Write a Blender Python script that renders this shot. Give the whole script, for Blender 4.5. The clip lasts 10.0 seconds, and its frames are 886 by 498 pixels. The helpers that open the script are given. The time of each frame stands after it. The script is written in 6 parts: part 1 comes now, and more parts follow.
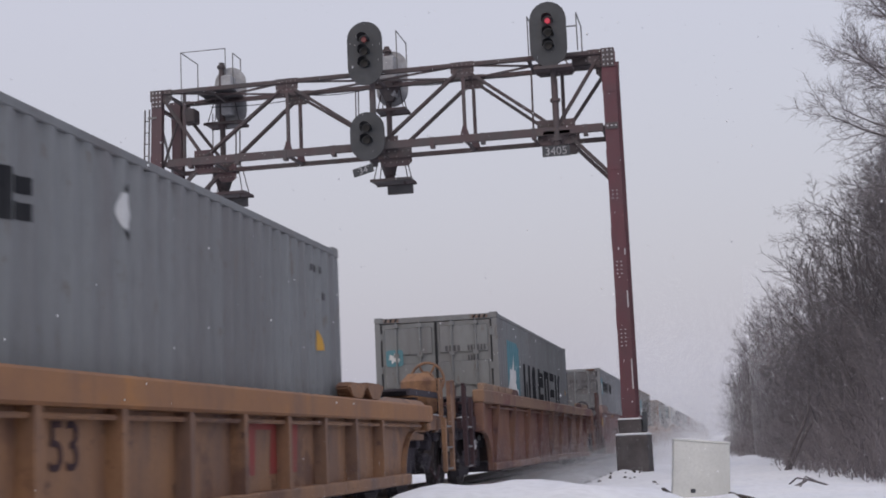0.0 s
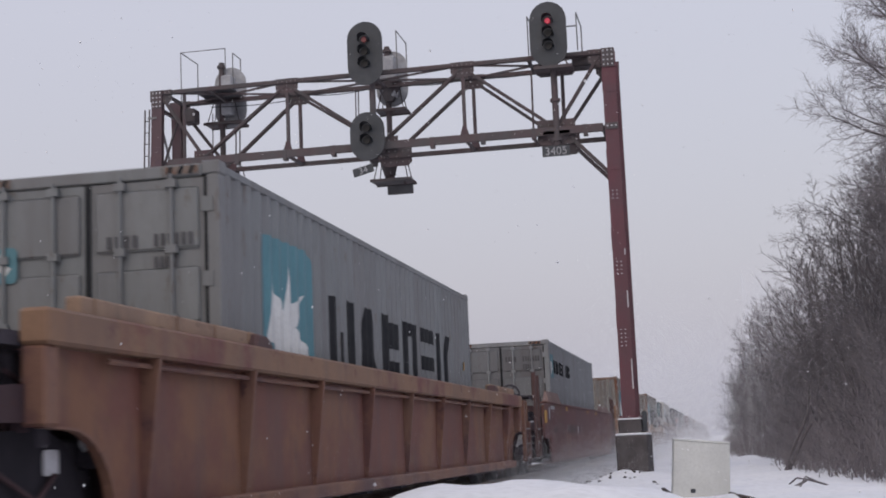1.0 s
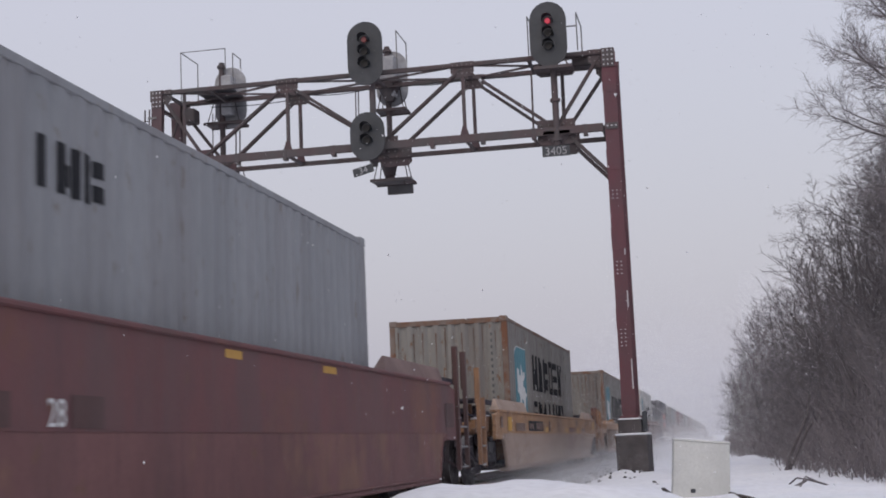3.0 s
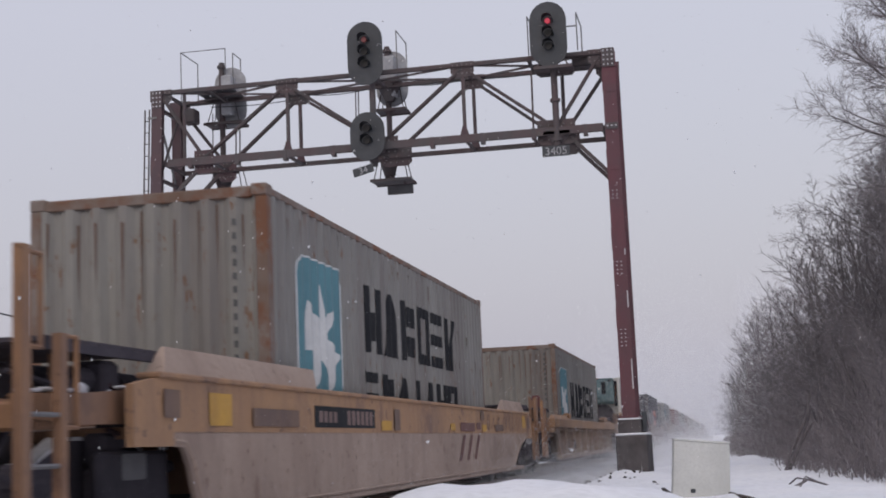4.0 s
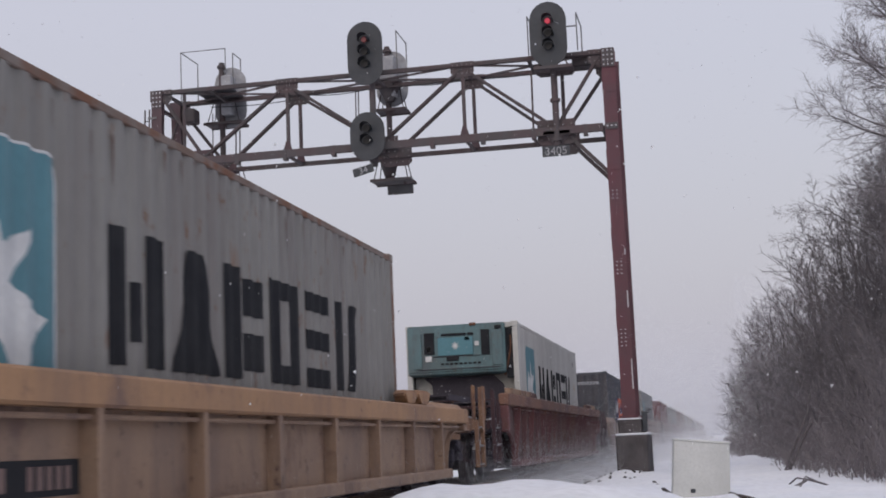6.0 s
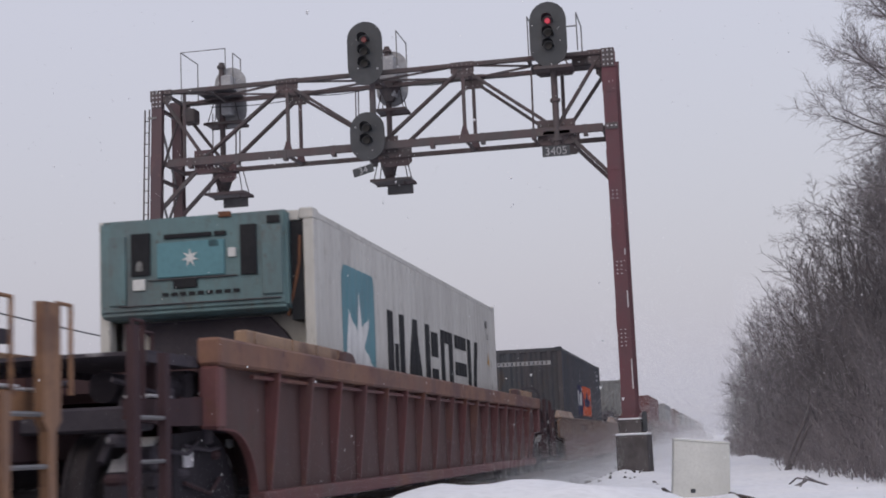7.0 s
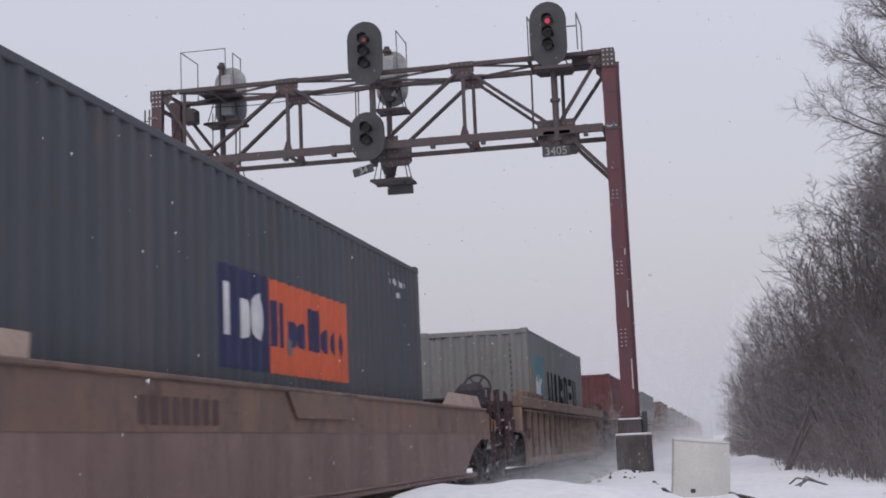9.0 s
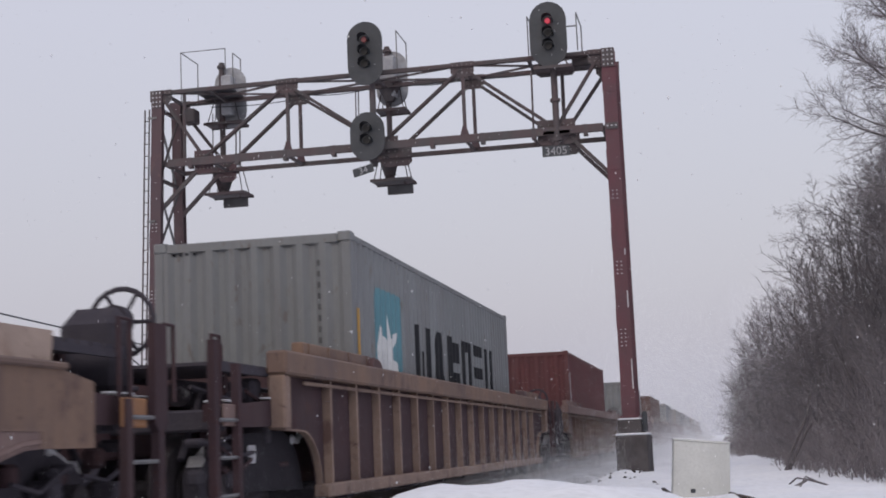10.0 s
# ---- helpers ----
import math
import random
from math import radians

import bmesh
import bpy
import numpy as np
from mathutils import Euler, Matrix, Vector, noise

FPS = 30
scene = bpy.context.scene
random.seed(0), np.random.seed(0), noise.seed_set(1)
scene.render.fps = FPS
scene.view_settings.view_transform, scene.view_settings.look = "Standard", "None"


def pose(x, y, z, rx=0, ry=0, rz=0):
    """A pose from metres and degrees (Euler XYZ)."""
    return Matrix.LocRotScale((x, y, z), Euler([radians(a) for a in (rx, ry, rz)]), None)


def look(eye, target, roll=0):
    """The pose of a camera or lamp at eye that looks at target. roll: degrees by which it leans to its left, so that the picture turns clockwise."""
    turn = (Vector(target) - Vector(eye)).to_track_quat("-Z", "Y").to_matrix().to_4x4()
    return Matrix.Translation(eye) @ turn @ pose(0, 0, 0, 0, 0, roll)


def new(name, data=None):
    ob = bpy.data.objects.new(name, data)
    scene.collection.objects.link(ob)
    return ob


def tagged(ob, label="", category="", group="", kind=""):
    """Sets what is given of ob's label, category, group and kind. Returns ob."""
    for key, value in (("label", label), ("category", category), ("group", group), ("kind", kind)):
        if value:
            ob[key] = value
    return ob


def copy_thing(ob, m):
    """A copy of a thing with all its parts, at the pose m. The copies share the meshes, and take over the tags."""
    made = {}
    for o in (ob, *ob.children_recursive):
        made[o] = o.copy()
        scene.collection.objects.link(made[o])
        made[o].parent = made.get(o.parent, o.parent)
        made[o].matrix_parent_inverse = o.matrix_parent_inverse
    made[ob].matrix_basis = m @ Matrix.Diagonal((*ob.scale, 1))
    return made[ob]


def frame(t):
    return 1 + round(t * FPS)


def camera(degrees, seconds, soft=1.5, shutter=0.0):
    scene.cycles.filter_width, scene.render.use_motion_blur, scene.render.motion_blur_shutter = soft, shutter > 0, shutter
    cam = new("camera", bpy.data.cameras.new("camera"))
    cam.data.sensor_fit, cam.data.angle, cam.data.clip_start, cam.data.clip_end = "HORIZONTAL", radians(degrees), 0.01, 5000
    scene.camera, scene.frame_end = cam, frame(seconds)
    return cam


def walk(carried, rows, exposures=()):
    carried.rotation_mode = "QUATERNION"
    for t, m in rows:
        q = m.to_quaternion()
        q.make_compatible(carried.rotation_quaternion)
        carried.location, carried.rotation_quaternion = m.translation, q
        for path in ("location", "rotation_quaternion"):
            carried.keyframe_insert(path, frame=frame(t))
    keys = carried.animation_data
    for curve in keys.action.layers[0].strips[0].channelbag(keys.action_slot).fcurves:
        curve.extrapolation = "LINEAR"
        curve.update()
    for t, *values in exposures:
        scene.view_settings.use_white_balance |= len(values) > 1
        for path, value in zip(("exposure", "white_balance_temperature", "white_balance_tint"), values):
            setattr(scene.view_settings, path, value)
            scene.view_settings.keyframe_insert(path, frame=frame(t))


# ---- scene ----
SPEED, CURVE = 15.3185, -0.0062


def travelled(t):
    """Metres that the train has gone since the start."""
    return SPEED * t + CURVE * (t - 5) ** 2


# ---- camera ----
EYE = Vector((0.0, 0.0, 0.72))
YAW, PITCH, ROLL = 10.836, 8.023, -2.446
AIM = EYE + 100 * Vector((-math.sin(radians(YAW)) * math.cos(radians(PITCH)),
                          math.cos(radians(YAW)) * math.cos(radians(PITCH)), math.sin(radians(PITCH))))
cam = camera(35.18, 10.0, 1.8, 0.15)
walk(cam, [(0, look(EYE, AIM, ROLL)), (10, look(EYE, AIM, ROLL))], [(0, -0.04, 6500, 10.0), (2.5, -0.03, 6500, 10.0), (5.2, -0.07, 6500, 10.0), (8, 0.0, 6500, 10.0), (10, 0.01, 6500, 10.0)])

# ---- world and light: an even overcast sky in falling snow ----
world = bpy.data.worlds.new("overcast")
scene.world = world
world.use_nodes = True
wn, wl = world.node_tree.nodes, world.node_tree.links
wn.clear()
sky = wn.new("ShaderNodeTexSky")
sky.sky_type, sky.sun_disc = "NISHITA", False
sky.sun_elevation, sky.sun_rotation = radians(38), radians(200)
sky.dust_density, sky.air_density = 6.0, 2.0
bg_sky = wn.new("ShaderNodeBackground")
bg_sky.inputs["Strength"].default_value = 0.03
bg_cloud = wn.new("ShaderNodeBackground")
bg_cloud.inputs["Color"].default_value = (0.557, 0.550, 0.652, 1)
bg_cloud.inputs["Strength"].default_value = 0.95
add = wn.new("ShaderNodeAddShader")
world_out = wn.new("ShaderNodeOutputWorld")
wl.new(sky.outputs["Color"], bg_sky.inputs["Color"])
wl.new(bg_sky.outputs[0], add.inputs[0])
wl.new(bg_cloud.outputs[0], add.inputs[1])
# an overcast sky is dimmer towards the horizon
sky_way, sky_up, sky_dim = wn.new("ShaderNodeTexCoord"), wn.new("ShaderNodeSeparateXYZ"), wn.new("ShaderNodeMapRange")
sky_dim.inputs[1].default_value, sky_dim.inputs[2].default_value = 0.0, 0.30
sky_dim.inputs[3].default_value, sky_dim.inputs[4].default_value = 0.80, 0.95
wl.new(sky_way.outputs["Generated"], sky_up.inputs[0])
wl.new(sky_up.outputs["Z"], sky_dim.inputs[0])
wl.new(sky_dim.outputs[0], bg_cloud.inputs["Strength"])
wl.new(add.outputs[0], world_out.inputs["Surface"])

sun_data = bpy.data.lights.new("sun", "SUN")
sun_data.energy, sun_data.angle, sun_data.color = 0.5, radians(25), (0.98, 0.98, 1.0)
sun = new("sun", sun_data)
sun.matrix_world = look((20, -55, 45), (0, 0, 0))


# ---- materials ----
def rgba(c):
    return (c[0], c[1], c[2], 1.0)


def surface(name, colour, other=None, rough=0.7, metal=0.0, scale=6.0, fine=60.0, wear=0.35, bump=0.15,
            stretch=(1, 1, 1), spots=None, spot_scale=1.2, spot_level=0.6, coords="Object", vary=0.0, grime=0.0):
    """Colour with broad stains, fine grain, relief, optional spots of another colour and a shift from thing to thing."""
    m = bpy.data.materials.new(name)
    m.use_nodes = True
    n, l = m.node_tree.nodes, m.node_tree.links
    b = n["Principled BSDF"]
    b.inputs["Roughness"].default_value, b.inputs["Metallic"].default_value = rough, metal
    b.inputs["Specular IOR Level"].default_value = 0.2 if rough > 0.78 else 0.5
    tc, mp = n.new("ShaderNodeTexCoord"), n.new("ShaderNodeMapping")
    mp.inputs["Scale"].default_value = stretch
    l.new(tc.outputs[coords], mp.inputs["Vector"])
    info = n.new("ShaderNodeObjectInfo")
    shift = n.new("ShaderNodeVectorMath")
    shift.operation = "MULTIPLY_ADD"
    shift.inputs[1].default_value = (37, 23, 51)
    l.new(info.outputs["Random"], shift.inputs[0])
    l.new(mp.outputs[0], shift.inputs[2])

    def grain(size, detail, rough_=0.6):
        t = n.new("ShaderNodeTexNoise")
        t.inputs["Scale"].default_value, t.inputs["Detail"].default_value = size, detail
        t.inputs["Roughness"].default_value = rough_
        l.new(shift.outputs[0], t.inputs["Vector"])
        return t.outputs["Fac"]

    def ramp(fac, lo, hi):
        r = n.new("ShaderNodeMapRange")
        r.inputs[1].default_value, r.inputs[2].default_value = lo, hi
        l.new(fac, r.inputs[0])
        return r.outputs[0]

    def mix(fac, a, c):
        x = n.new("ShaderNodeMix")
        x.data_type = "RGBA"
        for sock, val in ((x.inputs[0], fac), (x.inputs[6], a), (x.inputs[7], c)):
            if hasattr(val, "links"):
                l.new(val, sock)
            elif isinstance(val, (int, float)):
                sock.default_value = val
            else:
                sock.default_value = rgba(val)
        return x.outputs[2]

    other = other or tuple(v * (1 - wear) for v in colour)
    broad = grain(scale, 5)
    small = grain(fine, 4)
    col = mix(ramp(broad, 0.38, 0.68), colour, other)
    dark = tuple(v * 0.72 for v in colour)
    half = n.new("ShaderNodeMath")
    half.operation = "MULTIPLY"
    half.inputs[1].default_value = 0.5
    l.new(ramp(small, 0.45, 0.75), half.inputs[0])
    col = mix(half.outputs[0], col, dark)
    if spots:
        s = grain(spot_scale, 8, 0.68)
        col = mix(ramp(s, spot_level, spot_level + 0.1), col, spots)
        if grime:
            # chipped specks and scuffs
            col = mix(ramp(grain(spot_scale * 6, 6, 0.7), 0.60, 0.66), col, tuple(v * 0.8 for v in spots))
    if grime:
        # dirt that has run down the sheet
        run = n.new("ShaderNodeMapping")
        run.inputs["Scale"].default_value = (1, 1, 0.22)
        l.new(shift.outputs[0], run.inputs["Vector"])
        for size, lo, hi, amount, tone in ((5.5, 0.52, 0.78, grime * 0.7, (0.055, 0.037, 0.043)), (1.6, 0.48, 0.70, grime * 0.6, (0.092, 0.064, 0.070)), (0.7, 0.50, 0.62, grime * 0.5, (0.095, 0.068, 0.068))):
            t = n.new("ShaderNodeTexNoise")
            t.inputs["Scale"].default_value, t.inputs["Detail"].default_value, t.inputs["Roughness"].default_value = size, 6, 0.65
            l.new(run.outputs[0], t.inputs["Vector"])
            k = n.new("ShaderNodeMath")
            k.operation = "MULTIPLY"
            k.inputs[1].default_value = amount
            l.new(ramp(t.outputs["Fac"], lo, hi), k.inputs[0])
            col = mix(k.outputs[0], col, tone)
    if vary:
        hv = n.new("ShaderNodeHueSaturation")
        k = n.new("ShaderNodeMapRange")
        k.inputs[3].default_value, k.inputs[4].default_value = 1 - vary, 1 + vary
        l.new(info.outputs["Random"], k.inputs[0])
        l.new(k.outputs[0], hv.inputs["Value"])
        l.new(col, hv.inputs["Color"])
        col = hv.outputs[0]
    l.new(col, b.inputs["Base Color"])
    if bump:
        bp = n.new("ShaderNodeBump")
        bp.inputs["Strength"].default_value, bp.inputs["Distance"].default_value = bump, 0.02
        l.new(small, bp.inputs["Height"])
        l.new(bp.outputs[0], b.inputs["Normal"])
    return m


M = {
    "snow": surface("snow", (0.84, 0.85, 0.88), (0.76, 0.78, 0.83), 0.85, scale=0.5, fine=9, bump=0.5),
    "ballast": surface("ballast", (0.10, 0.095, 0.10), (0.05, 0.047, 0.048), 0.95, scale=2, fine=18, bump=1.0,
                       spots=(0.72, 0.73, 0.77), spot_scale=1.1, spot_level=0.47),
    "rail": surface("rail_steel", (0.16, 0.10, 0.075), rough=0.5, metal=0.6),
    "tie": surface("tie_wood", (0.07, 0.055, 0.045), rough=0.95, stretch=(1, 8, 8), scale=3),
    "gantry": surface("gantry_paint", (0.128, 0.047, 0.062), (0.104, 0.054, 0.067), 0.75, scale=1.5, fine=30,
                      spots=(0.14, 0.075, 0.076), spot_scale=2.5, spot_level=0.60, grime=0.34),
    "gantry_worn": surface("worn_gantry_paint", (0.092, 0.053, 0.064), (0.080, 0.058, 0.068), 0.75, scale=1.5, fine=30,
                           spots=(0.12, 0.075, 0.075), spot_scale=2.5, spot_level=0.58, grime=0.40),
    # grimy paint with its base lifted, so the colour carries the haze
    "gantry_dark": surface("hazed_gantry_grime", (0.100, 0.095, 0.100), (0.118, 0.084, 0.090), 0.8, scale=1.5, fine=30,
                           spots=(0.115, 0.11, 0.105), spot_scale=3.0, spot_level=0.60, grime=0.35),
    "signal": surface("signal_black", (0.035, 0.040, 0.049), (0.052, 0.057, 0.067), rough=0.55, scale=3, fine=40),
    "signal_back": surface("signal_grey", (0.40, 0.41, 0.44), (0.22, 0.22, 0.24), 0.6, scale=3, fine=30),
    "galv": surface("galvanised", (0.20, 0.20, 0.21), rough=0.5, metal=0.5),
    "galv_dark": surface("dull_zinc", (0.10, 0.10, 0.108), (0.075, 0.073, 0.08), 0.8, scale=4, fine=30),
    "concrete": surface("old_concrete", (0.105, 0.097, 0.10), (0.06, 0.055, 0.058), 0.95, scale=2.5, fine=25, bump=0.5, grime=0.40),
    "white_box": surface("white_paint", (0.60, 0.61, 0.595), (0.51, 0.52, 0.51), 0.6, scale=2, fine=25,
                         spots=(0.42, 0.42, 0.40), spot_scale=3, spot_level=0.66),
    "ochre": surface("ochre_paint", (0.285, 0.150, 0.074), (0.225, 0.122, 0.072), 0.65, scale=1.0, fine=22,
                     spots=(0.135, 0.065, 0.038), spot_scale=1.1, spot_level=0.53, grime=0.85),
    "ochre_old": surface("worn_ochre_paint", (0.195, 0.120, 0.083), (0.145, 0.090, 0.068), 0.7, scale=1.2, fine=22,
                         spots=(0.09, 0.05, 0.04), spot_scale=1.5, spot_level=0.56, grime=0.80),
    "tan": surface("faded_tan_paint", (0.375, 0.215, 0.112), (0.310, 0.175, 0.098), 0.7, scale=0.9, fine=22,
                   spots=(0.20, 0.115, 0.08), spot_scale=1.2, spot_level=0.55, grime=0.50),
    "tan_rib": surface("weathered_tan_paint", (0.300, 0.198, 0.132), (0.250, 0.162, 0.112), 0.7, scale=1.0, fine=22,
                       spots=(0.15, 0.085, 0.06), spot_scale=1.2, spot_level=0.55, grime=0.65),
    "orange_chord": surface("orange_ochre_paint", (0.310, 0.150, 0.062), (0.250, 0.120, 0.060), 0.65, scale=0.8, fine=22,
                            spots=(0.40, 0.175, 0.045), spot_scale=0.9, spot_level=0.58, grime=0.55),
    "red_chord": surface("patched_red_and_tan_paint", (0.228, 0.133, 0.080), (0.180, 0.100, 0.066), 0.7, scale=0.7, fine=22,
                         spots=(0.140, 0.048, 0.041), spot_scale=0.75, spot_level=0.50, grime=0.50),
    "streak": surface("rust_wash", (0.135, 0.088, 0.070), (0.155, 0.115, 0.098), 0.85, scale=4, fine=30, stretch=(1, 1, 0.3)),
    "maroon": surface("faded_maroon_marking", (0.120, 0.050, 0.050), (0.165, 0.085, 0.070), 0.75, scale=3, fine=25),
    "dusty_rib": surface("dusty_brown_paint", (0.285, 0.205, 0.165), (0.215, 0.150, 0.122), 0.8, scale=1.4, fine=22,
                         spots=(0.13, 0.080, 0.068), spot_scale=1.6, spot_level=0.56, grime=0.5),
    "cover_black": surface("grimy_black_plate", (0.022, 0.020, 0.026), (0.034, 0.030, 0.038), 0.9, scale=2.5, fine=25,
                           spots=(0.26, 0.26, 0.28), spot_scale=3.0, spot_level=0.67),
    "stain": surface("green_brown_stain", (0.110, 0.105, 0.075), (0.085, 0.080, 0.062), 0.85, scale=5, fine=30),
    "spray": surface("faded_spray_paint", (0.135, 0.080, 0.062), (0.20, 0.125, 0.090), 0.75, scale=3, fine=25),
    "pale_tan": surface("dusty_tan_paint", (0.380, 0.295, 0.245), (0.320, 0.240, 0.198), 0.8, scale=0.9, fine=22,
                        spots=(0.22, 0.15, 0.12), spot_scale=1.2, spot_level=0.60, grime=0.35),
    "rust": surface("rust_red_paint", (0.142, 0.050, 0.051), (0.105, 0.042, 0.045), 0.7, scale=1.0, fine=22,
                    spots=(0.160, 0.066, 0.046), spot_scale=0.5, spot_level=0.52, grime=0.70),
    "rust_warm": surface("orange_rust_paint", (0.158, 0.060, 0.044), (0.120, 0.047, 0.040), 0.7, scale=1.0, fine=22,
                         spots=(0.185, 0.085, 0.048), spot_scale=0.5, spot_level=0.50, grime=0.70),
    "rust_dusty": surface("dusty_rust_paint", (0.190, 0.098, 0.096), (0.150, 0.078, 0.078), 0.8, scale=1.0, fine=22,
                          spots=(0.205, 0.115, 0.090), spot_scale=0.6, spot_level=0.52, grime=0.55),
    "rust_top": surface("rust_orange_paint", (0.205, 0.105, 0.066), (0.155, 0.070, 0.053), 0.7, scale=1.2, fine=22,
                        spots=(0.105, 0.046, 0.043), spot_scale=0.8, spot_level=0.50, grime=0.60),
    "brown": surface("brown_paint", (0.080, 0.036, 0.034), (0.060, 0.029, 0.029), 0.7, scale=1.0, fine=22,
                     spots=(0.06, 0.035, 0.03), spot_scale=1.4, spot_level=0.58, grime=0.60),
    "brown_dark": surface("grimy_brown_paint", (0.062, 0.036, 0.041), (0.046, 0.030, 0.036), 0.85, scale=1.4, fine=22,
                          spots=(0.075, 0.035, 0.032), spot_scale=1.8, spot_level=0.60, grime=0.5),
    "tag": surface("dull_orange_plate", (0.34, 0.155, 0.055), (0.24, 0.11, 0.045), 0.7, scale=4, fine=25, grime=0.4),
    "dust": surface("dusty_paint", (0.234, 0.166, 0.152), (0.188, 0.130, 0.120), 0.85, scale=1.0, fine=20, grime=0.50),
    "under": surface("running_gear_black", (0.053, 0.048, 0.060), (0.070, 0.062, 0.074), 0.95, scale=3, fine=30,
                     spots=(0.42, 0.42, 0.45), spot_scale=3.2, spot_level=0.635),
    "wheel": surface("wheel_steel", (0.048, 0.041, 0.046), rough=0.8, metal=0.0, spots=(0.36, 0.36, 0.39), spot_scale=3.5, spot_level=0.60),
    "grey_box": surface("grey_container_paint", (0.190, 0.200, 0.208), (0.160, 0.170, 0.178), 0.6, scale=0.8, fine=14,
                        spots=(0.17, 0.155, 0.145), spot_scale=1.6, spot_level=0.66, stretch=(1, 1, 0.35), grime=0.35),
    "tan_box": surface("grey_tan_container_paint", (0.224, 0.217, 0.204), (0.188, 0.181, 0.170), 0.62, scale=0.8, fine=14,
                       spots=(0.19, 0.10, 0.055), spot_scale=1.4, spot_level=0.62, stretch=(1, 1, 0.3), grime=0.50),
    # darker copy of pale_box: the end's shade put into the paint, with dirt runs
    "shaded_door": surface("shaded_grey_container_paint", (0.165, 0.172, 0.186), (0.130, 0.136, 0.148), 0.6, scale=0.8, fine=14,
                          spots=(0.12, 0.11, 0.105), spot_scale=1.6, spot_level=0.60, stretch=(1, 1, 0.35), grime=0.6),
    "pale_box": surface("pale_grey_container_paint", (0.245, 0.256, 0.272), (0.205, 0.215, 0.23), 0.6, scale=0.8, fine=14,
                        spots=(0.20, 0.18, 0.17), spot_scale=1.6, spot_level=0.66, stretch=(1, 1, 0.35), grime=0.35),
    "white_cont": surface("white_container_paint", (0.50, 0.497, 0.478), (0.43, 0.427, 0.41), 0.5, scale=0.7, fine=12,
                          spots=(0.38, 0.37, 0.35), spot_scale=1.8, spot_level=0.68, stretch=(1, 1, 0.3), grime=0.30),
    "navy_box": surface("blue_grey_container_paint", (0.058, 0.066, 0.082), (0.044, 0.050, 0.063), 0.6, scale=0.8, fine=14,
                        spots=(0.085, 0.066, 0.056), spot_scale=1.6, spot_level=0.62, stretch=(1, 1, 0.35), grime=0.50),
    "red_box": surface("red_container_paint", (0.135, 0.040, 0.044), (0.100, 0.034, 0.037), 0.62, scale=0.8, fine=14,
                       spots=(0.10, 0.04, 0.03), spot_scale=1.6, spot_level=0.64, grime=0.40),
    "brown_box": surface("brown_container_paint", (0.12, 0.065, 0.052), (0.09, 0.05, 0.042), 0.65, scale=0.8, fine=14, grime=0.40),
    "teal": surface("teal_paint", (0.085, 0.218, 0.262), (0.07, 0.178, 0.218), 0.55, scale=1.2, fine=18),
    "teal_dull": surface("weathered_teal_paint", (0.112, 0.195, 0.212), (0.090, 0.160, 0.176), 0.6, scale=1.5, fine=18,
                         spots=(0.10, 0.12, 0.12), spot_scale=1.6, spot_level=0.55, grime=0.70),
    "mark_white": surface("white_marking", (0.62, 0.63, 0.63), (0.50, 0.51, 0.52), 0.6, scale=2, fine=20),
    "mark_black": surface("black_marking", (0.018, 0.019, 0.023), (0.028, 0.029, 0.032), 0.85, scale=2, fine=20),
    "mark_faint": surface("worn_dark_marking", (0.085, 0.088, 0.092), (0.13, 0.13, 0.132), 0.8, scale=6, fine=25),
    "mark_navy": surface("navy_marking", (0.018, 0.022, 0.085), rough=0.6, scale=2, fine=20),
    "mark_orange": surface("orange_marking", (0.60, 0.105, 0.035), (0.50, 0.09, 0.035), 0.6, scale=2, fine=20),
    "mark_yellow": surface("yellow_marking", (0.52, 0.29, 0.045), (0.40, 0.22, 0.045), 0.6, scale=3, fine=20),
    "mark_red": surface("red_marking", (0.26, 0.035, 0.03), (0.2, 0.04, 0.03), 0.6, scale=3, fine=20),
    "rust_steel": surface("rusty_steel", (0.16, 0.075, 0.045), (0.10, 0.05, 0.035), 0.85, scale=4, fine=30),
    "bark": surface("bark", (0.145, 0.133, 0.141), (0.105, 0.097, 0.103), 0.95, scale=3, fine=25, vary=0.25),
    "twig": surface("twigs", (0.178, 0.164, 0.175), (0.132, 0.121, 0.129), 0.95, scale=0.6, fine=6, bump=0, vary=0.25),
    "brush": surface("brush_stems", (0.24, 0.218, 0.23), (0.175, 0.158, 0.167), 0.95, scale=0.8, fine=6, bump=0),
    "rusty_trim": surface("rusting_grey_paint", (0.20, 0.17, 0.155), (0.13, 0.075, 0.05), 0.75, scale=1.6, fine=16, spots=(0.15, 0.065, 0.035), spot_scale=2.0, spot_level=0.50),
    "snow_dust": surface("snow_dusting", (0.55, 0.55, 0.58), (0.40, 0.39, 0.41), 0.9, scale=6, fine=30),
    # pole wood made pale: the distance haze is put into its colour
    "wood_hazed": surface("hazed_pole_wood", (0.24, 0.235, 0.245), (0.17, 0.165, 0.17), 0.95, stretch=(6, 6, 1), scale=3),
    "wood_old": surface("old_wood", (0.055, 0.045, 0.04), (0.035, 0.03, 0.028), 0.95, stretch=(1, 6, 6), scale=3),
}


def glow(name, colour, strength):
    m = bpy.data.materials.new(name)
    m.use_nodes = True
    b = m.node_tree.nodes["Principled BSDF"]
    b.inputs["Base Color"].default_value = rgba(colour)
    b.inputs["Emission Color"].default_value = rgba(colour)
    b.inputs["Emission Strength"].default_value = strength
    b.inputs["Roughness"].default_value = 0.2
    return m


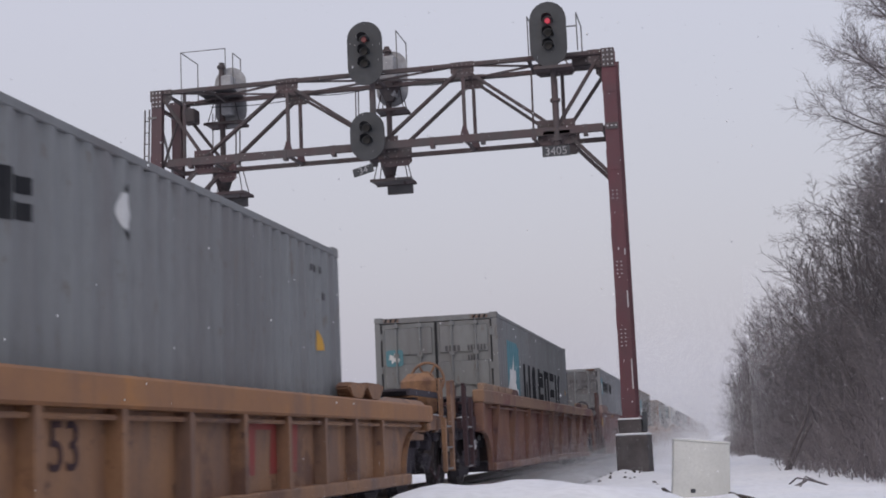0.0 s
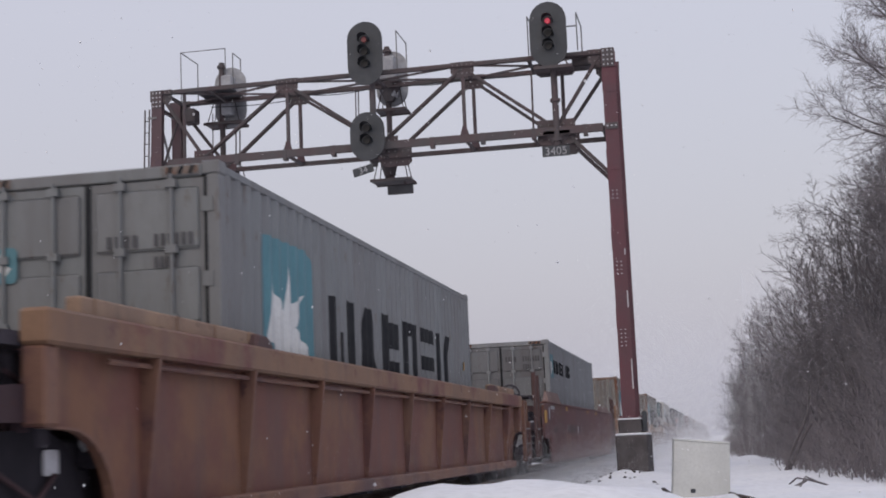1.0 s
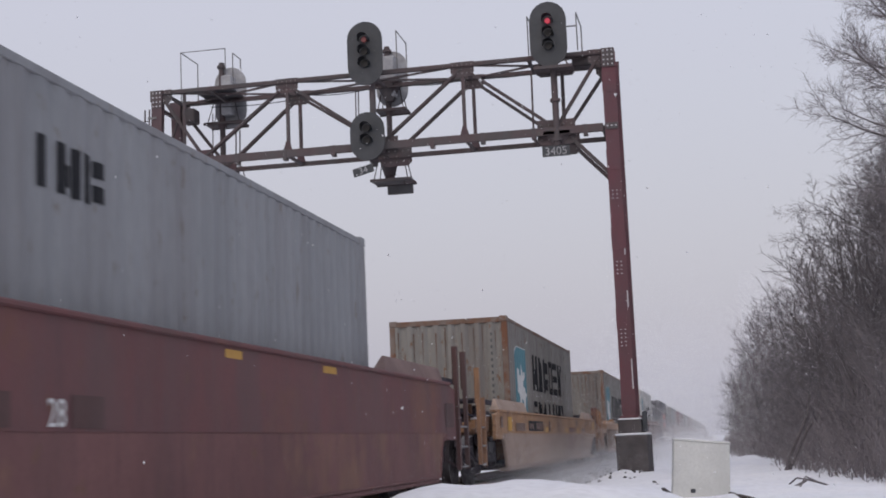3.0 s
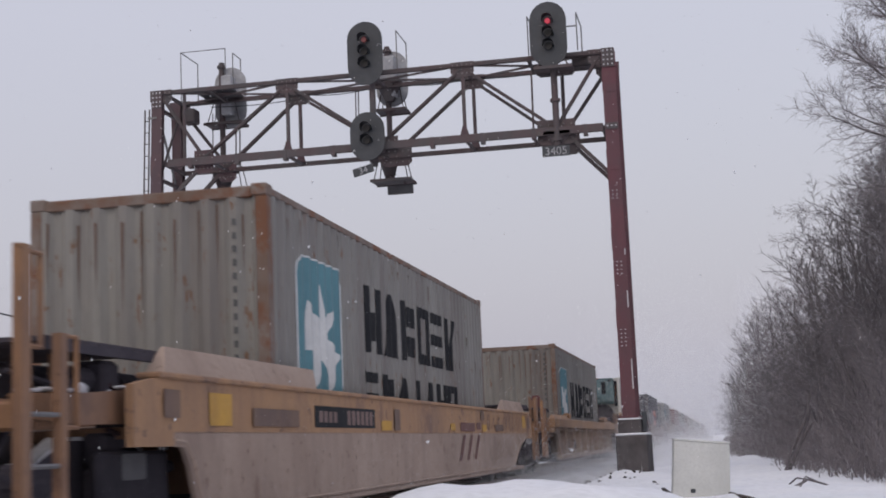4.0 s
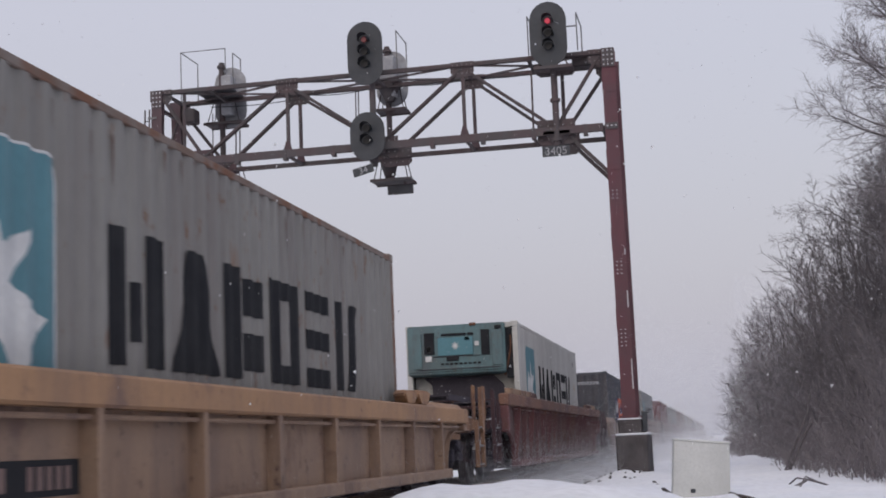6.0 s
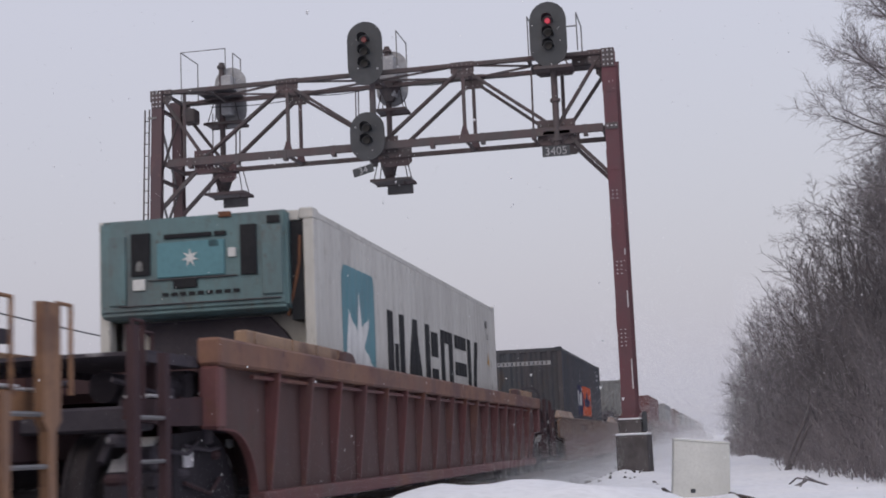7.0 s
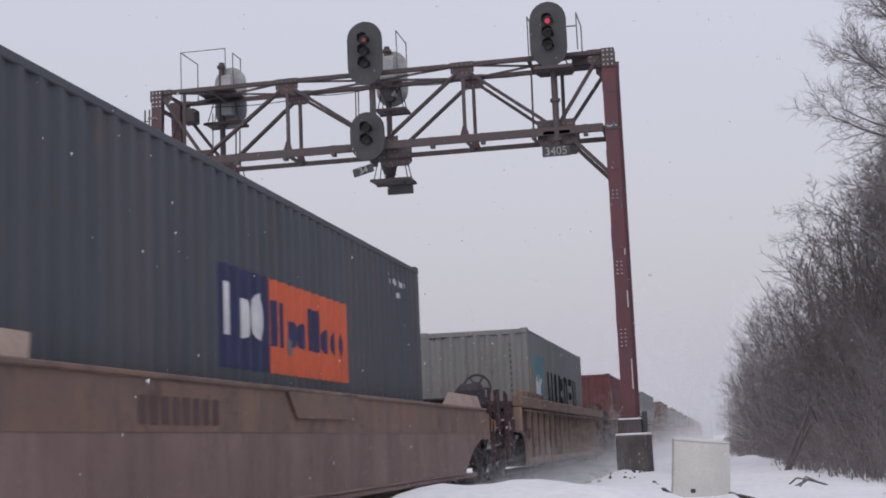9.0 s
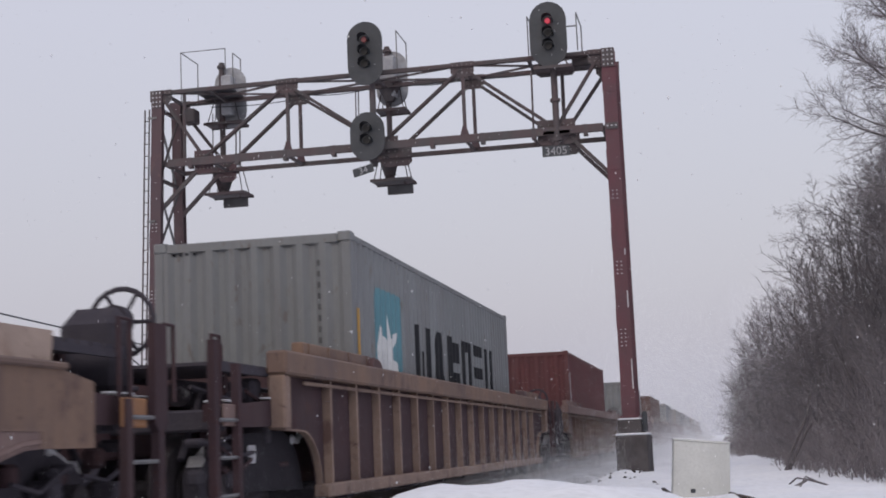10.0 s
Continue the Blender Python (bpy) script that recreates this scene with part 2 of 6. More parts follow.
M["lamp_red"] = glow("lit_red_lens", (0.60, 0.05, 0.09), 0.50)
# the second head's dull lens is unlit; a faint emission is added
M["lens_dull"] = glow("dull_red_lens", (0.24, 0.06, 0.07), 0.16)
M["rivet"] = surface("rivet_heads", (0.20, 0.185, 0.185), (0.30, 0.29, 0.29), 0.8, scale=8, fine=40)
M["lens_dark"] = surface("unlit_lens", (0.02, 0.02, 0.023), rough=0.45, scale=5, bump=0)


def crystal():
    """Snow crystals let light through as well as back."""
    m = bpy.data.materials.new("snow_crystal")
    m.use_nodes = True
    n, l = m.node_tree.nodes, m.node_tree.links
    n.clear()
    d, t, x, o = n.new("ShaderNodeBsdfDiffuse"), n.new("ShaderNodeBsdfTranslucent"), n.new("ShaderNodeMixShader"), n.new("ShaderNodeOutputMaterial")
    d.inputs["Color"].default_value = t.inputs["Color"].default_value = (0.93, 0.94, 0.96, 1)
    x.inputs[0].default_value = 0.5
    l.new(d.outputs[0], x.inputs[1])
    l.new(t.outputs[0], x.inputs[2])
    l.new(x.outputs[0], o.inputs["Surface"])
    return m


M["flake"] = crystal()


# ---- mesh helpers ----
def box(bm, x0, x1, y0, y1, z0, z1, bevel=0.0):
    v = [bm.verts.new((x, y, z)) for x in (x0, x1) for y in (y0, y1) for z in (z0, z1)]
    fs = [bm.faces.new([v[i] for i in q]) for q in
          ((0, 1, 3, 2), (4, 6, 7, 5), (0, 4, 5, 1), (2, 3, 7, 6), (0, 2, 6, 4), (1, 5, 7, 3))]
    if bevel:
        bmesh.ops.bevel(bm, geom=list({e for f in fs for e in f.edges}), offset=bevel, segments=1, affect="EDGES")


def beam(bm, a, b, w, h=None, up=(0, 0, 1)):
    """A straight bar of w by h from a to b."""
    a, b = Vector(a), Vector(b)
    h = h or w
    d = (b - a).normalized()
    s = d.cross(Vector(up))
    if s.length < 1e-4:
        s = d.cross(Vector((0, 1, 0)))
    s.normalize()
    u = s.cross(d)
    v = [bm.verts.new(p + s * (i * w / 2) + u * (j * h / 2)) for p in (a, b) for i, j in ((-1, -1), (1, -1), (1, 1), (-1, 1))]
    for q in ((3, 2, 1, 0), (4, 5, 6, 7), (0, 1, 5, 4), (1, 2, 6, 5), (2, 3, 7, 6), (3, 0, 4, 7)):
        bm.faces.new([v[i] for i in q])


def rod(bm, a, b, r0, r1=None, n=8, caps=True):
    a, b = Vector(a), Vector(b)
    r1 = r0 if r1 is None else r1
    d = (b - a).normalized()
    s = d.cross(Vector((0, 0, 1)))
    if s.length < 1e-3:
        s = Vector((1, 0, 0))
    s.normalize()
    u = s.cross(d)
    rings = [[bm.verts.new(p + (s * math.cos(2 * math.pi * k / n) + u * math.sin(2 * math.pi * k / n)) * r) for k in range(n)]
             for p, r in ((a, r0), (b, r1))]
    for k in range(n):
        bm.faces.new((rings[0][k], rings[0][(k + 1) % n], rings[1][(k + 1) % n], rings[1][k]))
    if caps:
        bm.faces.new(rings[0][::-1])
        bm.faces.new(rings[1])


def path_rod(bm, pts, r, n=6):
    """A bent round bar through pts."""
    pts = [Vector(p) for p in pts]
    ways = [(b - a).normalized() for a, b in zip(pts, pts[1:])]
    rings, u = [], ways[0].orthogonal().normalized()
    for i, p in enumerate(pts):
        d = (ways[max(i - 1, 0)] + ways[min(i, len(ways) - 1)]).normalized()
        u = (u - d * u.dot(d)).normalized()
        w = d.cross(u)
        rings.append([bm.verts.new(p + (u * math.cos(2 * math.pi * k / n) + w * math.sin(2 * math.pi * k / n)) * r) for k in range(n)])
    for a, b in zip(rings, rings[1:]):
        for k in range(n):
            bm.faces.new((a[k], a[(k + 1) % n], b[(k + 1) % n], b[k]))
    bm.faces.new(rings[0][::-1])
    bm.faces.new(rings[-1])


def ring(bm, centre, axis, radius, r, n=20, k=6):
    """A torus."""
    c, ax = Vector(centre), Vector(axis).normalized()
    s = ax.orthogonal().normalized()
    u = ax.cross(s)
    vs = []
    for i in range(n):
        o = s * math.cos(2 * math.pi * i / n) + u * math.sin(2 * math.pi * i / n)
        vs.append([bm.verts.new(c + o * (radius + r * math.cos(2 * math.pi * j / k)) + ax * (r * math.sin(2 * math.pi * j / k))) for j in range(k)])
    for i in range(n):
        for j in range(k):
            bm.faces.new((vs[i][j], vs[(i + 1) % n][j], vs[(i + 1) % n][(j + 1) % k], vs[i][(j + 1) % k]))


def slab(bm, outline, axis, lo, hi):
    """A flat outline, given in two axes, made lo to hi thick along the third (0 x, 1 y, 2 z)."""
    def put(p, d):
        q = list(p)
        q.insert(axis, d)
        return bm.verts.new(q)
    a, b = [put(p, lo) for p in outline], [put(p, hi) for p in outline]
    n = len(outline)
    bm.faces.new(a[::-1])
    bm.faces.new(b)
    for i in range(n):
        bm.faces.new((a[i], a[(i + 1) % n], b[(i + 1) % n], b[i]))


def mesh_of(name, bm, material, smooth=False):
    bmesh.ops.recalc_face_normals(bm, faces=bm.faces[:])
    me = bpy.data.meshes.new(name)
    bm.to_mesh(me)
    bm.free()
    me.materials.append(M[material])
    if smooth:
        for p in me.polygons:
            p.use_smooth = True
    return me


def part(name, bm, material, parent, label="", smooth=False, at=None):
    """One mesh object under a thing or a part; bm may be a finished mesh, to be shared."""
    me = bm if isinstance(bm, bpy.types.Mesh) else mesh_of(name, bm, material, smooth)
    ob = new(name, me)
    ob.parent = parent
    if at is not None:
        ob.matrix_basis = at
    if label:
        tagged(ob, label)
    return ob


def thing(name, label, category, group="", kind="", at=None):
    ob = new(name)
    ob.empty_display_size = 0.2
    if at is not None:
        ob.matrix_basis = at
    return tagged(ob, label, category, group, kind)


def BM():
    return bmesh.new()


# ---- ground, track ----
TRACK_X = -5.32


def smooth(a, b, v):
    u = max(0.0, min(1.0, (v - a) / (b - a)))
    return u * u * (3 - 2 * u)


def bank(x, y):
    """Height of the snow over the rail tops."""
    bed = -0.33 - 0.10 * min(1, max(0, (abs(x - TRACK_X) - 1.5) / 1.2))
    right = smooth(-3.3, -2.2, x)
    h = bed * (1 - right) + (-0.15 - 0.04 * smooth(30, 50, y)) * right
    h += 0.07 * noise.noise(Vector((x * 0.5, y * 0.35, 3.1))) * right
    h += 0.05 * noise.noise(Vector((x * 1.7, y * 1.3, 9.1))) * (0.3 + 0.7 * right)
    h += 0.025 * noise.noise(Vector((x * 5.0, y * 3.4, 2.7))) * right
    # low windrow beside the track, heaped snow round the post, and a long drift before the camera
    lump = 1 + 0.06 * noise.noise(Vector((x * 0.9, y * 0.6, 4.4)))
    h += 0.09 * math.exp(-((x + 2.95) / 0.6) ** 2) * smooth(-3.65, -3.3, x) * smooth(8, 14, y) * (1 - smooth(40, 70, y)) * lump
    h += 0.12 * math.exp(-((x + 2.1) / 0.9) ** 2) * math.exp(-((y - 31.5) / 2.2) ** 2) * lump
    h += 0.545 * smooth(-3.3, -2.55, x) * (1 - 0.97 * smooth(-1.3, 1.5, x)) * math.exp(-((y - 11) / 2.6) ** 2) * lump
    ridge = math.exp(-((x - 0.9) / 0.8) ** 2) * math.exp(-((y - 44) / 7) ** 2)
    h += 0.16 * ridge * (1 + 0.6 * noise.noise(Vector((x * 0.8, y * 0.5, 5))))
    h -= 0.25 * (1 - smooth(4, 9, y)) * right
    return h


def axis_steps(stops):
    out = []
    for a, b, n in stops:
        out += [a + (b - a) * i / n for i in range(n)]
    return out + [stops[-1][1]]


def build_ground():
    xs = axis_steps([(-900, -60, 12), (-60, -10, 14), (-10, -4, 12), (-4, 6, 56), (6, 30, 16), (30, 900, 12)])
    ys = axis_steps([(-700, -40, 10), (-40, 6, 14), (6, 60, 170), (60, 200, 70), (200, 1600, 20)])
    verts = [(x, y, bank(x, y)) for y in ys for x in xs]
    n = len(xs)
    faces = [(j * n + i, j * n + i + 1, (j + 1) * n + i + 1, (j + 1) * n + i) for j in range(len(ys) - 1) for i in range(n - 1)]
    me = bpy.data.meshes.new("ground")
    me.from_pydata(verts, [], faces)
    for p in me.polygons:
        p.use_smooth = True
    me.materials.append(M["snow"])
    tagged(new("ground", me), "uneven fresh snow over flat lineside ground", "ground", kind="structure")

    # ballast shoulder, half buried
    bm = BM()
    prof = [(-2.9, -0.6), (-1.75, -0.19), (1.75, -0.19), (2.9, -0.6)]
    yy = axis_steps([(-160, 0, 8), (0, 60, 60), (60, 700, 30)])
    rows = []
    for y in yy:
        rows.append([bm.verts.new((TRACK_X + px + 0.12 * noise.noise(Vector((y * 0.7, px, 1))), y,
                                   pz + 0.05 * noise.noise(Vector((y * 0.9, px, 7))))) for px, pz in prof])
    for a, b in zip(rows, rows[1:]):
        for i in range(3):
            bm.faces.new((a[i], a[i + 1], b[i + 1], b[i]))
    tagged(new("ballast", mesh_of("ballast", bm, "ballast")), "dark crushed stone track bed dusted with snow", "track bed", kind="structure")


def build_track():
    for side in (-0.7525, 0.7525):
        bm = BM()
        outline = [(-0.07, -0.17), (0.07, -0.17), (0.07, -0.155), (0.012, -0.13), (0.012, -0.05), (0.037, -0.04),
                   (0.037, 0), (-0.037, 0), (-0.037, -0.04), (-0.012, -0.05), (-0.012, -0.13), (-0.07, -0.155)]
        slab(bm, [(TRACK_X + side + a, b) for a, b in outline], 1, -170, 700)
        tagged(new("rail", mesh_of("rail", bm, "rail")), "steel running rail on wooden ties", "rail", kind="structure")
    bm = BM()
    box(bm, -1.3, 1.3, -0.115, 0.115, -0.34, -0.172, 0.012)
    me = mesh_of("railway_tie", bm, "tie")
    for i in range(90):
        t = new("railway_tie", me)
        t.matrix_basis = pose(TRACK_X + random.uniform(-0.03, 0.03), 4 + i * 0.52, 0, 0, 0, random.uniform(-1, 1))
        tagged(t, "creosoted wooden railway tie bedded in ballast", "railway tie", "ties of the track")


build_ground()
build_track()


# ---- signal bridge ----
GY, GB = 33.0, 34.3
POST_R, POST_L = -2.06, -13.59
TOP_Z, LOW_Z = 9.96, 8.10


def leg(px, py, z):
    """The depth of a leg at height z: the legs of the left tower stand apart at the foot."""
    if px == POST_R:
        return py
    return py - 0.062 * (TOP_Z - z) if py < 33.6 else py + 0.02 * (TOP_Z - z)


def build_gantry():
    g = thing("signal_bridge", "rust-brown riveted steel signal bridge on concrete bases beside the track", "signal bridge")

    # posts: I sections, front and back
    for px, py in ((POST_R, GY), (POST_R, GB), (POST_L, GY), (POST_L, GB)):
        bm = BM()
        w, d = (0.16, 0.15) if px == POST_R else (0.14 if py == GY else 0.13, 0.07 if py == GY else 0.10)
        z0, z1 = (0.95 if px == POST_R else -0.2), TOP_Z + 0.06
        for s in (-1, 1):
            box(bm, px - w, px + w, py + s * d - 0.02, py + s * d + 0.02, z0, z1)
        box(bm, px - 0.02, px + 0.02, py - d, py + d, z0, z1)
        for z in [z0 + 0.4 + i * 1.9 for i in range(5)]:
            box(bm, px - w - 0.008, px + w + 0.008, py - d - 0.032, py - d - 0.02, z, z + 0.5)
        for v in bm.verts:
            v.co.y += leg(px, py, v.co.z) - py
        part("post", bm, "gantry" if px == POST_R else "gantry_worn", g)
        if py == GY:
            for z0, rows in ((2.85, 5), (4.55, 4), (6.35, 3)):
                for k in range(rows):
                    for q in (-0.07, 0.03):
                        bm = BM()
                        z = z0 + k * 0.095
                        yr = leg(px, py, z) - d
                        box(bm, px + q - 0.016, px + q + 0.016, yr - 0.05, yr - 0.02, z, z + 0.022)
                        part("rivet", bm, "snow_dust", g)
            for z0, z1 in ((1.75, 2.55), (3.55, 4.15), (5.0, 5.25)):
                bm = BM()
                box(bm, px + w - 0.045, px + w - 0.015, py - d - 0.026, py - d - 0.02, z0, z1)
                for v in bm.verts:
                    v.co.y += leg(px, py, v.co.z) - py
                part("snow_streak", bm, "snow_dust", g, "snow blown against the flange")

    # riveted plates on the heads of the front posts and at the lower chord
    for px, half, d_ in ((POST_R, 0.15, 0.15), (POST_L, 0.14, 0.07)):
        for zc, h, rows in ((TOP_Z - 0.16, 0.46, 4), (LOW_Z + 0.02, 0.16, 1)):
            bm = BM()
            box(bm, px - half, px + half, GY - d_ - 0.05, GY - d_ - 0.035, zc - h / 2, zc + h / 2)
            plate = part("head_plate", bm, "gantry_dark", g, "riveted plate on the post")
            bm = BM()
            for i in range(3):
                for j in range(rows):
                    rx, rz = px - half + 2 * half * (i + 0.5) / 3, zc - h / 2 + h * (j + 0.5) / rows
                    rod(bm, (rx, GY - d_ - 0.05, rz), (rx, GY - d_ - 0.07, rz), 0.026, 0.015, 6)
            tagged(part("riveting", bm, "snow_dust", plate, "rivet heads rimmed with snow"), kind="stuff")

    # struts and crossed lacing between the front and back posts
    for px in (POST_R, POST_L):
        for k in range(5):
            z = 0.35 + k * 1.85
            for way, mt in ((1, "gantry_dark"), (-1, "galv")):
                bm = BM()
                z0, z1 = max(z, 1.2), z + 1.85
                a, b = (leg(px, GY, z0) + 0.06, leg(px, GB, z1) - 0.06) if way > 0 else (leg(px, GB, z0) - 0.06, leg(px, GY, z1) + 0.06)
                beam(bm, (px + 0.05 * way, a, z0), (px + 0.05 * way, b, z1), 0.04, 0.06)
                part("lacing_bar", bm, mt, g)
            bm = BM()
            beam(bm, (px, leg(px, GY, z + 1.85) + 0.05, z + 1.85), (px, leg(px, GB, z + 1.85) - 0.05, z + 1.85), 0.08, 0.08)
            part("strut", bm, "gantry_dark", g)

    # chords: paired angles in front and back planes
    for py in (GY, GB):
        for z, nm in ((TOP_Z + 0.03, "top_chord"), (LOW_Z + 0.02, "bottom_chord")):
            bm = BM()
            box(bm, POST_L, POST_R, py - 0.11, py - 0.005, z - 0.06, z - 0.045)
            box(bm, POST_L, POST_R, py - 0.02, py - 0.005, z - 0.06, z + 0.06)
            box(bm, POST_L, POST_R, py + 0.005, py + 0.02, z - 0.06, z + 0.06)
            box(bm, POST_L, POST_R, py + 0.005, py + 0.10, z + 0.045, z + 0.06)
            part(nm, bm, "gantry_dark", g)
    # web: the joints of the front and the back truss
    joints = {GY: ([-13.50, -10.14, -5.64, -2.27], [-12.37, -7.72, -3.40]), GB: ([-13.50, -10.20, -5.60, -2.17], [-12.22, -7.66, -3.42])}
    for py, (tops, lows) in joints.items():
        for a, b in ((0, 0), (1, 0), (1, 1), (2, 1), (2, 2), (3, 2)):
            bm = BM()
            for s in (-0.035, 0.035):
                beam(bm, (tops[a], py + s, TOP_Z - 0.05), (lows[b], py + s, LOW_Z + 0.1), 0.02, 0.080, up=(0, 1, 0))
                beam(bm, (tops[a], py + s * 1.6, TOP_Z - 0.05), (lows[b], py + s * 1.6, LOW_Z + 0.1), 0.07, 0.014, up=(0, 1, 0))
            part("diagonal", bm, "gantry_dark", g)
        for x in (tops[1], tops[2]):
            bm = BM()
            beam(bm, (x, py, LOW_Z), (x, py, TOP_Z), 0.08, 0.08)
            part("vertical_bar", bm, "gantry_dark", g)
            bm = BM()
            slab(bm, [(x - 0.13, LOW_Z + 0.06), (x + 0.13, LOW_Z + 0.06), (x + 0.045, LOW_Z + 0.34), (x - 0.045, LOW_Z + 0.34)], 1, py - 0.075, py - 0.055)
            part("foot_plate", bm, "gantry_worn", g)
        for x, z, w, h in [(t, TOP_Z, 0.58, 0.36) for t in tops] + [(lows[0], LOW_Z, 0.50, 0.60), (lows[1], LOW_Z, 0.80, 0.50), (lows[2], LOW_Z, 0.92, 0.62)]:
            bm = BM()
            lo, hi = (z - h * 0.75, z + 0.10) if z == TOP_Z else (z - h * 0.5, z + h * 0.5)
            cut = 0.10
            outline = [(x - w / 2, hi), (x - w / 2, lo + cut), (x - w / 2 + cut, lo), (x + w / 2 - cut, lo), (x + w / 2, lo + cut), (x + w / 2, hi)]
            slab(bm, outline, 1, py - 0.05, py - 0.036)
            plate = part("gusset_plate", bm, "gantry_worn" if z == LOW_Z and x < -12 else "gantry_dark", g, "riveted gusset plate")
            bm = BM()
            for i in range(5):
                for j in (0.22, 0.5, 0.8):
                    rx, rz = x - w / 2 + w * (i + 0.5) / 5, lo + (hi - lo) * j
                    if j == 0.5 and i in (1, 3):
                        continue
                    rod(bm, (rx, py - 0.05, rz), (rx, py - 0.07, rz), 0.021, 0.012, 6)
            tagged(part("riveting", bm, "rivet", plate, "pale worn rivet heads"), kind="stuff")
        for x0, z0, x1, z1 in ((-3.15, LOW_Z - 0.05, POST_R - 0.05, 6.93), (-12.45, LOW_Z - 0.08, POST_L + 0.06, 6.97)):
            bm = BM()
            beam(bm, (x0, py, z0), (x1, py, z1), 0.09, 0.09, up=(0, 1, 0))
            part("knee_brace", bm, "gantry_dark", g)
    # cross bars and flat bracing between the two planes
    xs = [-13.4, -12.2, -10.18, -7.9, -5.63, -4.0, -2.28]
    for i, x in enumerate(xs):
        for z in (TOP_Z, LOW_Z):
            bm = BM()
            beam(bm, (x, GY, z), (x, GB, z), 0.07, 0.07)
            part("cross_bar", bm, "gantry_dark", g)
    for x0, x1 in zip(xs[::2], xs[2::2]):
        for a, b in ((GY, GB), (GB, GY)):
            bm = BM()
            beam(bm, (x0, a, TOP_Z + 0.02), (x1, b, TOP_Z + 0.02), 0.07, 0.04)
            part("flat_brace", bm, "gantry_dark", g)
    # grated catwalk boards on the top chords
    for x0, x1 in ((-12.75, -11.75), (-3.0, -2.5)):
        bm = BM()
        box(bm, x0, x1, GY + 0.25, GB + 0.35, TOP_Z + 0.085, TOP_Z + 0.125)
        part("catwalk", bm, "galv_dark", g, "grey grated catwalk board")
    # thin bars that hang beside the masts
    for x, y, z0, z1, r in ((-3.96, 33.0, 8.05, 9.7, 0.026), (-8.36, 32.9, 8.3, 9.55, 0.016), (-8.29, 32.9, 8.3, 9.55, 0.016), (-12.20, 34.9, 8.2, 9.3, 0.018),
                            (-12.09, 34.9, 8.2, 9.3, 0.018), (-12.66, 34.4, 8.2, 9.7, 0.014), (-12.90, 33.0, 8.1, 9.9, 0.045), (-3.27, 33.6, 8.0, 9.7, 0.05)):
        bm = BM()
        rod(bm, (x, y, z0), (x + 0.02, y, z1), r, n=6)
        part("hanger_rod", bm, "gantry_dark", g)
    bm = BM()
    box(bm, POST_L + 0.3, POST_R - 0.2, GY - 0.20, GY - 0.125, LOW_Z - 0.10, LOW_Z + 0.10, 0.01)
    part("cable_trough", bm, "gantry_dark", g, "long cable trough along the lower chord")
    for k in range(9):
        bm = BM()
        x = POST_L + 0.9 + k * 1.25
        box(bm, x - 0.05, x + 0.05, GY - 0.21, GY - 0.02, LOW_Z - 0.16, LOW_Z + 0.105)
        part("hanger_strap", bm, "gantry_dark", g)
    # control boxes beside the right-hand signal, cables along the top chord
    for x0, x1, y0, y1, z0, z1 in ((-2.98, -2.52, 33.4, 33.9, 9.80, 10.08), (-3.85, -3.0, 33.3, 33.9, 9.72, 9.86), (-13.35, -13.0, 34.0, 34.4, 9.42, 9.80)):
        bm = BM()
        box(bm, x0, x1, y0, y1, z0, z1, 0.03)
        part("control_box", bm, "gantry_dark", g, "dark steel control box")
    for x0, x1, z in ((-12.6, -10.3, 9.62), (-9.9, -8.4, 9.70), (-5.4, -3.9, 9.74), (-7.2, -5.9, 9.72)):
        bm = BM()
        pts = [(x0 + (x1 - x0) * k / 8, GB - 0.1, z + 0.16 + 0.05 * (2 * k / 8 - 1) ** 2) for k in range(9)]
        path_rod(bm, pts, 0.012, 5)
        part("slack_cable", bm, "signal", g, "slack black cable")

    # ladder on the left post
    bm = BM()
    lx, ly = POST_L - 0.20, GY - 0.1
    for s in (-0.11, 0.01):
        beam(bm, (lx + s, leg(POST_L, ly, -0.1), -0.1), (lx + s, leg(POST_L, ly, 9.55), 9.55), 0.028, 0.04)
    lad = part("ladder", bm, "gantry_dark", g, "narrow steel rung ladder")
    bm = BM()
    rod(bm, (-0.11, 0, 0), (0.01, 0, 0), 0.012, n=6)
    me = mesh_of("rung", bm, "gantry_dark")
    for i in range(31):
        part("rung", me, "", lad, at=pose(lx, leg(POST_L, ly, 0.1 + i * 0.305), 0.1 + i * 0.305))
    for z in (2.0, 4.2, 6.6, 9.3):
        bm = BM()
        yl = leg(POST_L, ly, z)
        box(bm, lx - 0.02, POST_L, yl - 0.02, yl + 0.05, z, z + 0.05)
        part("ladder_bracket", bm, "galv", g, "ladder bracket dusted with snow")

    # concrete bases, stepped, snow on the ledges
    for px in (POST_R, POST_L):
        bm = BM()
        box(bm, px - 0.33, px + 0.40, leg(px, GY, 0) - 0.45, GB + 0.45, -0.5, 0.80, 0.03)
        base = part("concrete_base", bm, "concrete", g, "weathered concrete base block")
        bm = BM()
        box(bm, px - 0.26, px + 0.27, leg(px, GY, 0) - 0.3, GB + 0.3, 0.80, 1.16, 0.03)
        part("upper_block", bm, "concrete", base)
        bm = BM()
        box(bm, px - 0.335, px + 0.405, leg(px, GY, 0) - 0.46, GB + 0.46, 0.785, 0.835, 0.024)
        part("snow_cap", bm, "snow", base, "snow lying on the ledge")
        bm = BM()
        box(bm, px - 0.265, px + 0.275, leg(px, GY, 0) - 0.31, GB + 0.31, 1.145, 1.18, 0.016)
        part("snow_cap", bm, "snow", base, "snow lying on the ledge")
        bm = BM()
        box(bm, px - 0.22, px + 0.22, leg(px, GY, 0) - 0.24, GB + 0.24, 1.19, 1.24)
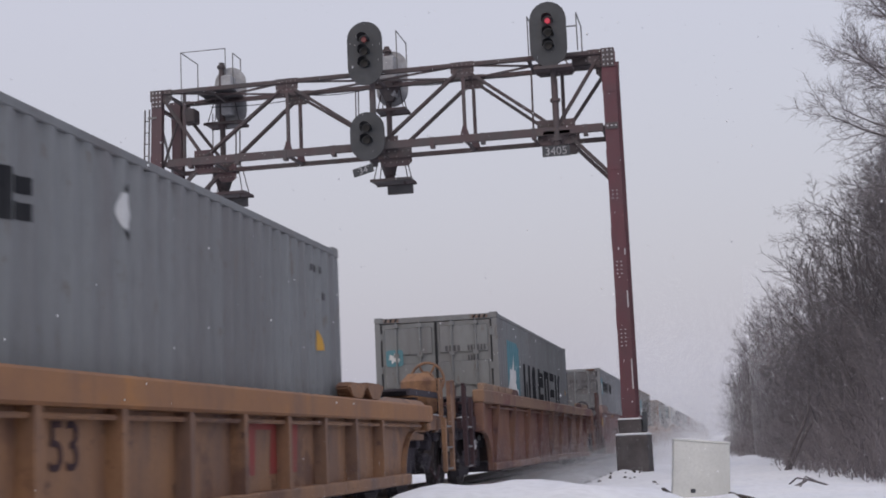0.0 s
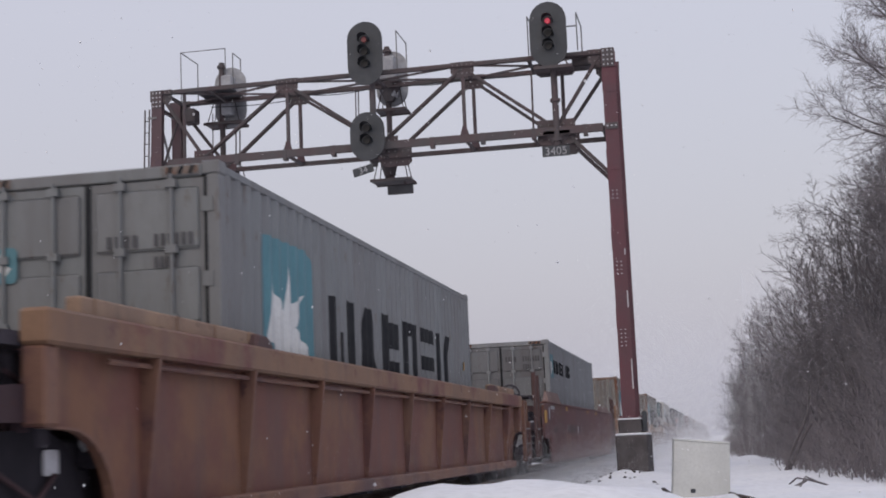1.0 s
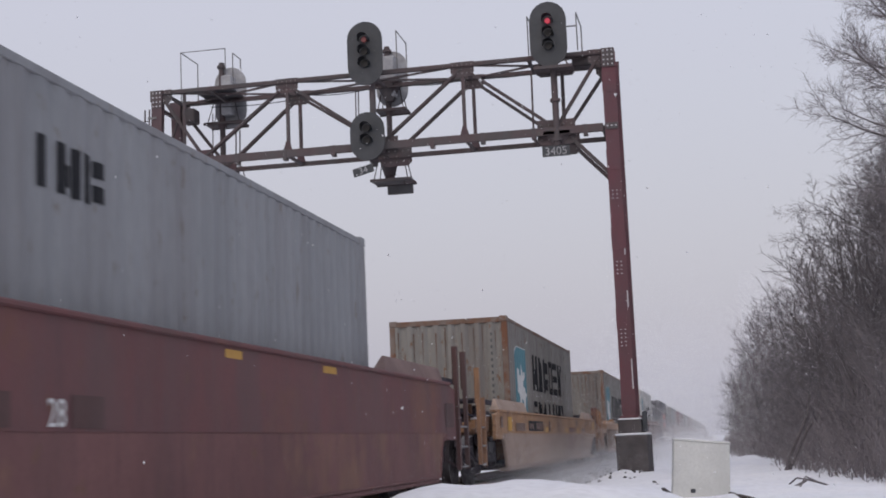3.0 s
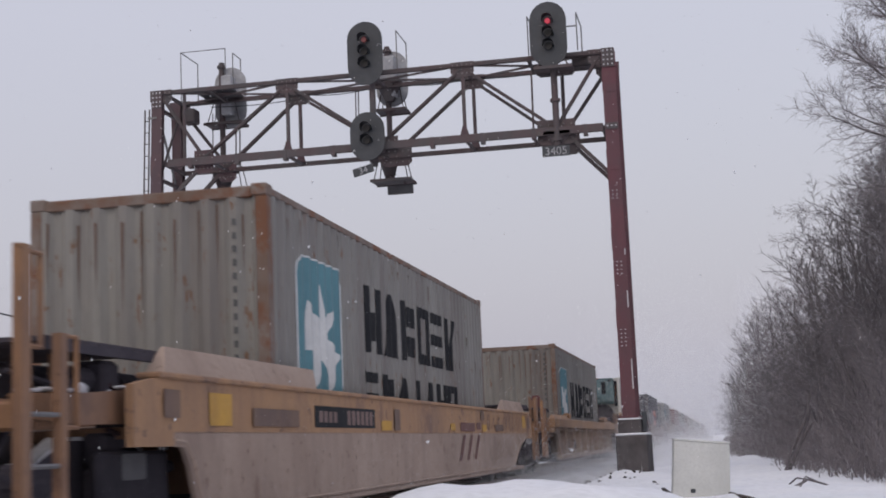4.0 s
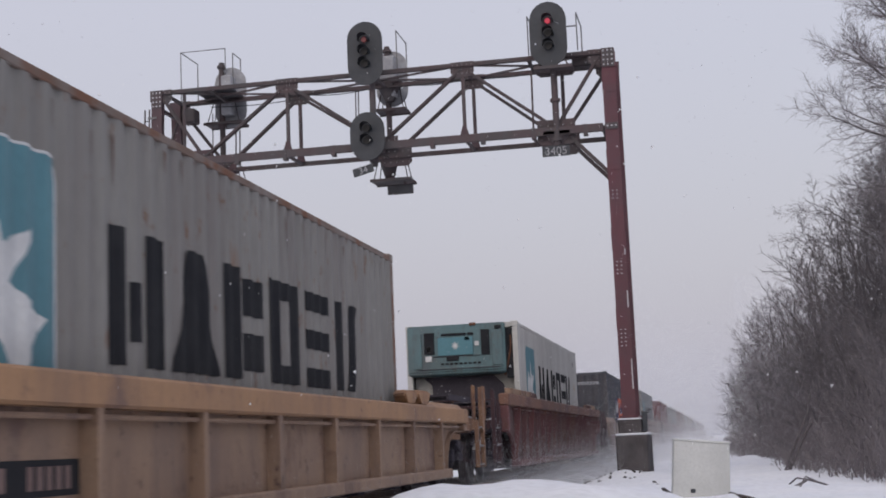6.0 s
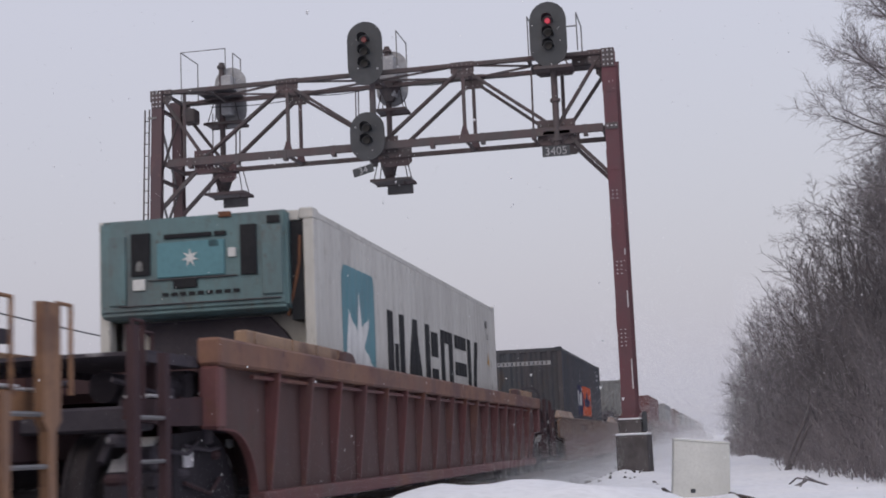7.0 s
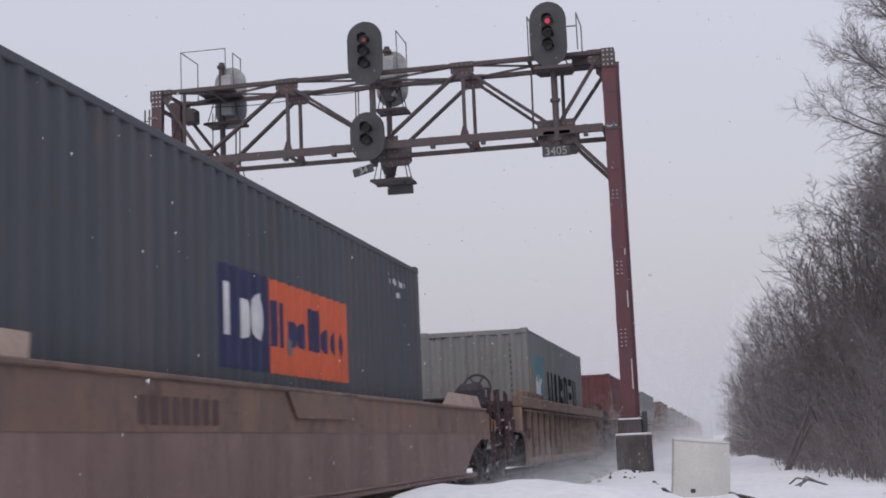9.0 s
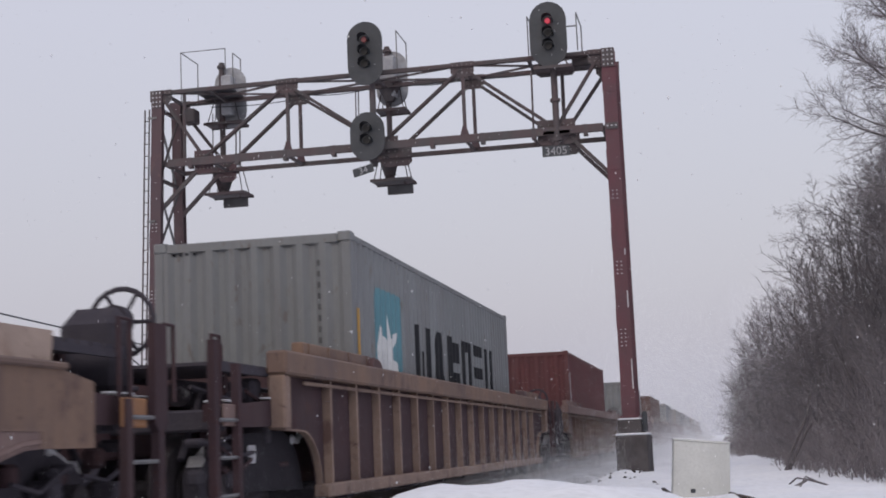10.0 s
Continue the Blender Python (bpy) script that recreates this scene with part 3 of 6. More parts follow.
        part("base_plate", bm, "gantry", g)
        bm = BM()
        box(bm, px + 0.29, px + 0.40, GY - 0.2, GY + 0.05, 0.86, 1.32, 0.015)
        part("junction_box", bm, "signal", g, "small black junction box")
    return g


def oval(w, h, n=10):
    """An upright stadium outline, centred."""
    r, c = w / 2, h / 2 - w / 2
    up = [(r * math.cos(math.pi * i / n), c + r * math.sin(math.pi * i / n)) for i in range(n + 1)]
    return up + [(-a, -b) for a, b in up]


def build_signal(x, y, z, w, h, lens_z, lit, back, facing=-1):
    s = thing("railway_signal", "black oval three-lamp railway signal head" + (" showing red" if lit is not None else ", lamps facing away" if facing > 0 else " with unlit lenses"),
              "railway signal", "signal heads of the bridge", at=pose(x, y, z))
    bm = BM()
    slab(bm, oval(w, h), 1, -0.02 * facing, -0.05 * facing)
    part("target", bm, "signal" if facing < 0 else "signal_back", s, "dark oval background plate" if facing < 0 else "grey rear of the oval plate")
    bm = BM()
    hz = max(lens_z) + 0.2, min(lens_z) - 0.2
    box(bm, -0.15, 0.15, -facing * 0.05, -facing * 0.40, hz[1], hz[0], 0.03)
    part("housing", bm, back, s)
    for i, lz in enumerate(lens_z):
        bm = BM()
        rod(bm, (0, facing * 0.0, lz), (0, facing * 0.06, lz), 0.066 if lit == i else 0.085, n=20)
        part("lens", bm, ("lamp_red" if x > -5 else "lens_dull") if lit == i else "lens_dark", s, "red signal lens" if lit == i else "")
        bm = BM()
        n = 14
        for k in range(n):
            a0, a1 = [math.pi * (-0.15 + 1.3 * q / n) for q in (k, k + 1)]
            p = [(0.135 * math.cos(a), 0.135 * math.sin(a)) for a in (a0, a1)]
            f = [bm.verts.new(v) for v in ((p[0][0], 0, lz + p[0][1]), (p[1][0], 0, lz + p[1][1]),
                                           (p[1][0], facing * 0.28, lz + p[1][1] * 0.96 + 0.0), (p[0][0], facing * (0.28 if 2 < k < n - 3 else 0.16), lz + p[0][1] * 0.96))]
            bm.faces.new(f)
        bmesh.ops.solidify(bm, geom=bm.faces[:], thickness=0.006)
        part("visor", bm, "signal", s)
    return s


def text_mesh(words, size, material, thick=0.003):
    c = bpy.data.curves.new("text", "FONT")
    c.body, c.size, c.align_x, c.align_y, c.extrude = words, size, "CENTER", "CENTER", thick
    tmp = bpy.data.objects.new("text", c)
    me = bpy.data.meshes.new_from_object(tmp)
    bpy.data.objects.remove(tmp)
    me.materials.clear()
    me.materials.append(M[material])
    return me


def railing(name, pts_list, label):
    t = thing(name, label, "railing", "railings of the signal bridge")
    for pts in pts_list:
        bm = BM()
        path_rod(bm, pts, 0.017, 6)
        part("tube", bm, "galv", t)
    return t


build_gantry()
F_Y = 32.55
build_signal(-3.43, F_Y, 10.44, 0.885, 1.61, (0.31, 0.0, -0.31), 0, "signal")
build_signal(-7.99, F_Y, 10.40, 0.89, 1.62, (0.33, 0.03, -0.28), 0, "signal")
build_signal(-8.00, F_Y, 8.31, 0.87, 1.21, (0.18, -0.12), None, "signal")
B_Y = 34.75
build_signal(-12.24, B_Y, 10.17, 0.88, 1.66, (0.34, 0.0, -0.34), None, "signal_back", 1)
build_signal(-7.81, B_Y, 10.27, 0.84, 1.50, (0.34, 0.0, -0.34), None, "signal_back", 1)


def build_mast(x, y, z0, z1, r=0.11):
    t = thing("signal_mast", "dark steel signal mast clamped to the bridge", "mast", "masts of the signal bridge")
    bm = BM()
    rod(bm, (x, y, z0), (x, y, z1), r, n=14)
    part("tube", bm, "gantry_dark", t)
    for z in (z0 + 0.1, (z0 + z1) / 2, z1 - 0.15):
        bm = BM()
        rod(bm, (x, y, z), (x, y, z + 0.07), r + 0.045, n=14)
        part("collar", bm, "gantry_dark", t)
    return t


def build_platform(x, y, z, w, d, hang, sign):
    t = thing("maintenance_platform", "small grated steel platform hung under the bridge", "platform", "platforms of the signal bridge")
    bm = BM()
    box(bm, x - w / 2, x + w / 2, y - d / 2, y + d / 2, z - 0.02, z + 0.02)
    for s in (-1, 1):
        box(bm, x - w / 2, x + w / 2, y + s * d / 2 - 0.02, y + s * d / 2 + 0.02, z - 0.05, z + 0.02)
    part("deck", bm, "gantry_dark", t)
    for sx in (-1, 1):
        for sy in (-1, 1):
            bm = BM()
            rod(bm, (x + sx * w * 0.42, y + sy * d * 0.4, z), (x + sx * w * 0.28, y + sy * d * 0.2, z + hang), 0.014, n=5)
            part("hanger", bm, "gantry_dark", t)
    if sign:
        bm = BM()
        box(bm, x - 0.16, x + 0.52, y - 0.04, y + 0.02, z - 0.35, z - 0.12, 0.01)
        part("plate", bm, "galv_dark", t, "blank grey plate seen from behind")
        bm = BM()
        rod(bm, (x + 0.3, y, z - 0.13), (x + 0.3, y, z), 0.02, n=6)
        part("stem", bm, "gantry_dark", t)
    return t


def build_bell(x, y, z0, z1):
    t = thing("signal_bracket", "tapered black bracket that carries a signal mast", "bracket", "brackets of the signal bridge")
    bm = BM()
    rod(bm, (x, y, z0), (x, y, z1), 0.11, 0.31, n=12)
    part("cone", bm, "gantry_dark", t)
    bm = BM()
    box(bm, x - 0.34, x + 0.34, y - 0.3, y + 0.3, z1, z1 + 0.12, 0.02)
    part("cap", bm, "gantry_dark", t)


build_mast(-3.38, 32.85, 7.75, 9.9, 0.08)
build_mast(-7.90, 32.85, 7.6, 10.0, 0.08)
build_mast(-12.45, 34.62, 7.6, 11.12, 0.075)
build_mast(-7.90, 34.62, 7.6, 11.12, 0.075)
build_bell(-12.48, 34.7, 7.55, 8.15)
build_bell(-7.96, 34.7, 7.60, 8.30)
build_bell(-3.38, 33.1, 7.62, 8.0)
build_bell(-7.85, 34.5, 9.62, 10.05)
build_platform(-12.35, 34.75, 7.55, 1.10, 0.75, 0.8, True)
build_platform(-7.88, 34.75, 7.56, 1.06, 0.75, 0.8, True)
build_platform(-12.39, 34.75, 9.46, 1.05, 0.6, 0.6, False)
build_platform(-7.83, 34.75, 9.42, 0.82, 0.6, 0.6, False)
build_platform(-3.36, 32.8, 9.62, 0.92, 0.6, 0.25, False)


def build_number(x, y, z, words, size, turn, k=1.0):
    t = thing("number_plate", "black plate with raised white numerals on the signal mast", "number plate", at=pose(x, y, z, 90, turn, 0))
    bm = BM()
    box(bm, -0.33 * k, 0.33 * k, -0.13 * k, 0.13 * k, -0.012, 0.0, 0.006)
    part("board", bm, "signal", t)
    part("numeral", text_mesh(words, size, "signal_back"), "", t, "white numerals", at=pose(0, -0.005, 0.005))


build_number(-3.40, 32.62, 7.57, "3405", 0.27, 0)
build_number(-8.14, 32.6, 7.47, "34", 0.23, -14, 0.80)
railing("railing", [[(-13.55, 34.5, 10.1), (-13.55, 34.5, 11.48), (-12.30, 34.5, 11.48), (-12.30, 34.5, 10.1)],
                    [(-13.55, 34.5, 11.48), (-13.55, 35.75, 11.49), (-13.55, 35.75, 10.3)], [(-12.09, 34.5, 10.1), (-12.09, 34.5, 11.33), (-12.09, 35.12, 11.33), (-12.09, 35.12, 10.1)]],
        "thin galvanised safety railing on the bridge top")
railing("railing", [[(-7.59, 34.4, 10.1), (-7.59, 34.4, 11.47), (-7.59, 35.6, 11.46), (-7.59, 35.6, 10.3)]], "thin galvanised safety railing behind the signal")
railing("railing", [[(-2.78, 33.0, 10.1), (-2.78, 33.0, 11.04), (-2.78, 34.3, 11.06), (-2.78, 34.3, 10.1)], [(-3.3, 33.0, 10.71), (-2.78, 33.0, 10.71)],
                    [(-3.98, 33.0, 9.9), (-3.98, 33.0, 11.05), (-3.97, 33.4, 11.05), (-3.97, 33.4, 9.9)]], "thin galvanised safety railing beside the signal")


# ---- containers ----
LENGTH, HALF_W, HIGH = 12.19, 1.219, 2.896
FLOOR_Z = 0.334
PITCH_C, DEEP = 0.28, 0.036


def corrugation(s, deep=DEEP):
    """How far the sheet lies behind its outer ridges at s metres along the wall."""
    u = (s % PITCH_C) / PITCH_C
    if u < 0.25:
        return 0.0
    if u < 0.5:
        return -deep * (u - 0.25) / 0.25
    if u < 0.75:
        return -deep
    return -deep * (1 - (u - 0.75) / 0.25)


def stops(a, b):
    """The fold lines of the corrugated sheet between a and b."""
    out, k = [a], math.floor(a / (PITCH_C / 4))
    while True:
        k += 1
        if k * PITCH_C / 4 >= b:
            break
        if k * PITCH_C / 4 > a + 1e-6:
            out.append(k * PITCH_C / 4)
    return out + [b]


def corrugated(bm, to_world, a, b, z0, z1, deep=DEEP):
    """Sheet with real thickness; to_world turns along, out, up into a place."""
    for off in (0.0, -0.006):
        prev = None
        for s in stops(a, b):
            o = corrugation(s, deep) + off
            cur = [bm.verts.new(to_world(s, o, z)) for z in (z0, z1)]
            if prev:
                bm.faces.new((prev[0], cur[0], cur[1], prev[1]))
            prev = cur


def decal(bm, outline, to_world, deep, lift=0.004):
    """A painted shape that follows the sheet's folds; outline in along and up."""
    tmp = BM()
    tmp.faces.new([tmp.verts.new((p[0], 0, p[1])) for p in outline])
    bmesh.ops.triangulate(tmp, faces=tmp.faces[:])
    lo, hi = min(p[0] for p in outline), max(p[0] for p in outline)
    if deep:
        for s in stops(lo, hi)[1:-1]:
            bmesh.ops.bisect_plane(tmp, geom=tmp.verts[:] + tmp.edges[:] + tmp.faces[:], plane_co=(s, 0, 0), plane_no=(1, 0, 0))
    at = {v: bm.verts.new(to_world(v.co.x, (corrugation(v.co.x, deep) if deep else 0.0) + lift, v.co.z)) for v in tmp.verts}
    for f in tmp.faces:
        bm.faces.new([at[v] for v in f.verts])
    tmp.free()


def rounded(x0, x1, z0, z1, r):
    out = []
    for cx, cz, a0 in ((x1 - r, z1 - r, 0), (x0 + r, z1 - r, 90), (x0 + r, z0 + r, 180), (x1 - r, z0 + r, 270)):
        out += [(cx + r * math.cos(radians(a0 + a)), cz + r * math.sin(radians(a0 + a))) for a in (0, 30, 60, 90)]
    return out


def star(cx, cz, r, k=0.36, squash=1.0):
    pts = []
    for i in range(14):
        a = math.pi / 2 + math.pi * i / 7
        q = r if i % 2 == 0 else r * k
        pts.append((cx + q * math.cos(a) * squash, cz + q * math.sin(a)))
    return pts


def block_shapes(x0, x1, z0, z1, kinds):
    """A row of plain dark shapes, as wide and heavy as painted capitals: bars, wedges, blocks and rungs."""
    w = (x1 - x0) / len(kinds)
    h = z1 - z0
    out = []
    for i, k in enumerate(kinds):
        a, b = x0 + i * w + 0.05 * w, x0 + (i + 1) * w - 0.12 * w
        t = 0.26 * w
        if k == "posts":
            out += [rect(a, a + t, z0, z1), rect(b - t, b, z0, z1), rect(a + 1.25 * t, b - 1.25 * t, z0 + 0.18 * h, z0 + 0.62 * h)]
        elif k == "wedge":
            m = (a + b) / 2
            out += [[(a, z0), (b, z0), (m + 0.5 * t, z1), (m - 0.5 * t, z1)]]
        elif k == "slots":
            out += [rect(a, a + 1.15 * t, z0, z1), rect(a + 1.5 * t, b, z0 + 0.08 * h, z0 + 0.42 * h), rect(a + 1.5 * t, b, z0 + 0.58 * h, z0 + 0.92 * h)]
        elif k == "frame":
            out += [rect(a, a + t, z0, z1), rect(b - t, b, z0, z1), rect(a + t, b - t, z1 - 0.18 * h, z1), rect(a + t, b - t, z0, z0 + 0.18 * h)]
        elif k == "rungs":
            out += [rect(a, b, z0 + h * q, z0 + h * (q + 0.2)) for q in (0.0, 0.4, 0.8)]
        elif k == "slant":
            out += [rect(a, a + t, z0, z1), [(a + 1.4 * t, z0), (a + 2.4 * t, z0), (b, z1), (b - t, z1)]]
        elif k == "post":
            m = (a + b) / 2
            out += [rect(m - t / 2, m + t / 2, z0, z1)]
    return out


def rect(a, b, z0, z1):
    return [(a, z0), (b, z0), (b, z1), (a, z1)]


SIX = ("posts", "wedge", "slots", "frame", "rungs", "slant")


def side(s, o, z):
    return (HALF_W + o, s, z)


def far_side(s, o, z):
    return (-HALF_W - o, s, z)


def near_end(s, o, z):
    return (s, -LENGTH / 2 - o, z)


def far_end(s, o, z):
    return (s, LENGTH / 2 + o, z)


def build_container(label, paint, high=HIGH, front="corrugated", deep=DEEP, trim=None, door_paint=None, marks=()):
    """Forty-foot box; its origin is the middle of its underside. marks: lists of shapes on the side or near end."""
    c = thing("shipping_container", label, "shipping container", "containers of the train")
    trim = trim or paint
    for nm, f in (("side_panel", side), ("side_panel", far_side)):
        bm = BM()
        corrugated(bm, f, -LENGTH / 2 + 0.16, LENGTH / 2 - 0.08, 0.16, high - 0.10, deep)
        part(nm, bm, paint, c)
    bm = BM()
    corrugated(bm, far_end, -HALF_W + 0.1, HALF_W - 0.1, 0.16, high - 0.12, 0.04)
    part("end_panel", bm, paint, c)
    for sx in (-1, 1):
        for sy in (-1, 1):
            bm = BM()
            x0, y0 = sx * HALF_W, sy * LENGTH / 2
            box(bm, min(x0, x0 - sx * 0.12), max(x0, x0 - sx * 0.12), min(y0, y0 - sy * 0.16), max(y0, y0 - sy * 0.16), 0.118, high - 0.118, 0.012)
            part("corner_post", bm, trim, c)
            for z in (0.0, high - 0.118):
                bm = BM()
                box(bm, min(x0 + sx * 0.004, x0 - sx * 0.16), max(x0 + sx * 0.004, x0 - sx * 0.16), min(y0 + sy * 0.004, y0 - sy * 0.178), max(y0 + sy * 0.004, y0 - sy * 0.178), z, z + 0.118, 0.012)
                part("corner_casting", bm, trim, c)
        bm = BM()
        box(bm, sx * HALF_W - (0.06 if sx > 0 else 0), sx * HALF_W + (0.06 if sx < 0 else 0), -LENGTH / 2 + 0.178, LENGTH / 2 - 0.178, high - 0.10, high - 0.03, 0.008)
        part("top_rail", bm, trim, c)
        bm = BM()
        box(bm, sx * HALF_W - (0.06 if sx > 0 else 0), sx * HALF_W + (0.06 if sx < 0 else 0), -LENGTH / 2 + 0.178, LENGTH / 2 - 0.178, 0.02, 0.17, 0.008)
        part("bottom_rail", bm, trim, c)
    for sy in (-1, 1):
        bm = BM()
        y0 = sy * LENGTH / 2
        box(bm, -HALF_W + 0.16, HALF_W - 0.16, min(y0, y0 - sy * 0.1), max(y0, y0 - sy * 0.1), high - 0.13, high - 0.02, 0.01)
        part("end_rail", bm, trim, c)
        bm = BM()
        box(bm, -HALF_W + 0.16, HALF_W - 0.16, min(y0, y0 - sy * 0.1), max(y0, y0 - sy * 0.1), 0.02, 0.17, 0.01)
        part("end_rail", bm, trim, c)
    bm = BM()
    n = 58
    for i in range(n):
        y0, y1 = [-LENGTH / 2 + 0.1 + (LENGTH - 0.2) * q / n for q in (i, i + 1)]
        box(bm, -HALF_W + 0.06, HALF_W - 0.06, y0 + 0.03, y1 - 0.03, high - 0.08, high - 0.035)
        box(bm, -HALF_W + 0.06, HALF_W - 0.06, y0 - 0.03, y0 + 0.03, high - 0.08, high - 0.055)
    part("roof", bm, paint, c)
    bm = BM()
    box(bm, -HALF_W + 0.06, HALF_W - 0.06, -LENGTH / 2 + 0.1, LENGTH / 2 - 0.1, 0.1, 0.15)
    part("floor_pan", bm, "under", c)

    if front == "corrugated":
        bm = BM()
        corrugated(bm, near_end, -HALF_W + 0.12, HALF_W - 0.12, 0.16, high - 0.12, 0.045)
        part("end_panel", bm, paint, c)
    elif front == "doors":
        for sx in (-1, 1):
            a, b = sorted((sx * 0.012, sx * (HALF_W - 0.13)))
            bm = BM()
            box(bm, a, b, -LENGTH / 2 + 0.02, -LENGTH / 2 + 0.06, 0.18, high - 0.14)
            edges = [0.18, 0.78, 1.42, 2.06, high - 0.14]
            door = part("door", bm, door_paint or paint, c)
            for z0, z1 in zip(edges, edges[1:]):
                bm = BM()
                box(bm, a + 0.06, b - 0.06, -LENGTH / 2 - 0.004, -LENGTH / 2 + 0.02, z0 + 0.08, z1 - 0.08, 0.018)
                part("door_panel", bm, door_paint or paint, door)
            bm = BM()
            for x in (a, b):
                box(bm, x - 0.014, x + 0.014, -LENGTH / 2 + 0.004, -LENGTH / 2 + 0.022, 0.18, high - 0.14)
            part("gasket", bm, "mark_black", door, "black rubber door seal")
            for x in (a + (b - a) * 0.28, a + (b - a) * 0.72):
                bm = BM()
                rod(bm, (x, -LENGTH / 2 - 0.03, 0.12), (x, -LENGTH / 2 - 0.03, high - 0.1), 0.02, n=8)
                for z in (0.25, 0.9, 1.5, 2.1, high - 0.22):
                    box(bm, x - 0.05, x + 0.05, -LENGTH / 2 - 0.055, -LENGTH / 2 + 0.004, z, z + 0.07)
                bar = part("locking_bar", bm, paint, door)
                bm = BM()
                box(bm, x, x + 0.28, -LENGTH / 2 - 0.06, -LENGTH / 2 - 0.035, 1.18, 1.22)
                part("handle", bm, "galv", bar)
            for z in (0.4, 1.1, 1.8, 2.45):
                bm = BM()
                x = sx * (HALF_W - 0.11)
                box(bm, x - 0.05, x + 0.05, -LENGTH / 2 - 0.012, -LENGTH / 2 + 0.02, z, z + 0.13)
                part("hinge", bm, trim, door)
    elif front == "reefer":
        # deep recess at the foot, cooling unit above
        bm = BM()
        box(bm, -HALF_W + 0.12, HALF_W - 0.12, -LENGTH / 2 + 0.32, -LENGTH / 2 + 0.4, 0.17, high - 0.12)
        part("end_panel", bm, paint, c)
        bm = BM()
        fy = -LENGTH / 2 - 0.11
        slab(bm, [(fy + 0.45, high + 0.01), (fy + 0.01, high - 0.02), (fy + 0.01, 1.86), (fy + 0.10, 1.80), (fy + 0.34, 1.79)], 0, -1.17, 0.95)
        bmesh.ops.bevel(bm, geom=bm.edges[:], offset=0.03, segments=2, affect="EDGES")
        unit = part("cooling_unit", bm, "teal_dull", c, "weathered teal refrigeration unit")
        for x0, x1, z0, z1, mt, nm in ((-0.80, -0.58, 2.26, 2.72, "mark_black", "vent"), (0.44, 0.62, 2.20, 2.74, "mark_black", "vent"), (-0.42, 0.12, 2.64, 2.69, "mark_black", "grille"),
                                       (0.15, 0.28, 2.64, 2.69, "mark_black", "grille"), (0.08, 0.20, 2.52, 2.60, "mark_black", "grille"), (-0.32, -0.05, 2.10, 2.20, "mark_black", "grille"),
                                       (-0.50, 0.26, 2.22, 2.60, "teal", "access_panel"), (0.68, 0.90, 1.98, 2.72, "teal_dull", "access_panel"), (-1.05, -0.86, 1.95, 2.7, "teal_dull", "access_panel"),
                                       (-0.78, -0.64, 2.10, 2.22, "mark_white", "label_plate"), (0.30, 0.39, 2.40, 2.50, "mark_white", "label_plate"), (-0.74, -0.66, 2.30, 2.42, "mark_white", "label_plate"),
                                       (-0.60, 0.40, 2.195, 2.21, "galv_dark", "seam"), (-0.95, 0.88, 1.93, 1.945, "galv_dark", "seam"),
                                       (0.20, 0.34, high - 0.06, high - 0.0, "rust_steel", "lifting_lug"), (0.74, 0.88, high - 0.16, high - 0.08, "mark_black", "lifting_lug")):
            bm = BM()
            box(bm, x0, x1, fy - 0.018, fy + 0.012, z0, z1, 0.006)
            part(nm, bm, mt, unit)
        bm = BM()
        slab(bm, star(-0.12, 2.42, 0.10), 1, fy - 0.026, fy - 0.018)
        part("star_mark", bm, "mark_white", unit)
        fy += 0.11
        for x in [-0.45 + 0.1 * k for k in range(9)]:
            bm = BM()
            box(bm, x, x + 0.07, fy - 0.112, fy - 0.098, 2.02, 2.06)
            part("lettering_bar", bm, "mark_black", unit)
        # solid black box in place of the shade between unit and post
        bm = BM()
        box(bm, 0.955, 1.10, fy + 0.02, fy + 0.3, 1.7, high - 0.14)
        part("hose_gap", bm, "mark_black", c, "black box for the shade in the gap beside the unit")
        bm = BM()
        path_rod(bm, [(1.06, fy + 0.01, 2.6), (1.05, fy, 2.3), (0.98, fy + 0.01, 2.0), (0.9, fy + 0.05, 1.75)], 0.018)
        part("hose", bm, "rust_steel", c)
        # dark plate across the recess paints the shade of its depth
        bm = BM()
        slab(bm, [(-0.72, 0.4), (0.80, 0.4), (0.92, 1.42), (0.80, 1.60), (0.62, 1.78), (-0.90, 1.78), (-0.72, 1.60)], 1, fy + 0.22, fy + 0.33)
        part("compressor_bay", bm, "under", c, "dark plate for the shaded depth of the compressor bay")
    for k, (nm, mt, where, shapes, lab) in enumerate(marks):
        f, d = (side, deep) if where == "side" else (near_end, 0.045 if front == "corrugated" else 0)
        for o in shapes:
            if where == "side":
                o = [(s - LENGTH / 2, z) for s, z in o]
            bm = BM()
            decal(bm, o, f, d, (0.004 if front != "doors" or where == "side" else 0.008) + 0.002 * k)
            part(nm, bm, mt, c, lab)
    return c


def emblem(x0, x1, z0, z1, border=False):
    """A blue square with a white star, shapes alone."""
    cx, cz, r = (x0 + x1) / 2, z0 + 0.42 * (z1 - z0), (z1 - z0) * 0.43
    edge_ = [("emblem_edge", "mark_white", "side", [rounded(x0 - 0.03, x1 + 0.03, z0 - 0.02, z1 + 0.02, 0.18)], "thin white border")] if border else []
    return edge_ + [("emblem_square", "teal", "side", [rounded(x0, x1, z0, z1, 0.16)], "turquoise painted square"),
            ("emblem_star", "mark_white", "side", [[(a, z + 0.0) for a, z in star(cx, cz, r, 0.34, 0.95 * (x1 - x0) / (z1 - z0))]], "white painted star")]


def bars(x0, x1, z0, z1, n, fill=0.62):
    w = (x1 - x0) / n
    return [[(x0 + i * w, z0), (x0 + (i + fill) * w, z0), (x0 + (i + fill) * w, z1), (x0 + i * w, z1)] for i in range(n)]


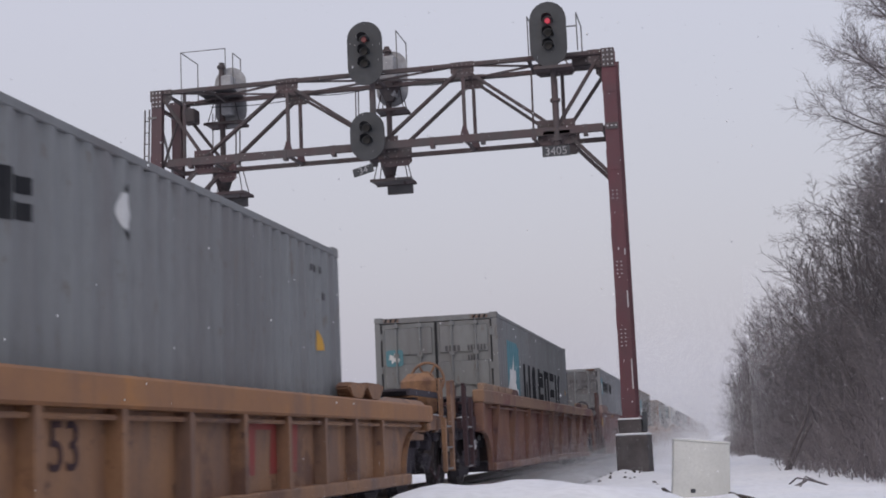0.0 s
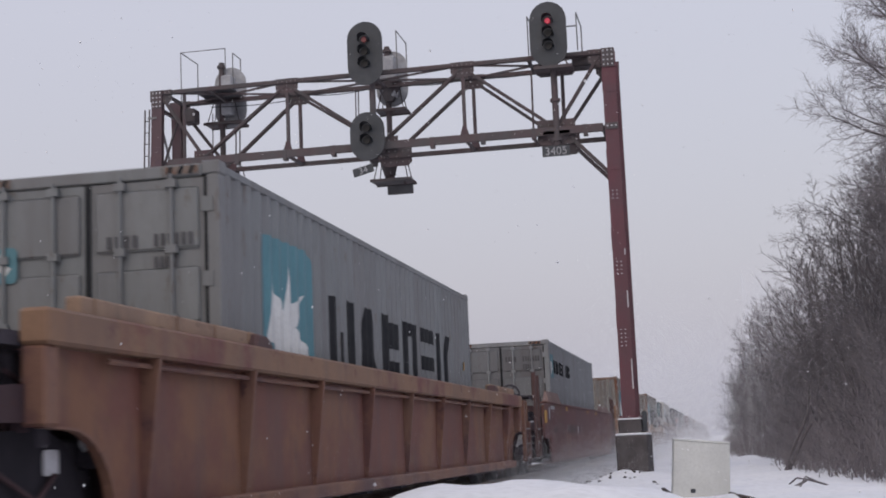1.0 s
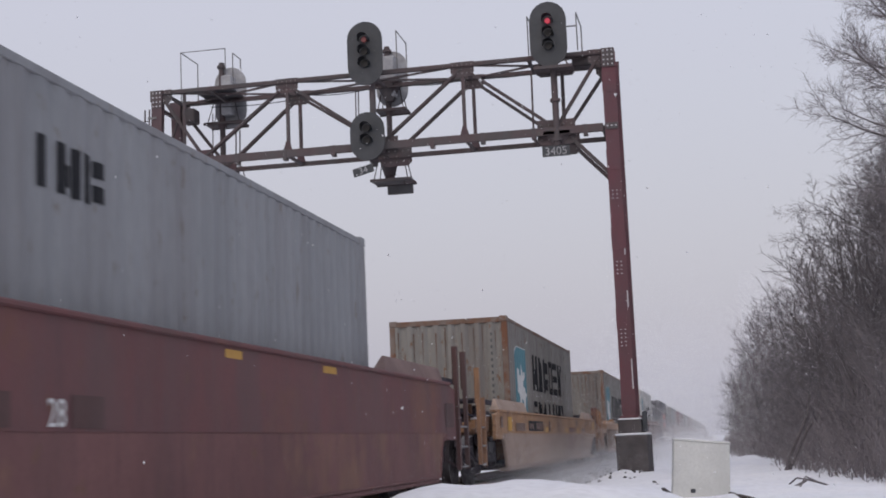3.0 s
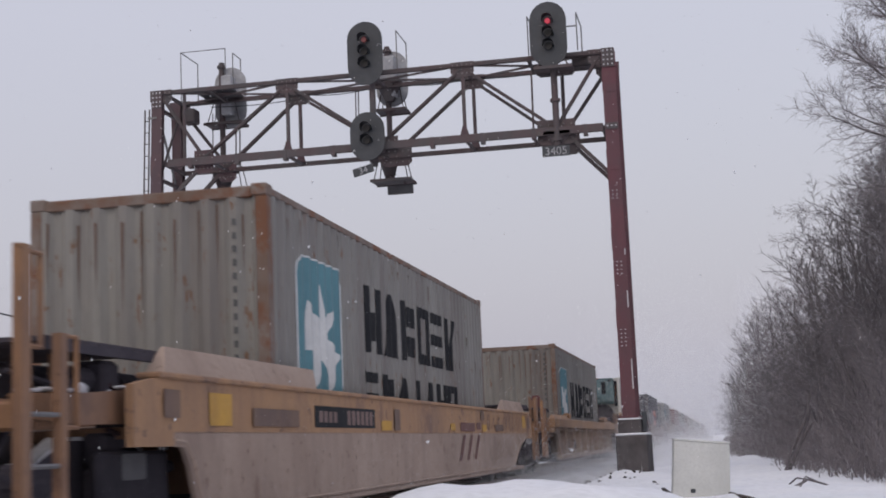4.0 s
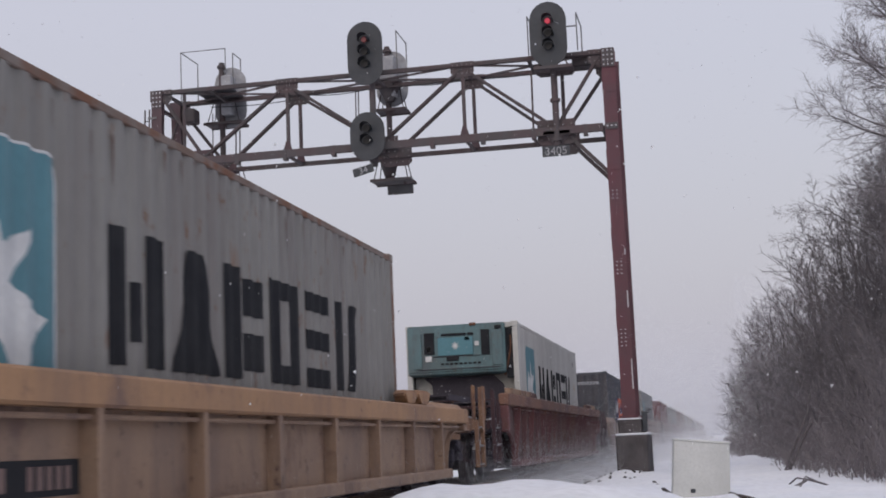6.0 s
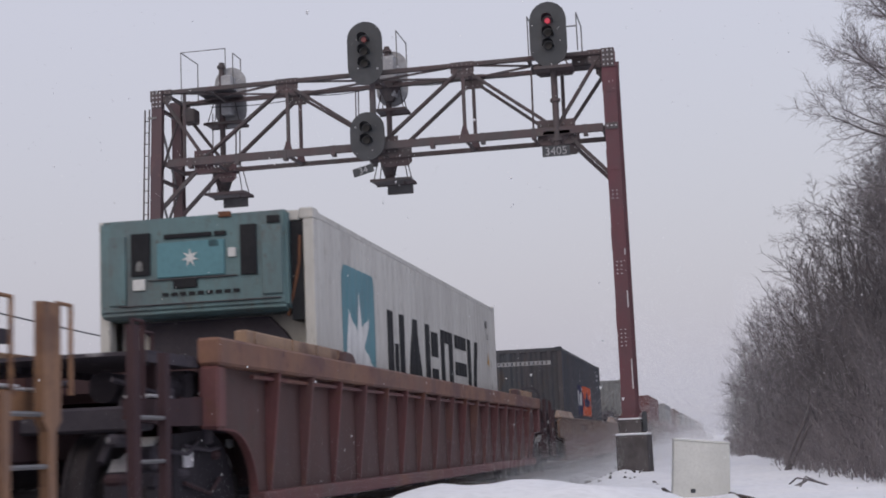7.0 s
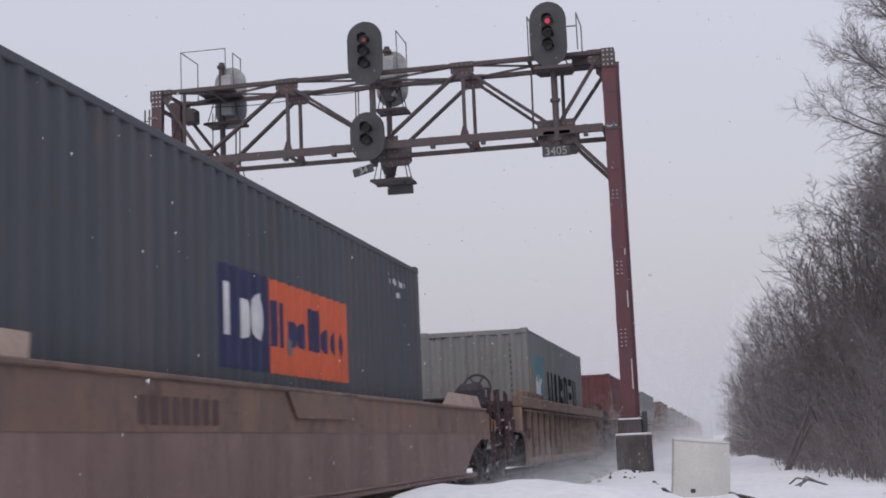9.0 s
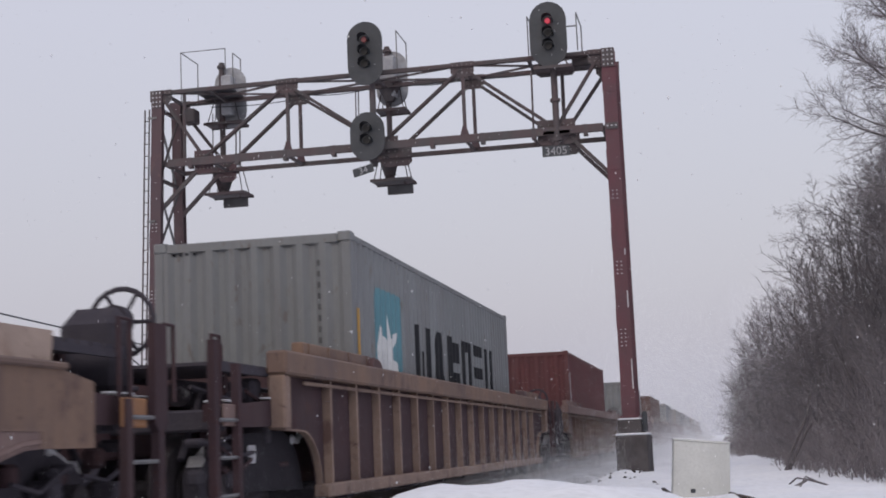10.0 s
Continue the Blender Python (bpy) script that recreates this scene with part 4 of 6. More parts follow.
# ---- well cars ----
def build_truck(parent, y):
    t = new("truck")
    t.parent = parent
    t.matrix_basis = pose(0, y, 0)
    tagged(t, "black cast-steel two-axle truck caked with snow")
    for s in (-1, 1):
        bm = BM()
        outline = [(-1.18, 0.36), (-1.18, 0.60), (-0.98, 0.70), (-0.45, 0.86), (0.45, 0.86), (0.98, 0.70), (1.18, 0.60), (1.18, 0.36),
                   (0.72, 0.36), (0.62, 0.48), (0.42, 0.22), (-0.42, 0.22), (-0.62, 0.48), (-0.72, 0.36)]
        slab(bm, outline, 0, s * 0.99 - 0.07, s * 0.99 + 0.07)
        frame_ = part("side_frame", bm, "under", t)
        crest = [(-1.18, 0.60), (-0.98, 0.70), (-0.45, 0.86), (0.45, 0.86), (0.98, 0.70), (1.18, 0.60)]
        for a, b in zip(crest, crest[1:]):
            bm = BM()
            slab(bm, [(a[0] + 0.02, a[1] + 0.002), (b[0] - 0.02, b[1] + 0.002), (b[0] - 0.06, b[1] + 0.026), (a[0] + 0.06, a[1] + 0.026)], 0, s * 0.99 - 0.065, s * 0.99 + 0.072)
            part("snow_crust", bm, "snow_dust", frame_, "snow crust on the side frame")
        for q in (-0.15, 0.0, 0.15):
            bm = BM()
            ringy = 5
            for k in range(ringy):
                rod(bm, (s * 1.0, q, 0.34 + k * 0.075), (s * 1.0, q, 0.38 + k * 0.075), 0.065, n=8)
            part("spring", bm, "wheel", frame_)
        for q in (-0.89, 0.89):
            bm = BM()
            rod(bm, (s * 1.05, q, 0.457), (s * 1.17, q, 0.457), 0.115, n=12)
            part("bearing_cap", bm, "wheel", frame_)
    bm = BM()
    box(bm, -1.1, 1.1, -0.2, 0.2, 0.42, 0.82, 0.03)
    part("bolster", bm, "under", t)
    sets = []
    for q in (-0.89, 0.89):
        w = new("wheelset", WHEEL_MESH)
        w.parent = t
        w.matrix_basis = pose(0, q, 0.457)
        sets.append(w)
    return sets


def wheel_mesh():
    bm = BM()
    rod(bm, (-0.95, 0, 0), (0.95, 0, 0), 0.085, n=10)
    for s in (-1, 1):
        def disc(x0, x1, r, n=28):
            rod(bm, (s * x0, 0, 0), (s * x1, 0, 0), r, n=n)
        disc(0.685, 0.715, 0.483)
        disc(0.715, 0.83, 0.457)
        disc(0.83, 0.86, 0.20)
        for k in range(6):
            a = math.pi * k / 3
            rod(bm, (s * 0.832, 0.30 * math.cos(a), 0.30 * math.sin(a)), (s * 0.838, 0.30 * math.cos(a), 0.30 * math.sin(a)), 0.05, n=8)
    return mesh_of("wheelset", bm, "wheel")


WHEEL_MESH = wheel_mesh()


def build_car(label, style, paint, chord_paint, low_paint, top=1.645, rib_gap=2.07, rib_paint=None, end_paint=None, guide=None, rear_brake=True, flare=False, marks=(), half=9.52, out=0.0, rear_guide=(5.8, 9.34), tags=(), stand=False, front_guide=(5.8, 9.0), rear_cut=None, rib_guide=((6.2, 8.9), (6.2, 8.9)), plate_y=9.93, wheel_r=0.25, rib_off=0.0, walkz=1.48, front_ladder=None, rear_ladder=None, lugs=(), rear_high=0.21, front_high=0.21, plates=()):
    """A well car; its origin is its middle at rail height."""
    c = thing("well_car", label, "railway wagon", "well cars of the train")
    rib_paint, end_paint, guide = rib_paint or paint, end_paint or paint, guide or chord_paint
    sets = []
    arch = [(y + out, z) for y, z in [(8.1 + 0.67 * (1 - math.cos(math.pi * k / 16)), 0.36 + 0.57 * math.sin(math.pi * k / 16)) for k in range(9)]] + [(half - 0.1, 0.94)]
    near = len(CARS) < 9
    for s in (-1, 1):
        if style == "rib":
            low = top - 0.22
            bm = BM()
            box(bm, s * 1.42 - 0.10, s * 1.42 + 0.10, -half, half, low, top, 0.022)
            part("top_chord", bm, chord_paint, c)
            bm = BM()
            slab(bm, [(-y, z) for y, z in arch] + [(0.1 - half, low), (half - 0.1, low)] + [p for p in arch[::-1]], 0, s * 1.355, s * 1.375)
            part("side_sheet", bm, low_paint, c)
            bm = BM()
            box(bm, s * 1.43 - 0.08, s * 1.43 + 0.08, -8.12 - out, 8.12 + out, 0.27, 0.40, 0.015)
            part("bottom_sill", bm, rib_paint, c)
            bm = BM()
            if out > 0.5:
                slab(bm, [(0.0, 0.40), (0.035, 0.40), (0.145, low), (0.0, low)], 1, -0.008, 0.008)
                slab(bm, [(0.015, 0.40), (0.035, 0.40), (0.145, low), (0.125, low)], 1, 0.008, 0.032)
            else:
                depth, face = (0.125, 0.085) if rib_gap > 1.1 else (0.085, 0.06)
                box(bm, 0.0, depth, -0.008, 0.008, 0.40, low)
                box(bm, depth - 0.02, depth, 0.008, face, 0.40, low)
            if s < 0:
                bmesh.ops.scale(bm, vec=(-1, 1, 1), verts=bm.verts[:])
            rib = mesh_of("rib", bm, rib_paint)
            k = int((7.7 + out) // rib_gap) + 1
            for i in range(-k - 1, k + 1):
                if abs(i * rib_gap + rib_off) < 7.85 + out:
                    part("rib", rib, "", c, at=pose(s * 1.375, i * rib_gap + rib_off, 0))
            bm = BM()
            rod(bm, (s * 1.45, -9.0, low - 0.055), (s * 1.45, 9.0, low - 0.055), 0.020, n=6)
            part("pipe", bm, rib_paint, c)
            for e in (-1, 1):
                bm = BM()
                box(bm, s * 1.41 - 0.085, s * 1.41 + 0.085, e * (half - 0.1) - 0.09, e * (half - 0.1) + 0.09, 0.93, low, 0.02)
                part("end_post", bm, rib_paint, c)
                bm = BM()
                slab(bm, [(e * y, z) for y, z in arch] + [(e * (y + 0.012), z - 0.016) for y, z in arch[::-1]], 0, s * 1.375, s * 1.44)
                part("arch_rim", bm, rib_paint, c)
                if e > 0:
                    continue
                bm = BM()
                pts = [(e * y, z) for y, z in arch[:-1]] + [(e * 10.2, 0.90), (e * 10.2, 0.40)]
                slab(bm, pts, 0, s * 1.20, s * 1.22)
                part("wheel_cover", bm, "cover_black", c, "black cover plate over the truck")
                if near:
                    bm = BM()
                    slab(bm, rounded(e * plate_y - 0.10, e * plate_y + 0.10, 0.64, 0.80, 0.03), 0, s * 1.225, s * 1.235)
                    part("placard", bm, "snow_dust", c, "pale placard dusted with snow")
        else:
            bm = BM()
            slab(bm, [(-10.0, top - 0.10), (-10.0, 0.80), (-9.3, 0.80), (-9.3, 0.90), (9.3, 0.90), (9.3, 0.80), (10.0, 0.80), (10.0, top - 0.10), (9.6, top - 0.045), (-9.6, top - 0.045)], 0, s * 1.44, s * 1.50)
            part("upper_side", bm, paint, c)
            bm = BM()
            slab(bm, [(-9.3, 0.93), (-9.3, 0.80), (-9.10, 0.79), (-8.98, 0.66), (-8.80, 0.28), (8.80 if not rear_cut else rear_cut, 0.28), (8.98 if not rear_cut else rear_cut + 0.95, 0.66), (9.10, 0.79), (9.3, 0.80), (9.3, 0.93)], 0, s * 1.455, s * 1.494)
            part("lower_side", bm, low_paint, c)
            bm = BM()
            for e in (-1, 1):
                cut = rear_cut if e > 0 and rear_cut else 8.80
                path_rod(bm, [(s * 1.494, 0, 0.30), (s * 1.494, e * (cut - 0.08), 0.30), (s * 1.494, e * (8.92 if cut == 8.80 else cut + 0.9), 0.70), (s * 1.494, e * 9.08, 0.825), (s * 1.494, e * 9.28, 0.84)], 0.018, 5)
            part("seam", bm, low_paint, c)
            bm = BM()
            box(bm, s * 1.44 - 0.10, s * 1.44 + 0.09, -9.6, 9.6, top - 0.045, top, 0.012)
            part("top_flange", bm, chord_paint, c)
            bm = BM()
            box(bm, s * 1.40 - 0.09, s * 1.40 + 0.09, -8.7, 8.7, 0.22, 0.285, 0.015)
            part("bottom_sill", bm, low_paint, c)
            for e in (-1,):
                bm = BM()
                a, b = sorted((e * 8.98, e * 10.15))
                box(bm, s * 1.24, s * 1.33, a, b, 0.40, 0.78, 0.03)
                cover = part("wheel_cover", bm, "cover_black", c, "black cover plate over the truck")
                bm = BM()
                slab(bm, rounded(e * 9.62 - 0.2, e * 9.62 + 0.2, 0.58, 0.76, 0.03), 0, s * 1.331, s * 1.338)
                part("placard", bm, "galv_dark", cover, "dull grey placard")
        # raised guides at both ends of the well
        for e in (-1, 1):
            bm = BM()
            if style == "rib" and not flare:
                g0, g1 = rib_guide[e > 0]
                a, b = sorted((e * g0, e * g1))
                box(bm, s * 1.36 - 0.06, s * 1.36 + 0.06, a, b, top, top + 0.13, 0.015)
                for y in (g0 + 0.2, g0 + 1.0, g0 + 1.8, g1 - 0.2):
                    box(bm, s * 1.42 - 0.012, s * 1.42 + 0.012, e * y - 0.02, e * y + 0.02, top, top + 0.125)
            else:
                rise = rear_high if e > 0 else front_high
                a, b, ta, tb = (front_guide[0], front_guide[1], front_guide[0] - 0.22, front_guide[1] - 0.24) if e < 0 else (rear_guide[0], rear_guide[1], rear_guide[0] + 0.4, rear_guide[1] + 0.22)
                v = [bm.verts.new(p) for p in ((s * 1.46, e * a, top), (s * 1.46, e * b, top), (s * 1.36, e * tb, top + rise), (s * 1.36, e * ta, top + rise),
                                               (s * 1.30, e * a, top), (s * 1.30, e * b, top), (s * 1.33, e * tb, top + rise), (s * 1.33, e * ta, top + rise))]
                for q in ((0, 1, 2, 3), (4, 5, 6, 7), (0, 1, 5, 4), (1, 2, 6, 5), (2, 3, 7, 6), (3, 0, 4, 7)):
                    bm.faces.new([v[i] for i in q])
            part("guide_plate", bm, guide, c)
            if style == "rib" and not flare and near:
                bm = BM()
                y = e * rib_guide[e > 0][0]
                slab(bm, [(y - 0.2, top - 0.10), (y + 0.2, top - 0.10), (y + 0.24, top + 0.03), (y + 0.12, top + 0.10), (y - 0.16, top + 0.11), (y - 0.24, top + 0.01)], 0, s * 1.36, s * 1.50)
                bmesh.ops.bevel(bm, geom=bm.edges[:], offset=0.02, segments=1, affect="EDGES")
                part("guide_latch", bm, "brown", c, "dark red latch at the end of the guide")
        for y0_, y1_, h_ in lugs:
            bm = BM()
            m_ = (y0_ + y1_) / 2
            slab(bm, [(m_ - 0.18, top - 0.01), (m_ + 0.18, top - 0.01), (m_ + 0.20, top + h_ * 0.4), (y1_, top + h_ * 0.75), (y1_ - 0.06, top + h_), (y0_ + 0.08, top + h_), (y0_, top + h_ * 0.65), (m_ - 0.22, top + h_ * 0.3)], 0, s * 1.28, s * 1.45)
            bmesh.ops.bevel(bm, geom=bm.edges[:], offset=0.025, segments=2, affect="EDGES")
            part("guide_lug", bm, guide, c, "rounded guide lug on the top rail")
        for o_ in plates:
            bm = BM()
            slab(bm, o_, 0, s * 1.501, s * 1.53)
            part("guide_pocket", bm, paint, c, "folded guide pocket on the side")
    # floor of the well
    for i in range(9):
        bm = BM()
        y = -7.0 + i * 1.75
        box(bm, -1.34, 1.34, y - 0.14, y + 0.14, 0.22, 0.325)
        part("cross_member", bm, "under", c)
    for e in (-1, 1):
        bm = BM()
        slab(bm, [(-1.34, 0.42), (1.34, 0.42), (1.34, top - 0.08), (0.7, top - 0.02), (-0.7, top - 0.02), (-1.34, top - 0.08)], 1, e * 7.62 - 0.05, e * 7.62 + 0.05)
        part("bulkhead", bm, end_paint, c)
        bm = BM()
        a, b = sorted((e * 7.68, e * 11.3))
        box(bm, -0.36, 0.36, a, b, 0.72, 1.06, 0.02)
        part("centre_sill", bm, end_paint, c)
        bm = BM()
        z0, z1 = top - 0.30, top - 0.38
        pts = [(e * 7.68, z0), (e * 9.7, z1), (e * 9.7, z1 - 0.08), (e * 7.68, z0 - 0.12)]
        slab(bm, pts, 0, -1.34, 1.34)
        part("end_deck", bm, end_paint, c)
        bm = BM()
        a, b = sorted((e * 10.75, e * 10.97))
        box(bm, -1.30, 1.30, a, b, 0.92, 1.10, 0.02)
        part("end_sill", bm, end_paint if end_paint == "ochre" else "under", c)
        for s in (-1, 1):
            bm = BM()
            slab(bm, [(e * 9.3, 0.97), (e * 10.5, 0.95), (e * 11.3, 0.99), (e * 11.3, 1.13), (e * 10.5, 1.15), (e * 9.3, 1.22)], 0, s * 1.33 - 0.03, s * 1.33 + 0.03)
            part("side_bracket", bm, end_paint, c)
            if near:
                for y0_, y1_, z_ in ((10.55, 10.95, 1.155), (9.5, 9.85, 1.20), (11.0, 11.25, 1.14)):
                    bm = BM()
                    a, b = sorted((e * y0_, e * y1_))
                    box(bm, s * 1.33 - 0.045, s * 1.33 + 0.03, a, b, z_, z_ + 0.022, 0.008)
                    part("snow_ridge", bm, "snow_dust", c, "snow lying on the ledge")
                gear = random.Random(len(label) * 7 + (3 if e > 0 else 0) + s)
                for k in range(9):
                    bm = BM()
                    y, z, w, h = gear.uniform(8.6, 11.2), gear.uniform(0.38, 0.92), gear.uniform(0.10, 0.34), gear.uniform(0.06, 0.22)
                    box(bm, s * 1.17 - 0.10, s * 1.17 + gear.uniform(0.0, 0.10), e * y - w / 2, e * y + w / 2, z, z + h, 0.025)
                    part(("brake_lever", "hose_bracket", "air_reservoir")[k % 3], bm, ("under", "under", end_paint)[k % 3] if end_paint != "ochre" else "under", c)
                for k in range(4):
                    bm = BM()
                    y, z = gear.uniform(9.0, 10.6), gear.uniform(0.4, 1.3)
                    path_rod(bm, [(s * 1.25, e * y, z), (s * 1.28, e * (y + 0.3), z - gear.uniform(0, 0.2)), (s * 1.24, e * (y + 0.75), z + gear.uniform(-0.1, 0.12))], 0.018, 5)
                    part("brake_rod", bm, ("under", "brown_dark")[k % 2], c)
            for y, z, w, h in ((9.75, 1.10, 0.26, 0.30), (10.25, 1.02, 0.18, 0.24), (9.45, 0.80, 0.20, 0.22)):
                bm = BM()
                box(bm, s * 1.12 - 0.12, s * 1.12 + 0.12, e * y - w / 2, e * y + w / 2, z, z + h, 0.035)
                part("valve_box", bm, "under", c)
            bm = BM()
            rod(bm, (s * 0.8, e * 9.2, 1.22), (s * 0.8, e * 10.1, 1.22), 0.11, n=10)
            part("brake_cylinder", bm, "under", c)
            bm = BM()
            path_rod(bm, [(s * 0.6, e * 8.2, top - 0.2), (s * 0.62, e * 9.6, 1.28), (s * 0.95, e * 10.4, 1.26), (s * 0.95, e * 10.9, 0.7)], 0.03)
            part("pipe", bm, "under", c)
            bm = BM()
            path_rod(bm, [(s * 1.25, e * 8.7, 1.05), (s * 1.27, e * 9.6, 0.99), (s * 1.22, e * 10.3, 1.18), (s * 1.0, e * 10.8, 1.3)], 0.022)
            part("pipe", bm, "under", c)
            rng = random.Random(int(y * 100) + (7 if e > 0 else 3) + len(label))
            for k in range(7):
                bm = BM()
                bmesh.ops.create_icosphere(bm, subdivisions=1, radius=1.0)
                w = rng.uniform(0.04, 0.10)
                for v in bm.verts:
                    v.co = Vector((v.co.x * 0.03, v.co.y * w, v.co.z * w * rng.uniform(0.4, 0.9)))
                py, pz, px = ((rng.uniform(8.3, 8.9), rng.uniform(0.80, 0.88), 1.22), (rng.uniform(8.5, 10.3), rng.uniform(0.62, 0.86), 1.07), (rng.uniform(9.4, 10.5), rng.uniform(1.02, 1.30), 1.26))[k % 3]
                part("snow_clump", bm, "snow_dust", c, at=pose(s * px, e * py, pz))
        if near:
            for x, y0_, y1_, z_, r_ in ((1.02, 8.3, 9.35, 1.20, 0.15), (0.72, 9.0, 10.35, 1.27, 0.12), (1.08, 9.7, 10.15, 1.26, 0.10)):
                bm = BM()
                rod(bm, (x, e * y0_, z_), (x, e * y1_, z_), r_, n=12)
                bmesh.ops.bevel(bm, geom=[q for q in bm.edges if len(q.link_faces) == 2 and q.calc_face_angle() > 1.2], offset=0.03, segments=2, affect="EDGES")
                part("air_reservoir", bm, "under", c, "dark air tank under the end walkway")
        bm = BM()
        box(bm, -1.32, 1.32, -0.075, 0.075, walkz - 0.015, walkz + 0.015)
        slat = mesh_of("slat", bm, "under")
        bm = BM()
        a, b = sorted((e * 9.0, e * 10.9))
        box(bm, -0.02, 0.02, a, b, walkz - 0.07, walkz - 0.013)
        walk_ = part("walkway", bm, "under", c, "dark open-grid end walkway")
        for x in (-1.30, 1.30):
            bm = BM()
            box(bm, x - 0.02, x + 0.02, a, b, walkz - 0.07, walkz - 0.013)
            part("bearer", bm, "under", walk_)
        for k in range(10 if near else 4):
            part("slat", slat, "", walk_, at=pose(0, e * (9.1 + k * (0.19 if near else 0.55)), 0))
        for x in (-1.1, 1.1):
            bm = BM()
            beam(bm, (x, e * 10.3, 1.1), (x, e * 10.3, walkz - 0.06), 0.08)
            part("walkway_bracket", bm, end_paint, c)
        bm = BM()
        a, b = sorted((e * 11.1, e * 11.62))
        box(bm, -0.09, 0.09, a, b, 0.80, 0.98, 0.02)
        a, b = sorted((e * 11.6, e * 11.86))
        box(bm, -0.15, 0.15, a, b, 0.76, 1.02, 0.04)
        part("coupler", bm, "under", c)
        bm = BM()
        path_rod(bm, [(0.35, e * 11.1, 0.85), (0.38, e * 11.3, 0.62), (0.30, e * 11.6, 0.45), (0.15, e * 11.85, 0.5)], 0.03)
        part("air_hose", bm, "under", c)
        for s in (-1, 1):
            bm = BM()
            if e < 0:
                tall, short, head = -11.48, -10.95, 1.46
                outline = [(tall - 0.05, 0.40), (tall + 0.05, 0.40), (tall + 0.05, 1.62), (tall - 0.05, 1.62)]
            else:
                tall, short, head = 11.10, 10.56, 1.12
                outline = [(tall - 0.05, 0.36), (tall + 0.05, 0.36), (tall + 0.05, 0.90), (tall + 0.11, 0.96), (tall + 0.11, 1.66), (tall - 0.11, 1.66), (tall - 0.11, 0.96), (tall - 0.05, 0.90)]
            ladder_paint = end_paint
            if e < 0 and front_ladder:
                tall, short, head, high_, ladder_paint = front_ladder
                outline = [(tall - 0.055, 0.40), (tall + 0.055, 0.40), (tall + 0.055, high_), (tall - 0.055, high_)]
            if e > 0 and rear_ladder:
                tall, short, head, high_, ladder_paint = rear_ladder
                wide_ = 0.06 if head > 1.8 else 0.11
                outline = [(tall - wide_, 0.36), (tall + wide_, 0.36), (tall + wide_, high_), (tall - wide_, high_)]
            slab(bm, outline, 0, s * 1.45 - 0.02, s * 1.45 + 0.04)
            lad = part("ladder", bm, ladder_paint, c)
            bm = BM()
            box(bm, s * 1.45 - 0.02, s * 1.45 + 0.04, short - 0.045, short + 0.045, 0.36, head)
            part("stile", bm, ladder_paint, lad)
            for z in (0.40, 0.70, 1.0):
                bm = BM()
                rod(bm, (s * 1.47, tall, z), (s * 1.47, short, z), 0.017, n=6)
                part("rung", bm, "galv", lad)
            if e < 0 and front_ladder or e > 0 and rear_ladder:
                # tall hoops beside the posts
                for y, wide, z in ((tall + 0.12, 0.22, high_ - 0.01), (short + 0.12, 0.22, head)) if e < 0 else ((tall + 0.10, 0.24, high_), (short + 0.08, 0.24, head)) if head > 1.8 else ((tall + 0.16, 0.20, high_), (short - 0.36, 0.56, 1.55)):
                    bm = BM()
                    path_rod(bm, [(s * 1.40, y, z - 0.56), (s * 1.40, y, z), (s * 1.40, y + wide, z), (s * 1.40, y + wide, z - 0.56), (s * 1.40, y, z - 0.56)], 0.02)
                    part("grab_iron", bm, ladder_paint, c)
                continue
            for y, x in ((11.22, 1.42), (10.3, 1.1)) if e < 0 else ((11.22, 1.46), (10.59, 1.40)):
                bm = BM()
                path_rod(bm, [(s * x, e * y, 1.12), (s * x, e * y, 1.67), (s * x, e * y + 0.18 * e, 1.67), (s * x, e * y + 0.18 * e, 1.12)], 0.017)
                part("grab_iron", bm, end_paint, c)
        sets += build_truck(c, e * 9.6)
    if rear_brake:
        dark = "ochre" if end_paint == "ochre" else "under"
        bm = BM()
        box(bm, 0.72, 1.26, 11.0, 11.26, 1.12, 1.80, 0.12)
        box(bm, 0.55, 0.85, 10.7, 10.99, 1.05, 1.5, 0.03)
        part("brake_stand", bm, dark, c, "hand brake housing on the end platform")
        bm = BM()
        ctr = Vector((1.08, 11.36, 1.71))
        ring(bm, ctr, (0, 1, 0), wheel_r, 0.02)
        rim = part("brake_wheel", bm, dark, c, "spoked hand brake wheel")
        for k in range(6):
            bm = BM()
            a = math.pi * k / 3
            rod(bm, ctr, ctr + Vector((wheel_r * math.cos(a), 0, wheel_r * math.sin(a))), 0.016, n=5)
            part("spoke", bm, dark, rim)
        bm = BM()
        rod(bm, ctr - Vector((0, 0.16, 0)), ctr - Vector((0, 0.04, 0)), 0.12, n=14)
        part("gear_drum", bm, dark, rim)
    if stand:
        bm = BM()
        rod(bm, (1.12, -9.8, 1.40), (1.12, -9.8, 1.80), 0.105, n=14)
        bmesh.ops.bevel(bm, geom=[e_ for e_ in bm.edges if abs(e_.verts[0].co.z - e_.verts[1].co.z) < 0.01], offset=0.02, segments=2, affect="EDGES")
        part("reservoir", bm, "red_box", c, "upright dull red reservoir on the end walkway")
    for y0_, y1_, z0_, z1_, mt in tags:
        bm = BM()
        box(bm, 1.44, 1.465, y0_, y1_, z0_, z1_, 0.01)
        part("tag_plate", bm, mt, c, "dull orange plate on the end ladder")
    for k, (nm, mt, shapes, lab) in enumerate(marks):
        for o in shapes:
            bm = BM()
            zc = sum(p[1] for p in o) / len(o)
            x = 1.375 if style == "rib" else 1.50 if zc > 0.90 else 1.494
            bm.faces.new([bm.verts.new((x + 0.004 + 0.002 * k, p[0], p[1])) for p in o])
            part(nm, bm, mt, c, lab)
    return c, sets


